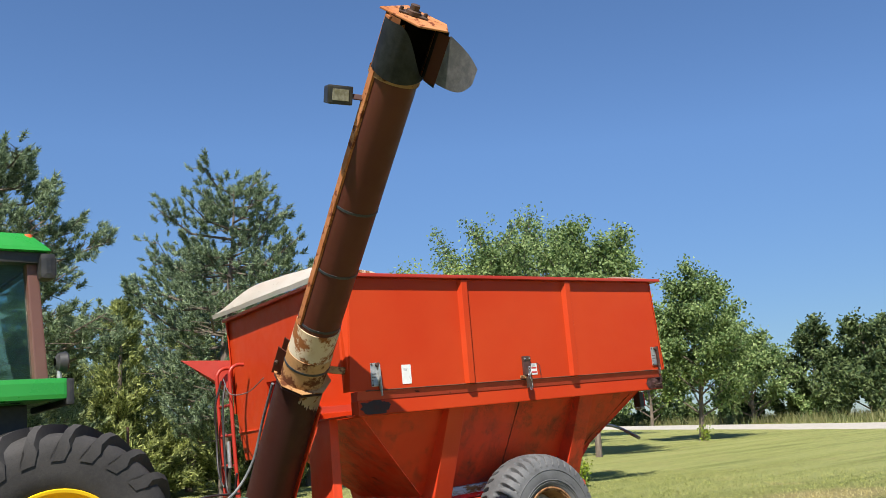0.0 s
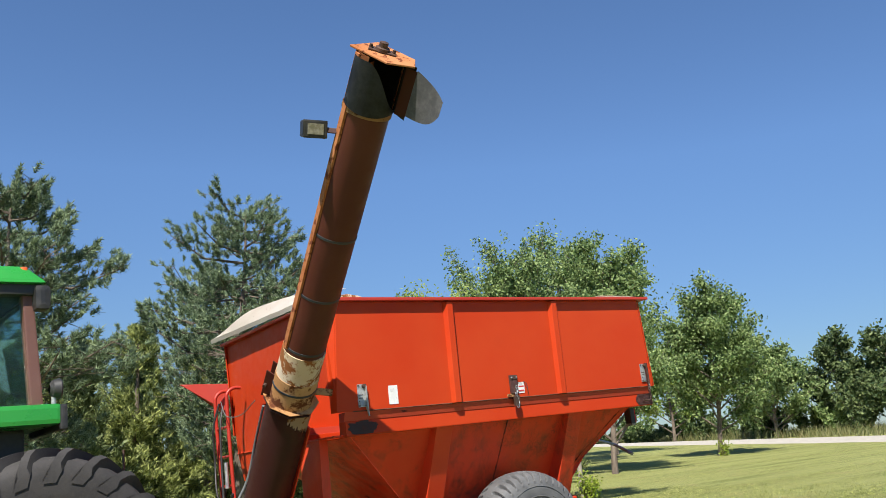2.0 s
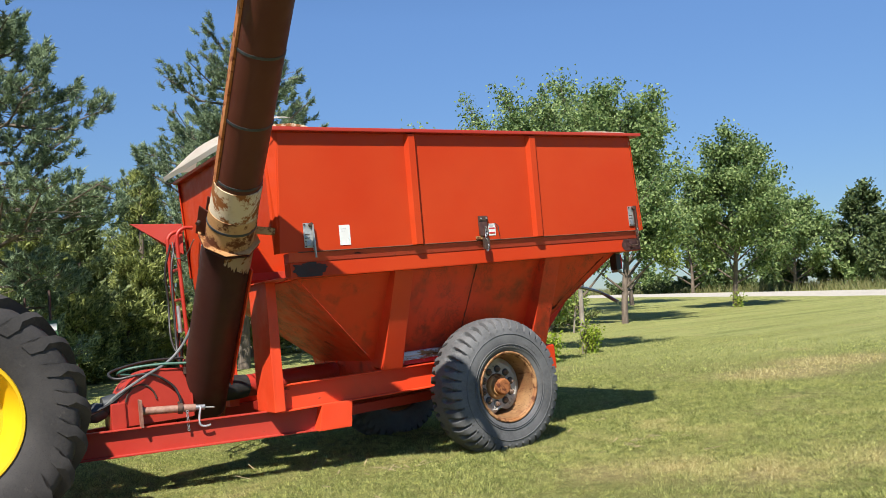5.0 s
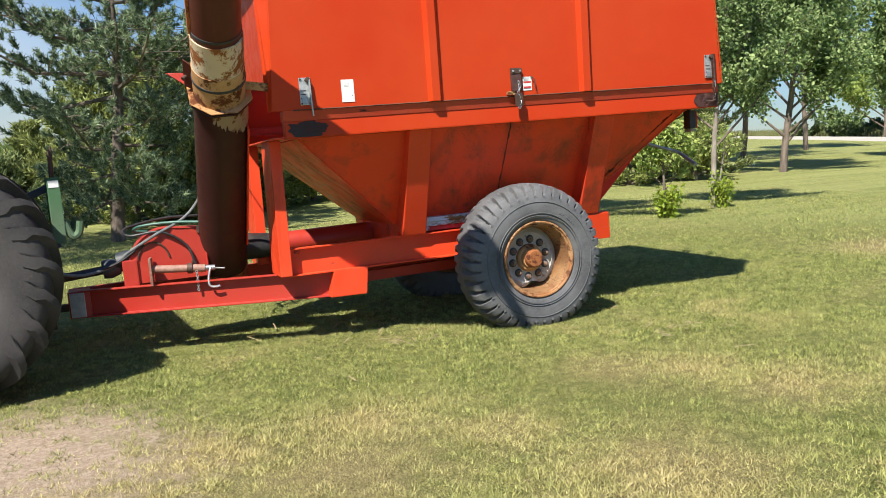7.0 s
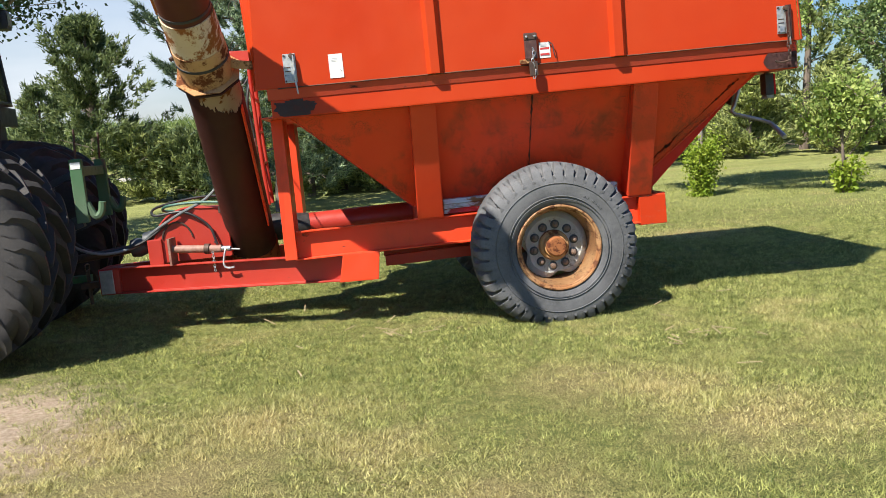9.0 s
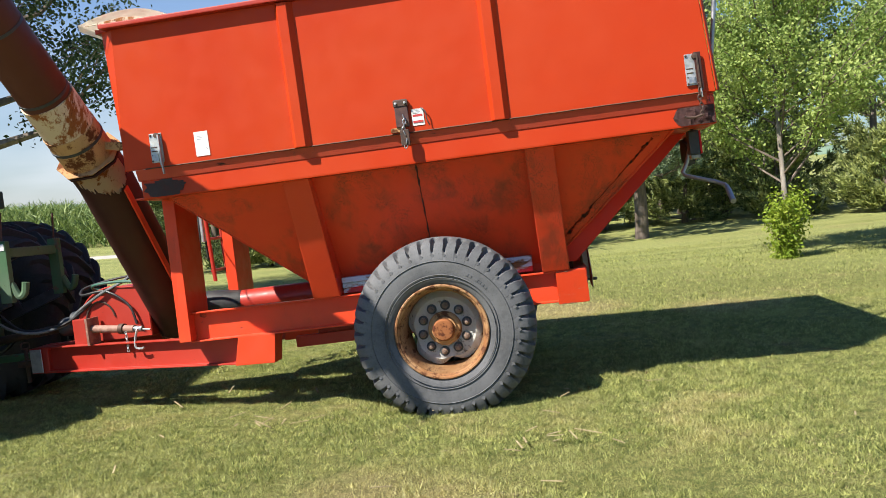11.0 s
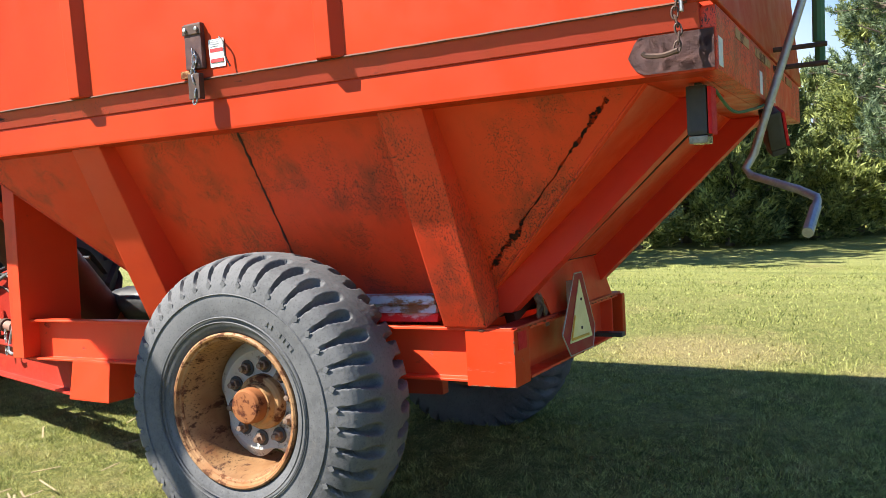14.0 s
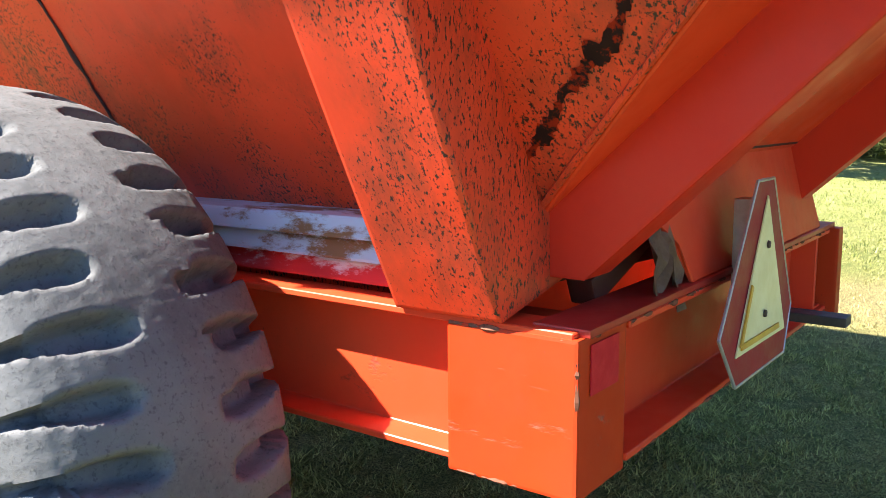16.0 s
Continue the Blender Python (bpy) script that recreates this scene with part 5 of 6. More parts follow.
for u, w, arm, long in ((-1.845, 2.182, GALV, 0.27), (1.850, 2.200, DARK_STEEL, 0.27)):
    lb = latch(u, w, 0.205, GALV, arm, long)
    for k in range(3):
        part("latch_slot", box(B(), u - 0.038, u + 0.005, -0.0965, -0.093, w - 0.10 - 0.028 * k, w - 0.093 - 0.028 * k, 0.001), DARK_STEEL, lb)
    part("latch_window", box(B(), u - 0.03, u + 0.012, -0.102, -0.093, w - 0.195, w - 0.15, 0.003), GREY_PIPE, lb)
    if u > 0:
        part("latch_strap", hexa(B(), [(u + 0.020, -0.116, w - 0.245), (u + 0.058, -0.116, w - 0.245), (u + 0.058, -0.106, w - 0.245), (u + 0.020, -0.106, w - 0.245)], [(u + 0.012, -0.118, w + 0.004), (u + 0.056, -0.118, w + 0.004), (u + 0.056, -0.106, w + 0.004), (u + 0.012, -0.106, w + 0.004)], 0.004), BROWN_DARK, lb, "brown rusted strap arm")
    part("latch_tail", beam(B(), (u + 0.034, -0.114, w - 0.20), (u + 0.040, -0.110, w - 0.29), 0.010, 0.022, (0, 1, 0), 0.003), GALV, lb)

hasp = part("centre_latch", box(B(), -0.132, -0.042, -0.112, -0.084, 1.985, 2.172, 0.006), plain("brown_latch", (0.055, 0.022, 0.018), (0.10, 0.045, 0.035), 18, 0.55), cart, "brown steel centre latch")
part("hasp_top", box(B(), -0.137, -0.037, -0.118, -0.110, 2.125, 2.165, 0.003), DARK_STEEL, hasp)
for du in (-0.118, -0.056):
    part("bolt", lathe(B(), [(0, 0.009), (-0.008, 0.009), (-0.010, 0.0)], (du, -0.118, 2.145), (0, 1, 0), 6), GALV, hasp)
part("hasp_chain", chain(B(), [(-0.078 + 0.008 * math.sin(k * 1.3), -0.124, 2.06 - 0.027 * k) for k in range(9)]), GREY_PIPE, hasp, "steel chain")
part("hasp_bar", box(B(), -0.11, -0.05, -0.128, -0.098, 1.86, 1.965, 0.004), DARK_STEEL, hasp)
part("hasp_tab", box(B(), -0.175, -0.10, -0.100, -0.084, 1.955, 1.985, 0.003), RUST_YELLOW, hasp)


def decal(u, w, du, dw, skew=0.0):
    return part("decal", plate(B(), [(u, -0.0845, w), (u + du, -0.0845, w), (u + du, -0.087 - 0.003, w + dw), (u, -0.087 - 0.003, w + dw)], 0.0012, 0), STICKER, cart, "white notice sticker")


d1 = decal(-1.565, 1.982, 0.100, 0.170)
part("decal_mark", plate(B(), [(-1.490, -0.0875, 2.045), (-1.478, -0.0875, 2.030), (-1.478, -0.0885, 2.022), (-1.505, -0.0885, 2.075)], 0.001, 0), DARK_STEEL, d1)
for k in range(3):
    part("text_bar", box(B(), -1.545, -1.50 - 0.006 * k, -0.0905, -0.0885, 2.118 - 0.010 * k, 2.121 - 0.010 * k, 0), STICKER_INK, d1)
d2 = decal(-0.022, 1.985, 0.082, 0.112)
for k in range(2):
    part("text_bar", box(B(), -0.016, 0.052, -0.0895, -0.0872, 2.003 + 0.042 * k, 2.018 + 0.042 * k, 0), STICKER_RED, d2)
for k in range(4):
    part("text_bar", box(B(), -0.014, 0.03 + 0.006 * (k % 2), -0.0915, -0.0885, 2.068 + 0.008 * k, 2.071 + 0.008 * k, 0), STICKER_INK, d2)
part("sticker_wire", tube(B(), curve_pts([(0.045, -0.10, 2.10), (0.075, -0.11, 2.07), (0.080, -0.11, 2.02), (0.095, -0.10, 1.975)], 5), 0.004, 5), BLACK_STEEL, cart)
part("rear_chain", chain(B(), [(1.875 + 0.006 * math.sin(k * 1.3), -0.118, 2.00 - 0.026 * k) for k in range(9)]), DARK_STEEL, cart, "rusty latch chain")
part("rear_hook", tube(B(), curve_pts([(1.875, -0.12, 1.795), (1.83, -0.12, 1.785), (1.78, -0.115, 1.79), (1.765, -0.115, 1.80)], 4), 0.008, 6), DARK_STEEL, cart, "rusty hook")

# slow-moving-vehicle emblem and its bracket


def emblem(bm, pts, off):
    return plate(bm, [(1.090 + off + 0.02 * (1.03 - w), v, w) for v, w in pts], 0.003, 0)


EMBLEM_RING = ((0.947, 0.653), (1.266, 0.649), (1.311, 0.748), (1.162, 1.026), (1.056, 1.026), (0.852, 0.762))
EMBLEM_FACE = ((0.935, 0.712), (1.252, 0.705), (1.112, 0.995))
sign = part("slow_vehicle_emblem", emblem(B(), EMBLEM_RING, 0.0), EMBLEM_EDGE, cart, "faded triangular slow-vehicle emblem, dark red border")
part("emblem_face", emblem(B(), EMBLEM_FACE, 0.0045), EMBLEM, sign, "sun-bleached pale yellow triangle")
part("emblem_trace", emblem(B(), ((0.955, 0.722), (1.20, 0.717), (1.195, 0.728), (0.962, 0.733)), 0.0085), EMBLEM_OLD, sign, "trace of unfaded yellow")
part("emblem_trace", emblem(B(), ((0.948, 0.73), (0.958, 0.726), (1.02, 0.83), (1.01, 0.836)), 0.0085), EMBLEM_OLD, sign, "trace of unfaded yellow")
for k in range(6):
    a, b = Vector((0, *EMBLEM_RING[k])), Vector((0, *EMBLEM_RING[(k + 1) % 6]))
    part("emblem_rim", tube(B(), [(1.092 + 0.02 * (1.03 - p.z), p.y, p.z) for p in (a, b)], 0.0035, 5), GALV, sign, "bare pale metal edge")
for v, w in ((1.112, 0.90), (1.10, 0.765)):
    part("rivet", lathe(B(), [(0, 0.008), (0.004, 0.007), (0.005, 0.0)], (1.0985 + 0.02 * (1.03 - w), v, w), (1, 0, 0), 8), DARK_STEEL, sign)
part("emblem_bracket", box(B(), 1.045, 1.088, 1.07, 1.12, 0.72, 0.99, 0.002), GALV, cart)
part("drawbar_stub", box(B(), 1.02, 1.17, 1.53, 1.59, 0.655, 0.678, 0.004), BLACK_STEEL, cart, "black steel stub")


# tail lamps under the rear rail
def tail_lamp(u, v, w):
    tl = part("tail_lamp", box(B(), u - 0.045, u + 0.025, v - 0.05, v + 0.05, w - 0.085, w + 0.085, 0.014), BLACK_PLASTIC, cart, "black tail lamp housing")
    part("lamp_lens", box(B(), u + 0.026, u + 0.040, v - 0.048, v + 0.048, w - 0.082, w + 0.078, 0.008), REFLECTOR, tl, "dark red lens")
    part("lamp_foot", box(B(), u - 0.04, u + 0.024, v - 0.046, v + 0.046, w - 0.112, w - 0.086, 0.006), LENS if v < 0.5 else BLACK_PLASTIC, tl, "dull clear base")
    part("lamp_hanger", box(B(), u - 0.02, u + 0.0, v - 0.02, v + 0.02, w + 0.08, w + 0.14, 0.003), DARK_STEEL, tl)
    return tl


tail_lamp(1.87, 0.24, 1.64)
swung = tail_lamp(1.98, 1.16, 1.645)
swung.matrix_basis = pose(1.98, 1.16, 1.72) @ pose(0, 0, -0.02, 24, -14, 20) @ pose(-1.98, -1.16, -1.72)
part("lamp_wire", tube(B(), curve_pts([(1.90, 0.30, 1.72), (1.92, 0.55, 1.66), (1.95, 0.85, 1.69), (1.97, 1.1, 1.73)], 6), 0.006, 5), GREEN_OLD, cart)
for v in (-0.02, 0.86, 1.25):
    part("rear_mark", box(B(), 1.976, 1.9785, v, v + 0.07, 1.75, 1.84, 0), STICKER, cart, "white reflective mark")

# tarp crank hanging at the rear
crank = part("tarp_crank", tube(B(), [(2.30, 0.98, 2.95), (2.21, 1.0, 2.35), (1.985, 1.0, 1.70), (1.925, 1.0, 1.52), (1.89, 0.995, 1.46), (1.91, 0.985, 1.43), (2.10, 0.90, 1.36), (2.17, 0.86, 1.325), (2.175, 0.83, 1.31), (2.16, 0.60, 1.205)], 0.017, 10), GREY_PIPE, cart, "bent grey tarp crank", 40)
part("crank_grip", tube(B(), [(2.172, 0.78, 1.288), (2.158, 0.58, 1.198)], 0.021, 10), GREY_PIPE, crank)
for dv in (0.0, 0.09):
    part("rear_bar", tube(B(), [(2.18, 1.32 + dv, 3.0), (2.16, 1.32 + dv, 2.0 - dv)], 0.022, 8), GREEN_OLD, cart, "dull green upright bar", 40)
for w in (1.98, 1.90):
    part("rear_peg", tube(B(), [(1.98, 1.28, w), (2.20, 1.28, w)], 0.011, 8), DARK_STEEL, cart)


# front ladder and the tray beside it
def ladder():
    lad = None
    for v, top in ((2.22, 2.42), (1.88, 2.42)):
        pts = curve_pts([(-2.33, v, 1.02), (-2.35, v, 1.6), (-2.36, v, 2.25), (-2.345, v, 2.37), (-2.28, v, 2.42), (-2.20, v, 2.42)], 6)
        rail = part("ladder_rail" if lad else "ladder", tube(B(), pts, 0.019, 10), RED, lad or cart, "" if lad else "red pipe ladder", 40)
        lad = lad or rail
    for w in (1.12, 1.42, 1.72, 2.02):
        part("rung", tube(B(), [(-2.35, 1.88, w), (-2.35, 2.22, w)], 0.015, 8), RED, lad, "", 40)
    return lad


ladder()
part("side_tray", plate(B(), [(-2.19, 2.28, 2.50), (-2.64, 2.44, 2.545), (-2.19, 2.44, 2.20), (-2.19, 2.28, 2.20)], 0.01), RED, cart, "red triangular tray bracket")
part("tray_side", plate(B(), [(-2.18, 2.27, 2.51), (-2.66, 2.455, 2.55), (-2.19, 2.27, 2.19)], 0.012), RED, cart)
part("lower_hose", tube(B(), curve_pts([(-2.36, 2.0, 2.25), (-2.42, 1.95, 2.0), (-2.44, 1.92, 1.5), (-2.46, 1.85, 1.2), (-2.50, 1.6, 1.13), (-2.52, 1.45, 1.35)], 7), 0.012, 8), HOSE_BLACK, cart, "black hydraulic hose", 40)
part("ladder_hose", tube(B(), curve_pts([(-2.38, 2.05, 2.28), (-2.44, 2.10, 2.02), (-2.42, 2.16, 1.70), (-2.45, 2.08, 1.38), (-2.42, 2.02, 1.22), (-2.40, 1.95, 1.40)], 7), 0.011, 8), HOSE_BLACK, cart, "black hose looped on the ladder", 40)
part("lamp_cable", tube(B(), curve_pts([(-2.36, 2.05, 2.30), (-2.44, 1.7, 2.12), (-2.52, 1.1, 2.08), (-2.60, 0.55, 2.16)], 8), 0.005, 5), HOSE, cart, "thin slack lamp cable", 40)
part("hose_valve", tube(B(), [(-2.40, 1.90, 1.66), (-2.40, 1.90, 1.40)], 0.020, 10), GALV, cart, "grey hose valve", 40)

for name, ctrl, r, m in (("hydraulic_hose", [(-2.56, 0.46, 2.10), (-2.52, 0.80, 1.80), (-2.55, 1.00, 1.45), (-2.72, 1.04, 1.20), (-3.0, 0.98, 1.06), (-3.22, 1.0, 0.94), (-3.36, 1.02, 0.84), (-3.6, 0.95, 0.80), (-3.80, 0.90, 0.86), (-3.98, 0.88, 1.00)], 0.013, HOSE),
                         ("hydraulic_hose", [(-2.60, 0.95, 1.13), (-2.85, 1.02, 1.15), (-3.1, 1.10, 1.14), (-3.16, 1.2, 1.10), (-3.05, 1.25, 1.08)], 0.012, HOSE_GREEN),
                         ("hydraulic_hose", [(-2.55, 1.35, 1.17), (-2.9, 1.3, 1.18), (-3.22, 1.2, 1.13), (-3.2, 1.05, 1.07), (-2.95, 0.99, 1.08), (-2.76, 0.98, 0.95), (-2.70, 0.97, 0.78)], 0.011, HOSE_BLACK),
                         ("hydraulic_hose", [(-3.1, 1.0, 1.0), (-3.3, 1.0, 0.87), (-3.5, 1.0, 0.82), (-3.75, 1.0, 0.83), (-3.95, 1.02, 0.98), (-4.1, 1.05, 1.1)], 0.013, HOSE_BLACK)):
    part(name, tube(B(), curve_pts(ctrl, 8), r, 8), m, cart, "loose hydraulic hose", 40)


# ---- the tractor ----
TRACTOR = SITE @ pose(-4.65, 1.20, 0.0, 0, -1.0, 4.5)
tractor = thing("tractor", "green farm tractor with dual rear wheels and a cab", "tractor", TRACTOR)
for v in (-1.39, -0.80, 0.80, 1.39):
    at = (0, v, 0.875)
    wh = part("rear_wheel", shift(lathe(B(), [(-0.20, 0.448), (-0.215, 0.460), (-0.225, 0.453), (-0.222, 0.435), (-0.16, 0.425), (-0.10, 0.395), (-0.02, 0.36), (0.0, 0.12), (0.01, 0.12), (0.02, 0.38), (0.0, 0.42), (0.2, 0.435), (0.21, 0.460), (0.19, 0.448)], (0, 0, 0), (0, 1, 0), 56, True), at), YELLOW if abs(v) > 1 else BLACK_STEEL, tractor, "yellow wheel rim" if abs(v) > 1 else "grimy black inner wheel rim", 30)
    ty = [(-0.195, 0.445), (-0.222, 0.475), (-0.238, 0.56), (-0.245, 0.67), (-0.235, 0.74), (-0.215, 0.785), (-0.15, 0.815), (0, 0.828), (0.15, 0.815), (0.215, 0.785), (0.235, 0.74), (0.245, 0.67), (0.238, 0.56), (0.222, 0.475), (0.195, 0.445)]
    part("tyre", settle(shift(lathe(B(), ty, (0, 0, 0), (0, 1, 0), 72), at), 0.02), RUBBER_TRACTOR, wh, "dusty black tractor tyre", 50)
    part("tread", settle(shift(tread_bars(B(), 22, 0.814, 0.252, 0.2, 0.066, 0.44, 0.665, 0.034, 0.066), at), 0.0), RUBBER_TRACTOR, wh, "deep slanted tread lugs", 30)
    part("wheel_hub", shift(lathe(B(), [(-0.10, 0.0), (-0.10, 0.10), (-0.03, 0.13), (0.02, 0.13)], (0, 0, 0), (0, 1, 0), 28), at), YELLOW if v < -1 else BLACK_STEEL, wh, "", 30)
part("rear_axle", tube(B(), [(0, -1.5, 0.875), (0, 1.5, 0.875)], 0.075, 18), BLACK_STEEL, tractor, "", 40)
part("axle_housing", box(B(), -0.35, 0.35, -0.42, 0.42, 0.55, 1.35, 0.05), GREEN_OLD, tractor, "grimy green rear housing")
part("deck", box(B(), -1.3, 0.18, -1.32, -0.45, 1.93, 2.08, 0.035), GREEN, tractor, "glossy green fender deck")
part("deck", box(B(), -1.3, -0.02, -0.447, 1.32, 1.93, 2.08, 0.035), GREEN, tractor, "glossy green fender deck")
for s, dx in ((-1, 0.0), (1, -0.20)):
    part("deck_edge", box(B(), 0.16 + dx, 0.215 + dx, -1.325 if s < 0 else 0.45, -0.45 if s < 0 else 1.325, 1.89, 2.075, 0.02), BLACK_PLASTIC, tractor, "black deck edge")
    part("fender_skirt", plate(B(), [(0.10, s * 0.55, 1.93), (-0.9, s * 0.55, 1.93), (-0.9, s * 0.55, 1.1), (0.0, s * 0.55, 1.3)], 0.03), BLACK_PLASTIC, tractor)
    fl = part("fender_lamp", lathe(B(), [(-0.05, 0.03), (-0.03, 0.065), (0.02, 0.078), (0.03, 0.07), (0.03, 0.0)], (0.17 + dx, s * 1.20, 2.20), (1, 0, 0), 24), BLACK_PLASTIC, tractor, "round dark fender lamp", 40)
    part("lamp_lens", lathe(B(), [(0.031, 0.066), (0.036, 0.0)], (0.17 + dx, s * 1.20, 2.20), (1, 0, 0), 24), LENS, fl)
    part("lamp_stem", tube(B(), [(0.15 + dx, s * 1.20, 2.07), (0.15 + dx, s * 1.20, 2.14)], 0.018, 8), GALV, fl)
    part("rear_post", hexa(B(), [(0.00 + 0.25 * dx, s * 1.16, 2.08), (0.09 + 0.25 * dx, s * 1.16, 2.08), (0.09 + 0.25 * dx, s * 1.05, 2.08), (0.00 + 0.25 * dx, s * 1.05, 2.08)], [(-0.05 + 0.25 * dx, s * 1.13, 2.93), (0.03 + 0.25 * dx, s * 1.13, 2.93), (0.03 + 0.25 * dx, s * 1.03, 2.93), (-0.05 + 0.25 * dx, s * 1.03, 2.93)], 0.012), CAB_BROWN, tractor, "brown cab corner post")
    part("front_post", hexa(B(), [(-1.30, s * 1.0, 1.9), (-1.22, s * 1.0, 1.9), (-1.22, s * 0.92, 1.9), (-1.30, s * 0.92, 1.9)], [(-1.20, s * 1.05, 2.93), (-1.12, s * 1.05, 2.93), (-1.12, s * 0.96, 2.93), (-1.20, s * 0.96, 2.93)], 0.012), CAB_BROWN, tractor)
    sg = part("side_glass", plate(B(), [(0.0, s * 1.10, 2.10), (-1.22, s * 0.98, 2.10), (-1.15, s * 1.02, 2.92), (-0.04, s * 1.08, 2.92)], 0.006, 0), GLASS, tractor, "tinted side window")
    sg.visible_shadow = False
    cl = part("cab_lamp", box(B(), 0.02, 0.13, s * 1.14 - 0.09, s * 1.14 + 0.07, 2.80, 2.99, 0.04), BLACK_PLASTIC, tractor, "dark cab lamp housing")
    part("lamp_lens", box(B(), 0.131, 0.136, s * 1.14 - 0.07, s * 1.14 + 0.05, 2.83, 2.96, 0.004), LENS, cl)
    part("amber_marker", lathe(B(), [(0, 0.035), (0.045, 0.03), (0.055, 0.0)], (-0.03, s * 1.10, 3.10), (0, 0, 1), 14), AMBER, tractor, "amber marker lamp")
rg = part("rear_glass", plate(B(), [(0.045, -1.04, 2.10), (0.045, 1.04, 2.10), (-0.01, 1.02, 2.92), (-0.01, -1.02, 2.92)], 0.006, 0), GLASS, tractor, "tinted rear window")
rg.visible_shadow = False
part("window_frame", tube(B(), [(0.055, -1.03, 2.10), (0.0, -1.01, 2.91), (0.0, 1.01, 2.91), (0.055, 1.03, 2.10), (0.055, -1.03, 2.10)], 0.014, 8), BLACK_PLASTIC, tractor)
part("window_latch", box(B(), 0.06, 0.10, -0.99, -0.95, 2.42, 2.50, 0.008), GALV, tractor)
part("cab_roof", hexa(B(), [(-1.40, -1.20, 3.0), (0.12, -1.24, 3.0), (0.12, 1.24, 3.0), (-1.40, 1.20, 3.0)], [(-1.30, -1.08, 3.16), (-0.02, -1.10, 3.16), (-0.02, 1.10, 3.16), (-1.30, 1.08, 3.16)], 0.045), GREEN, tractor, "glossy green cab roof")
part("roof_underside", box(B(), -1.38, 0.08, -1.18, 1.18, 2.92, 3.0, 0.01), BLACK_PLASTIC, tractor)
part("cab_floor", box(B(), -1.3, 0.0, -0.98, 0.98, 1.6, 1.93, 0.02), BLACK_PLASTIC, tractor)
part("seat", hexa(B(), [(-0.55, -0.28, 2.1), (-0.15, -0.28, 2.1), (-0.15, 0.28, 2.1), (-0.55, 0.28, 2.1)], [(-0.30, -0.25, 2.72), (-0.12, -0.25, 2.72), (-0.12, 0.25, 2.72), (-0.30, 0.25, 2.72)], 0.04), BLACK_PLASTIC, tractor, "dark cab seat")

# three-point coupler behind the tractor
for s in (-1, 1):
    cp = part("coupler_post", box(B(), 0.86, 0.955, s * 0.45 - 0.035, s * 0.45 + 0.035, 0.98, 1.50, 0.008), GREEN_OLD, tractor, "worn green coupler post")
    part("coupler_hook", tube(B(), curve_pts([(0.95, s * 0.45, 1.14), (1.00, s * 0.45, 1.03), (1.05, s * 0.45, 1.05), (1.07, s * 0.45, 1.14)], 5), 0.030, 8), GREEN_OLD, cp, "worn steel hook")
    part("coupler_lever", tube(B(), [(0.91, s * 0.45, 1.50), (0.92, s * 0.45 + 0.02, 1.74)], 0.010, 6), DARK_STEEL, cp)
    part("lift_arm", beam(B(), (0.1, s * 0.38, 0.72), (0.90, s * 0.45, 1.00), 0.06, 0.10), BLACK_STEEL, tractor)
    part("lift_link", beam(B(), (0.25, s * 0.36, 1.45), (0.55, s * 0.40, 0.86), 0.045, 0.045), BLACK_STEEL, tractor)
part("coupler_bar", box(B(), 0.86, 0.94, -0.41, 0.41, 1.36, 1.44, 0.01), GREEN_OLD, tractor, "worn coupler cross bar")
part("top_link", beam(B(), (0.3, 0, 1.2), (0.87, 0, 1.42), 0.06, 0.06), BLACK_STEEL, tractor)
part("drawbar", box(B(), 0.0, 0.80, -0.05, 0.05, 0.44, 0.50, 0.008), GREEN_OLD, tractor, "tractor drawbar")
part("remote_block", box(B(), 0.36, 0.52, -0.35, 0.35, 1.05, 1.30, 0.02), BLACK_STEEL, tractor)
part("coupler_label", box(B(), 0.87, 0.945, -0.4885, -0.4855, 1.42, 1.475, 0), STICKER, tractor, "white label")


# ---- plants ----
def rand_dirs(rng, n):
    v = rng.normal(size=(n, 3))
    return v / np.linalg.norm(v, axis=1, keepdims=True)


def blades(rng, roots, dirs, length, width):
    """One slim triangle for each root: two corners across the root, one at the tip."""
    side = np.cross(dirs, rand_dirs(rng, len(roots)))
    side /= np.linalg.norm(side, axis=1, keepdims=True) + 1e-9
    w = (np.asarray(width) * 0.5)[:, None] if np.ndim(width) else width * 0.5
    l = np.asarray(length)[:, None] if np.ndim(length) else length
    v = np.stack([roots - side * w, roots + side * w, roots + dirs * l], 1).reshape(-1, 3)
    return v, np.arange(len(v)).reshape(-1, 3)


def leaves(rng, pos, size, droop=0.25):
    """Folded four-cornered leaves, facing every way."""
    n = len(pos)
    d = rand_dirs(rng, n)
    d[:, 2] -= droop
    d /= np.linalg.norm(d, axis=1, keepdims=True)
    s = np.cross(d, rand_dirs(rng, n))
    s /= np.linalg.norm(s, axis=1, keepdims=True) + 1e-9
    nn = np.cross(d, s)
    sz = size * rng.uniform(0.7, 1.3, n)[:, None]
    v = np.stack([pos, pos + d * sz * 0.5 + s * sz * 0.30 + nn * sz * 0.08, pos + d * sz, pos + d * sz * 0.5 - s * sz * 0.30 + nn * sz * 0.08], 1).reshape(-1, 3)
    i = np.arange(n)[:, None] * 4
    return v, np.concatenate([i + [0, 1, 2], i + [0, 2, 3]])


def wood(branches, seg=6):
    """Tapered limbs: (points, radius at root, radius at tip)."""
    bm = B()
    for pts, r0, r1 in branches:
        n = len(pts)
        tube(bm, pts, [r0 + (r1 - r0) * k / (n - 1) for k in range(n)], seg, False)
    return bm


def foot(x, y):
    return Vector((x, y, float(lie(x, y))))


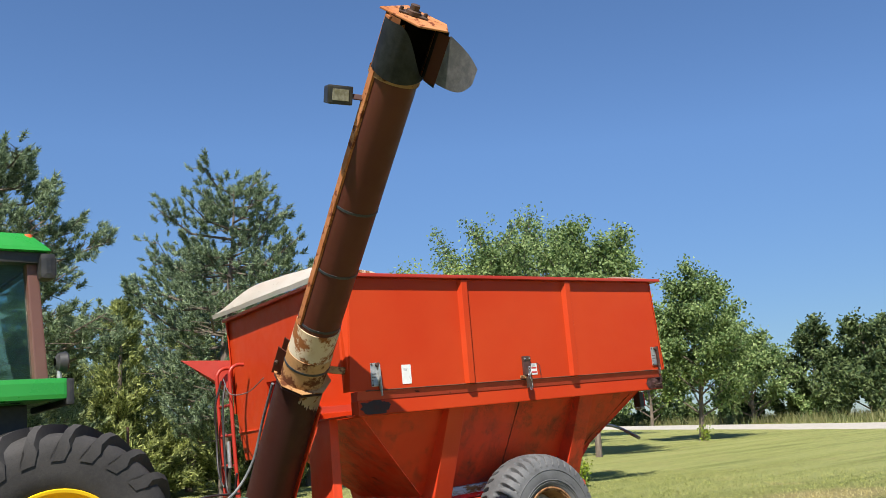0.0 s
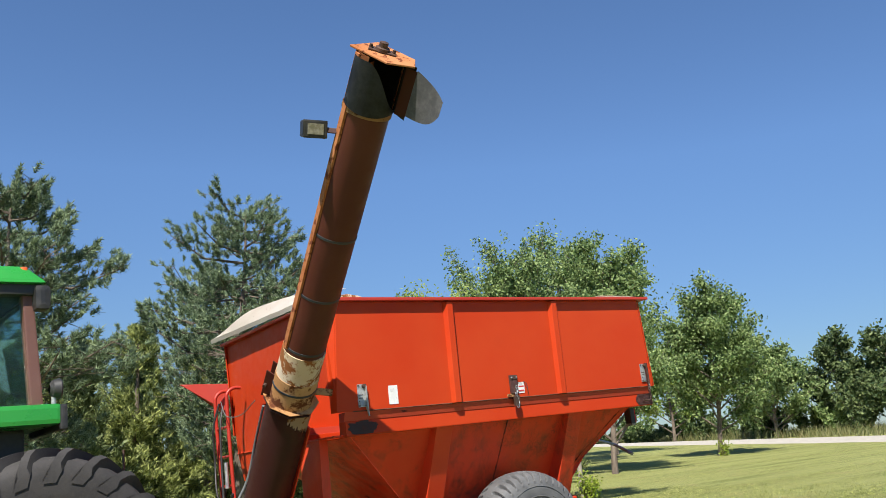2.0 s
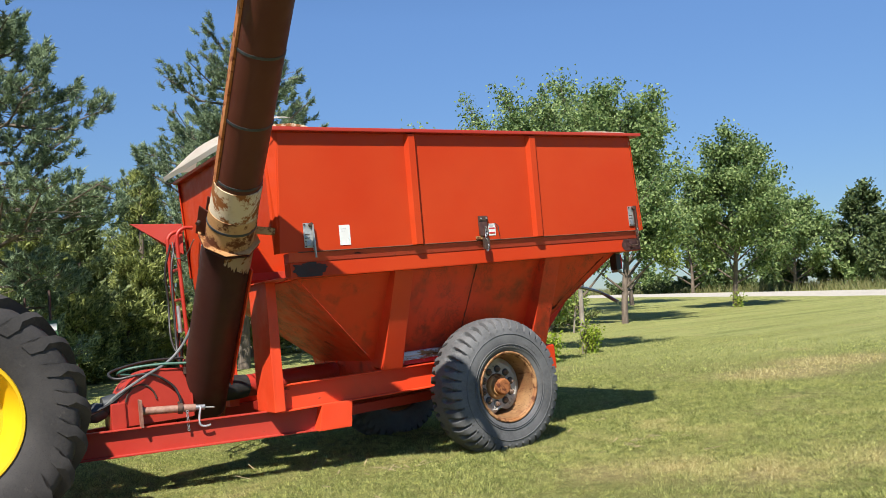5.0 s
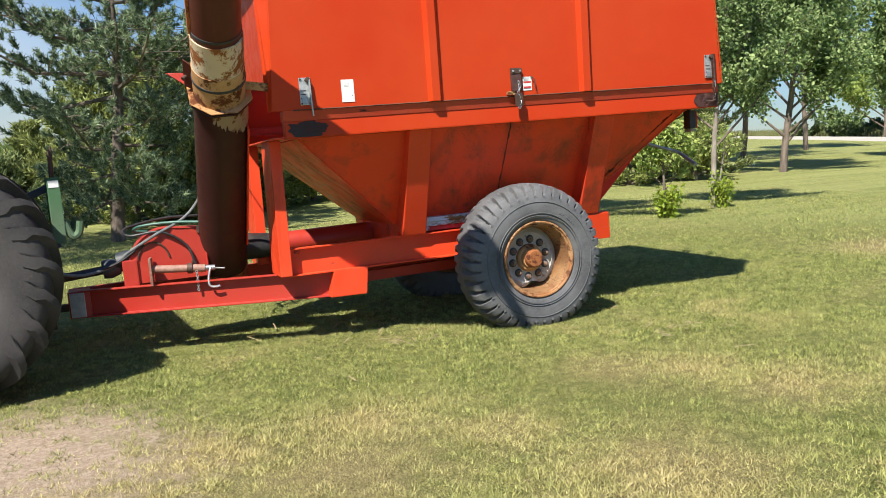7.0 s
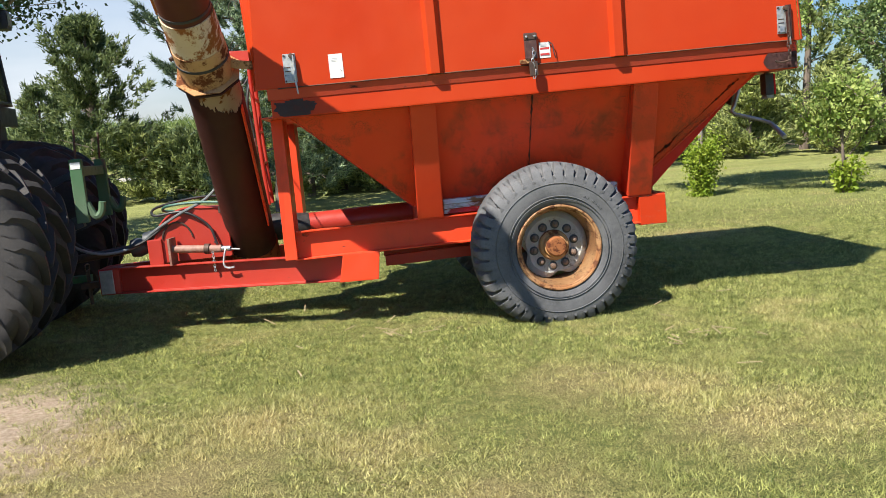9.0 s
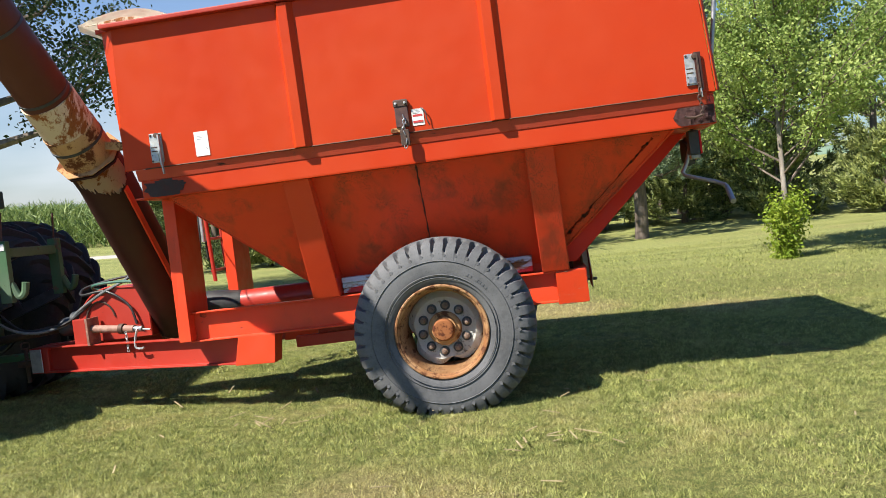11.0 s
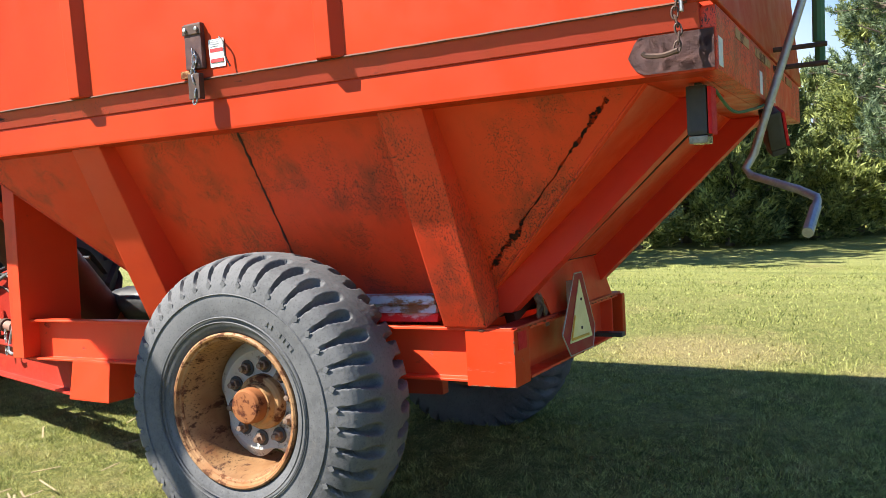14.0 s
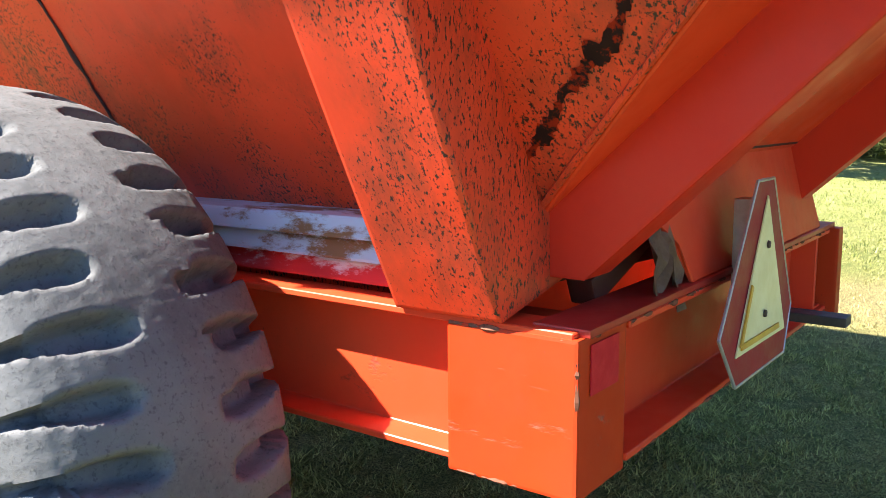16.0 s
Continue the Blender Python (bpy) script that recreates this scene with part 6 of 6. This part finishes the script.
def pine(x, y, height, bare, reach, seed, needles, label, density=1.0, shape=0.9, trunk=0.16, step=0.62):
    """A pine: whorls of long limbs, each ending in a lobe of separate bottle-brush tufts."""
    rng = np.random.default_rng(seed)
    base = foot(x, y)
    tree = thing("pine_tree", label, "tree", Matrix.Translation(base))
    lean = rng.normal(0, 0.012, 2)
    stem_at = lambda z: Vector((lean[0] * z + 0.07 * math.sin(z * 0.9 + seed), lean[1] * z + 0.07 * math.cos(z * 0.8 + seed), z))
    tp = [stem_at(z) for z in np.linspace(-0.1, height * 0.96, 16)]
    limbs, roots, ways = [], [], []
    z = bare
    while z < height * 0.97:
        f = (z - bare) / (height - bare)
        r = reach * min(1.0, 0.62 + 1.6 * f) * (1 - f ** 2.6) ** shape + 0.22
        k = int(rng.integers(3, 6))
        a0 = rng.uniform(0, 6.28)
        for j in range(k):
            a = a0 + 6.283 * j / k + rng.normal(0, 0.28)
            l = r * rng.uniform(0.62, 1.18)
            up = -0.12 + 0.36 * f + rng.normal(0, 0.11)
            t0 = stem_at(z + rng.normal(0, 0.08))
            out = Vector((math.cos(a), math.sin(a), up))
            mid = t0 + out * (l * 0.55) + Vector((0, 0, -0.06 * l))
            tip = t0 + out * l + Vector((0, 0, 0.14 * l))
            limbs.append(([t0, mid, tip], 0.016 + 0.032 * l / max(reach, 0.5), 0.008))
            side = np.array([-math.sin(a), math.cos(a), 0.0])
            for q_ in range(max(4, int((3 + l * 9.0) * density))):
                s = rng.uniform(0.34, 1.02)
                p = (t0 + (mid - t0) * (s / 0.55)) if s < 0.55 else mid + (tip - mid) * ((s - 0.55) / 0.45)
                root = np.array(p)
                wide = 0.10 + 0.20 * l * math.sin(math.pi * min(1.0, s * 0.86))
                off = rng.normal(0, wide)
                p = root + side * off + np.array([0, 0, 0.10 + rng.normal(0, 0.13)])
                if abs(off) > 0.16 and q_ % 2:
                    limbs.append(([Vector(root - np.array(out) * 0.10), Vector((root + p) / 2), Vector(p)], 0.010, 0.005))
                roots.append(p)
                ways.append(np.array([math.cos(a) * 0.7, math.sin(a) * 0.7, 0.85]) + side * off * 0.9 + rng.normal(0, 0.22, 3))
        z += rng.uniform(0.75, 1.2) * step * (1.0 - 0.35 * f)
    for q_ in range(5):
        roots.append(np.array(tp[-1]) + rng.normal(0, 0.12, 3))
        ways.append(np.array([0, 0, 1.0]) + rng.normal(0, 0.2, 3))
    roots, ways = np.array(roots), np.array(ways)
    ways /= np.linalg.norm(ways, axis=1, keepdims=True)
    per = 62
    r2 = np.repeat(roots, per, 0)
    w2 = np.repeat(ways, per, 0)
    along = rng.uniform(-0.11, 0.11, (len(r2), 1))
    d2 = w2 * rng.uniform(0.45, 1.2, (len(r2), 1)) + rand_dirs(rng, len(r2)) * 0.85
    d2 /= np.linalg.norm(d2, axis=1, keepdims=True)
    r2 = r2 + w2 * along + rng.normal(0, 0.018, (len(r2), 3))
    v, t = blades(rng, r2, d2, rng.uniform(0.09, 0.16, len(r2)), 0.024)
    part("trunk", wood([(tp, trunk * height / 8, 0.02)], 9), BARK, tree, "rough grey-brown trunk", 60)
    part("branchwork", wood(limbs, 5), BARK, tree, "bare limbs", 60)
    raw("crown", v, t, needles, tree)
    return tree


def cedar(x, y, height, radius, seed, material, label, count=1500, base_z=0.05, power=0.75, name="cedar_tree", cat="tree"):
    """A red cedar: many upswept boughs, each a plume of sprays, with dark gaps between them."""
    rng = np.random.default_rng(seed)
    base = foot(x, y)
    tree = thing(name, label, cat, Matrix.Translation(base))
    boughs = max(24, count // 13)
    pos, ways, limbs = [], [], []
    for k in range(boughs):
        f = rng.uniform(0, 1) ** 1.15
        a = k * 2.4 + rng.normal(0, 0.35)
        r = (radius * (1 - f) ** power * (0.86 + 0.20 * math.sin(a * 3 + seed)) + 0.10) * rng.uniform(0.72, 1.16)
        z0 = base_z + f * (height - base_z) * 0.93
        lift = (0.18 + 0.75 * f) * r + 0.16
        root = np.array([0.0, 0.0, z0])
        tip = np.array([r * math.cos(a), r * math.sin(a), z0 + lift])
        if k % 3 == 0:
            limbs.append(([Vector(root), Vector((root + tip) / 2 - np.array([0, 0, 0.1 * r])), Vector(tip)], 0.018, 0.005))
        n = 13
        s = rng.uniform(0.38, 1.05, n)
        p = root + (tip - root) * s[:, None]
        p[:, 2] -= 0.10 * r * np.sin(math.pi * np.minimum(s, 1.0))
        side = np.array([-math.sin(a), math.cos(a), 0.0])
        off = rng.normal(0, 1, n) * (0.05 + 0.14 * r * (1.1 - s))
        p += side * off[:, None] + rng.normal(0, 0.035, (n, 3))
        d = (tip - root) / np.linalg.norm(tip - root) + np.array([0, 0, 0.35])
        pos.append(p)
        ways.append(d + side * (off * 1.5)[:, None] + rng.normal(0, 0.22, (n, 3)))
    pos, ways = np.concatenate(pos), np.concatenate(ways)
    pos[:, 2] = np.maximum(pos[:, 2], 0.04)
    ways /= np.linalg.norm(ways, axis=1, keepdims=True)
    per = 15
    r2 = np.repeat(pos, per, 0) + rng.normal(0, 0.052, (len(pos) * per, 3))
    d2 = np.repeat(ways, per, 0) * 0.9 + rand_dirs(rng, len(pos) * per) * 0.75
    d2 /= np.linalg.norm(d2, axis=1, keepdims=True)
    v, t = blades(rng, r2, d2, rng.uniform(0.10, 0.22, len(r2)), 0.050)
    limbs.insert(0, ([Vector((0, 0, -0.1)), Vector((0.03, 0, height * 0.5)), Vector((0, 0.02, height * 0.93))], 0.09 + 0.01 * height, 0.02))
    part("trunk", wood(limbs[:1], 8), BARK, tree, "", 60)
    part("branchwork", wood(limbs[1:], 5), BARK, tree, "", 60)
    raw("crown", v, t, material, tree)
    return tree


def broadleaf(x, y, height, bare, reach, seed, material, bark, label, count=9000, size=0.12, trunk=0.09, upright=0.8, limbs_n=14, name="broadleaf_tree", lift=None):
    rng = np.random.default_rng(seed)
    base = foot(x, y)
    tree = thing(name, label, "tree", Matrix.Translation(base))
    bend = rng.normal(0, 0.03, 2)
    stem = [Vector((bend[0] * z + 0.06 * math.sin(z * 0.9 + seed), bend[1] * z + 0.06 * math.cos(z * 1.2 + seed), z)) for z in np.linspace(-0.1, height * 0.86, 10)]
    limbs = [(stem, trunk, 0.018)]
    tips = []
    for k in range(limbs_n):
        f = (k + rng.uniform(0, 0.8)) / limbs_n
        z = bare + (height * 0.80 - bare) * f
        a = k * 2.4 + rng.normal(0, 0.3)
        l = reach * (1.0 - 0.62 * f) * rng.uniform(0.7, 1.1)
        t0 = Vector((bend[0] * z, bend[1] * z, z))
        dirv = Vector((math.cos(a), math.sin(a), upright * rng.uniform(0.6, 1.3)))
        mid = t0 + dirv * (l * 0.45)
        tip = t0 + dirv * l * 0.85 + Vector((0, 0, 0.25 * l))
        limbs.append(([t0, mid, tip], trunk * 0.42 * (1 - 0.5 * f), 0.010))
        tips.append((np.array(t0 + (mid - t0) * 0.6), np.array(tip), l))
        for j in range(8):
            s = rng.uniform(0.3, 0.98)
            p0 = t0 + (tip - t0) * s
            b = a + rng.normal(0, 0.9)
            l2 = l * rng.uniform(0.28, 0.5)
            p1 = p0 + Vector((math.cos(b) * l2, math.sin(b) * l2, l2 * upright * rng.uniform(0.4, 1.4)))
            limbs.append(([p0, (p0 + p1) / 2 + Vector((0, 0, 0.03)), p1], 0.014, 0.005))
            tips.append((np.array(p0), np.array(p1), l2))
    tips.append((np.array(stem[5]), np.array(stem[-1]) + np.array([0, 0, height * 0.12]), 1.2))
    wts = np.array([t[2] for t in tips])
    pick = rng.choice(len(tips), count, p=wts / wts.sum())
    s = rng.uniform(0.15, 1.08, count)[:, None]
    A = np.array([t[0] for t in tips])[pick]
    Z = np.array([t[1] for t in tips])[pick]
    knot = (np.floor(s * 7) + 0.5) / 7
    s = knot + (s - knot) * 0.75
    pos = A + (Z - A) * s + rng.normal(0, 1, (count, 3)) * (0.05 + 0.042 * reach) * np.array([1, 1, 0.8])
    v, t = leaves(rng, pos, size)
    part("trunk", wood(limbs[:1], 9), bark, tree, "", 60)
    part("branchwork", wood(limbs[1:], 5), BARK, tree, "", 60)
    raw("crown", v, t, material, tree)
    return tree


def shrub(x, y, height, radius, seed, material, label, count=1500, size=0.09):
    rng = np.random.default_rng(seed)
    base = foot(x, y)
    ob = thing("shrub", label, "shrub", Matrix.Translation(base))
    stems = []
    for k in range(14):
        a = rng.uniform(0, 6.283)
        r = radius * rng.uniform(0.3, 1.0)
        stems.append([Vector((0.05 * math.cos(a), 0.05 * math.sin(a), -0.02)), Vector((r * 0.6 * math.cos(a), r * 0.6 * math.sin(a), height * 0.5)), Vector((r * math.cos(a), r * math.sin(a), height * rng.uniform(0.7, 1.1)))])
    part("branchwork", wood([(s, 0.010, 0.004) for s in stems], 5), BARK, ob, "", 60)
    pick = rng.integers(0, len(stems), count)
    s = rng.uniform(0.0, 1.05, count)[:, None]
    pts = np.array([[list(p) for p in st] for st in stems])[pick]
    pos = np.where(s < 0.5, pts[:, 0] + (pts[:, 1] - pts[:, 0]) * s * 2, pts[:, 1] + (pts[:, 2] - pts[:, 1]) * (s * 2 - 1)) + rng.normal(0, 0.07, (count, 3))
    pos[:, 2] = np.maximum(pos[:, 2], 0.03)
    v, t = leaves(rng, pos, size)
    raw("leaves", v, t, material, ob)
    return ob


# pines behind the machine
pine(-3.2, 12.9, 7.9, 0.9, 2.4, 11, NEEDLES, "tall open pine with bare lower limbs", 1.9, 0.55)
pine(5.6, 24.7, 8.7, 1.9, 3.3, 12, NEEDLES, "broad pine on a leaning trunk", 1.45, 0.5)
pine(3.1, 16.0, 8.8, 1.7, 2.5, 14, NEEDLES, "pine with dead lower twigs beside the lawn", 1.7, 0.6)

# evergreen row
row = [(-8.9, 18.7, 5.2, 2.3), (-3.7, 18.6, 4.4, 1.7), (-2.0, 17.6, 4.6, 1.7), (-0.5, 18.8, 4.2, 1.7), (1.5, 20.2, 6.1, 1.5), (0.2, 23.2, 4.4, 1.8), (2.8, 25.2, 6.0, 1.9), (4.4, 22.0, 5.6, 1.8), (6.4, 21.6, 6.0, 1.8), (8.2, 20.6, 6.6, 1.8), (10.0, 19.6, 5.8, 1.8), (11.8, 18.6, 6.2, 1.8), (13.8, 17.8, 5.4, 1.8), (15.8, 18.4, 5.2, 1.8), (1.8, 29.0, 6.8, 2.0), (-2.0, 26.0, 5.5, 2.0), (7.5, 28.0, 7.2, 2.1), (13.0, 24.0, 6.5, 2.1), (-12.5, 25.0, 3.6, 1.8), (-5.4, 20.2, 2.6, 1.4), (-7.3, 18.8, 1.5, 1.5), (-6.1, 18.4, 1.6, 1.6)]
for k, (x, y, h, r) in enumerate(row):
    cedar(x, y, h, r, 40 + k, CEDAR if k % 3 else NEEDLES_DARK, "dense evergreen in the windbreak", 1550 if k < 9 else 950, 0.05, 0.66)
for k, (x, y, h, r) in enumerate([(-4.7, 18.7, 1.7, 1.2), (-2.8, 16.4, 1.9, 1.3), (-0.9, 16.9, 1.9, 1.3), (0.8, 18.8, 1.9, 1.3), (2.6, 20.4, 2.0, 1.4), (4.9, 20.2, 1.8, 1.3), (7.2, 19.0, 2.0, 1.4), (9.4, 17.2, 1.9, 1.3), (11.6, 16.4, 1.8, 1.3), (13.9, 16.2, 1.7, 1.2)]):
    cedar(x, y, h, r, 80 + k, CEDAR, "low bushy evergreen at the windbreak's foot", 700, 0.0, 0.4, "evergreen_bush", "bush")

# young trees with bright shoots at the foot
broadleaf(4.70, 9.0, 5.2, 1.05, 2.1, 21, LEAF_LIGHT, BARK_PALE, "young light-green tree on a pale trunk", 36000, 0.064, 0.055, 0.75, 26, "young_tree")
shrub(4.66, 8.75, 0.98, 0.36, 31, LEAF_BRIGHT, "bright green shoots round a young trunk", 4200, 0.062)
broadleaf(6.68, 7.6, 2.1, 0.5, 0.75, 22, LEAF_LIGHT, BARK, "small light-green sapling on the lawn", 2600, 0.09, 0.03, 1.0, 10, "sapling")
shrub(6.65, 7.45, 0.55, 0.25, 32, LEAF_BRIGHT, "bright yellow-green shoots round a sapling", 700, 0.09)
broadleaf(8.65, 8.55, 5.2, 1.3, 1.7, 23, LEAF, BARK_PALE, "young tree on a pale leaning trunk", 15000, 0.09, 0.07, 1.0, 16, "young_tree")
shrub(8.68, 8.4, 0.65, 0.26, 33, LEAF_BRIGHT, "yellow-green shoots round a pale trunk", 900, 0.07)

# lawn trees towards the road
broadleaf(17.8, 16.5, 9.0, 0.9, 3.0, 24, LEAF, BARK, "round lawn tree with silvery leaves", 30000, 0.145, 0.13, 1.0, 32, "lawn_tree")
broadleaf(26.9, 18.9, 8.3, 1.0, 3.0, 25, LEAF, BARK, "lawn tree with a dark trunk", 30000, 0.155, 0.12, 0.75, 34, "lawn_tree")
broadleaf(23.5, 25.4, 11.6, 1.8, 3.6, 26, LEAF, BARK, "tall lawn tree with upright shoots", 20000, 0.155, 0.14, 1.4, 28, "lawn_tree")
broadleaf(18.2, 22.8, 10.7, 1.8, 3.0, 27, LEAF, BARK, "tall lawn tree with upright shoots", 20000, 0.15, 0.13, 1.4, 28, "lawn_tree")
broadleaf(31.5, 30.0, 11.5, 1.7, 4.2, 28, LEAF, BARK, "lawn tree with silvery leaves", 12000, 0.24, 0.14, 1.2, 28, "lawn_tree")
broadleaf(13.8, 14.8, 1.6, 0.4, 0.45, 38, LEAF_LIGHT, BARK_PALE, "thin pale sapling with yellow-green shoots", 260, 0.11, 0.03, 1.2, 8, "sapling")
broadleaf(52.2, 43.6, 8.6, 0.3, 4.4, 39, LEAF_LIGHT, BARK, "light-green bushy tree past the road", 12000, 0.27, 0.16, 0.6, 26, "bushy_tree")
broadleaf(47.8, 30.5, 7.0, 0.2, 3.6, 36, LEAF, BARK, "rounded bushy tree past the road", 11000, 0.25, 0.15, 0.6, 26, "bushy_tree")
shrub(26.8, 18.7, 0.6, 0.3, 35, LEAF_BRIGHT, "yellow-green shoots round a trunk", 300, 0.10)

# shade tree to the west, and scrub past the road
broadleaf(-9.3, 8.7, 10.5, 3.1, 4.6, 29, LEAF_DARK, BARK, "large dark broadleaf tree", 32000, 0.088, 0.24, 0.35, 22, "shade_tree")
for k, (x, y, h, r) in enumerate([(52.6, 28.6, 7.6, 3.2), (52.5, 24.6, 7.4, 3.4), (54.0, 20.0, 6.8, 3.8), (58.0, 25.0, 7.6, 4.2), (60.0, 14.0, 7.4, 4.0)]):
    broadleaf(x, y, h, 0.2, r, 90 + k, LEAF_SCRUB, BARK, "dark scrub tree past the road", 11000, 0.27, 0.16, 0.55, 26, "scrub_tree")


for k in range(18):
    hx_, hy_ = 46.6 + 0.62 * k + 0.8 * math.sin(k * 2.1), 12.0 + 2.6 * k
    shrub(hx_, hy_, (2.6 if k < 9 else 1.7) + 0.7 * math.sin(k * 1.7), 2.2, 120 + k, LEAF_SCRUB if k % 3 else LEAF, "rank bush in the hedgerow past the road", 1800, 0.30)


def tufts(name, rng, xs, ys, h, w, material, label, category, per=1, lean=0.35):
    roots = np.stack([xs, ys, lie(xs, ys) - 0.005], 1)
    roots = np.repeat(roots, per, 0)
    if per > 1:
        roots[:, :2] += rng.normal(0, 0.02, (len(roots), 2))
    d = np.stack([rng.normal(0, lean, len(roots)), rng.normal(0, lean, len(roots)), np.ones(len(roots))], 1)
    d /= np.linalg.norm(d, axis=1, keepdims=True)
    v, t = blades(rng, roots, d, h * rng.uniform(0.5, 1.25, len(roots)), w)
    return tagged(raw(name, v, t, material), label, category, kind="stuff")


rng = np.random.default_rng(5)
# weeds along the road
n = 26000
s = rng.uniform(0, 1, n)
off = rng.uniform(3.4, 13.0, n)
dl = np.array([88.0, 202.0]) / math.hypot(88, 202)
px, py = 20 + 62 * s, None
py = -40 + (px - 12.0) * 202 / 88
px, py = px + dl[1] * off, py - dl[0] * off
tufts("roadside_weeds", rng, px, py, 0.75, 0.05, WEEDS, "rank grass and weeds along the road", "weeds")

# corn
n = 4500
cx, cy = rng.uniform(-75, -1, n), rng.uniform(38.5, 50, n)
stalk = np.stack([cx, cy, lie(cx, cy)], 1)
per = 9
rts = np.repeat(stalk, per, 0)
rts[:, 2] += rng.uniform(0.1, 2.3, len(rts))
aa = rng.uniform(0, 6.283, len(rts))
dd = np.stack([np.cos(aa), np.sin(aa), rng.uniform(0.4, 1.6, len(rts))], 1)
dd /= np.linalg.norm(dd, axis=1, keepdims=True)
v1, t1 = blades(rng, rts, dd, rng.uniform(0.5, 0.95, len(rts)), 0.085)
v2, t2 = blades(rng, stalk, np.tile([[0.0, 0.0, 1.0]], (n, 1)), rng.uniform(2.3, 2.8, n), 0.06)
tagged(raw("corn_field", np.concatenate([v1, v2]), np.concatenate([t1, t2 + len(v1)]), CORN), "standing green corn in a field", "corn", kind="stuff")

# far tree line
hx = np.linspace(-1, 1, 241)
ang = np.radians(-110 + 200 * (hx + 1) / 2)
rad = 420.0
ridge = np.array([2.6 + 3.0 * noise.noise(Vector((a * 11, 0, 0))) + 1.2 * noise.noise(Vector((a * 60, 3, 0))) for a in ang])
xx, yy = rad * np.sin(ang), rad * np.cos(ang)
vb = np.concatenate([np.stack([xx, yy, lie(xx, yy) - 2], 1), np.stack([xx * 1.004, yy * 1.004, lie(xx, yy) + np.maximum(1.5, ridge)], 1), np.stack([xx * 1.05, yy * 1.05, lie(xx, yy) - 2], 1)])
k = np.arange(240)
fb = np.concatenate([np.stack([k, k + 1, k + 242], 1), np.stack([k, k + 242, k + 241], 1), np.stack([k + 241, k + 242, k + 483], 1), np.stack([k + 241, k + 483, k + 482], 1)])
tagged(raw("backdrop", vb, fb, plain("hazy_trees", (0.10, 0.16, 0.11), (0.15, 0.21, 0.15), 0.2, 0.9), smooth=True), "hazy far tree line on the horizon", "tree line", kind="structure")


# lawn blades, thick near the machine and thinning out further off
def near_share(x, y):
    """1 round the machine, falling to 0 over the last metre and a half of the dense patch."""
    edge = np.minimum(np.minimum(x + 5.6, 5.8 - x), np.minimum(y + 5.1, 5.2 - y))
    t = np.clip(edge / 1.8, 0, 1)
    return t * t * (3 - 2 * t)


def lawn(name, n, x0, x1, y0, y1, h, w, seed, share, material=GRASS, lean=0.55, label="short mown grass blades"):
    rng = np.random.default_rng(seed)
    x, y = rng.uniform(x0, x1, n), rng.uniform(y0, y1, n)
    keep = rng.uniform(0, 1, n) < share(x, y)
    x, y = x[keep], y[keep]
    clump = np.array([noise.noise(Vector((a * 1.3, b * 1.3, 5.0))) for a, b in zip(x, y)])
    tuft = np.array([noise.noise(Vector((a * 8.5, b * 8.5, 2.0))) for a, b in zip(x, y)])
    bare = np.hypot(x + 4.15, y + 1.65) + rng.uniform(-0.7, 0.5, len(x)) + 0.6 * tuft < 0.85 + 0.8 * clump
    ok = (~bare) & (rng.uniform(0, 1, len(x)) < 0.80 + 0.9 * tuft)
    high = h * np.clip(0.95 + 0.9 * tuft + 0.35 * clump, 0.35, 1.7)
    return tufts(name, rng, x[ok], y[ok], high[ok], w, material, label, "grass", 1, lean)


def clumped(x, y):
    n1 = np.array([noise.noise(Vector((a * 5.5, b * 5.5, 9.0))) for a, b in zip(x, y)])
    return np.clip((n1 - 0.05) * 4, 0, 1)


lawn("grass", 1300000, -5.6, 5.8, -5.1, 5.2, 0.034, 0.0052, 61, near_share, GRASS, 0.85)
lawn("grass", 190000, -8.0, 13.0, -5.0, 14.0, 0.045, 0.012, 62, lambda x, y: (1 - near_share(x, y)) * np.clip(np.minimum(14 - x, 14 - y) / 4, 0, 1))
lawn("grass", 90000, -5.6, 5.8, -5.1, 5.2, 0.040, 0.0056, 64, near_share, GRASS, 0.9)
lawn("grass", 80000, -3.4, 3.6, -2.4, 2.6, 0.055, 0.0048, 65, clumped, GRASS, 0.7, "longer grass left in clumps")
lawn("clippings", 110000, -5.4, 5.6, -5.0, 3.6, 0.034, 0.0042, 63, near_share, STRAW, 4.0, "dry mown clippings lying in the grass")

# straw and dead leaves on the grass
rng = np.random.default_rng(77)
for k in range(44):
    x, y = (rng.normal(-1.3, 0.30), rng.normal(-0.05, 0.22)) if k < 14 else (rng.normal(0.75, 0.25), rng.normal(-1.0, 0.20)) if k < 26 else (rng.uniform(-3.0, 3.0), rng.uniform(-2.6, 1.2))
    a, l = rng.uniform(0, 6.28), rng.uniform(0.06, 0.16)
    p0 = foot(x, y) + Vector((0, 0, 0.035))
    p1 = p0 + Vector((math.cos(a) * l, math.sin(a) * l, rng.uniform(0.0, 0.04)))
    st = part("straw", beam(B(), p0, p1, 0.010, 0.003, (0, 0, 1), 0), STRAW)
    tagged(st, "dry straw scrap lying on the grass", "straw", "straw scraps")
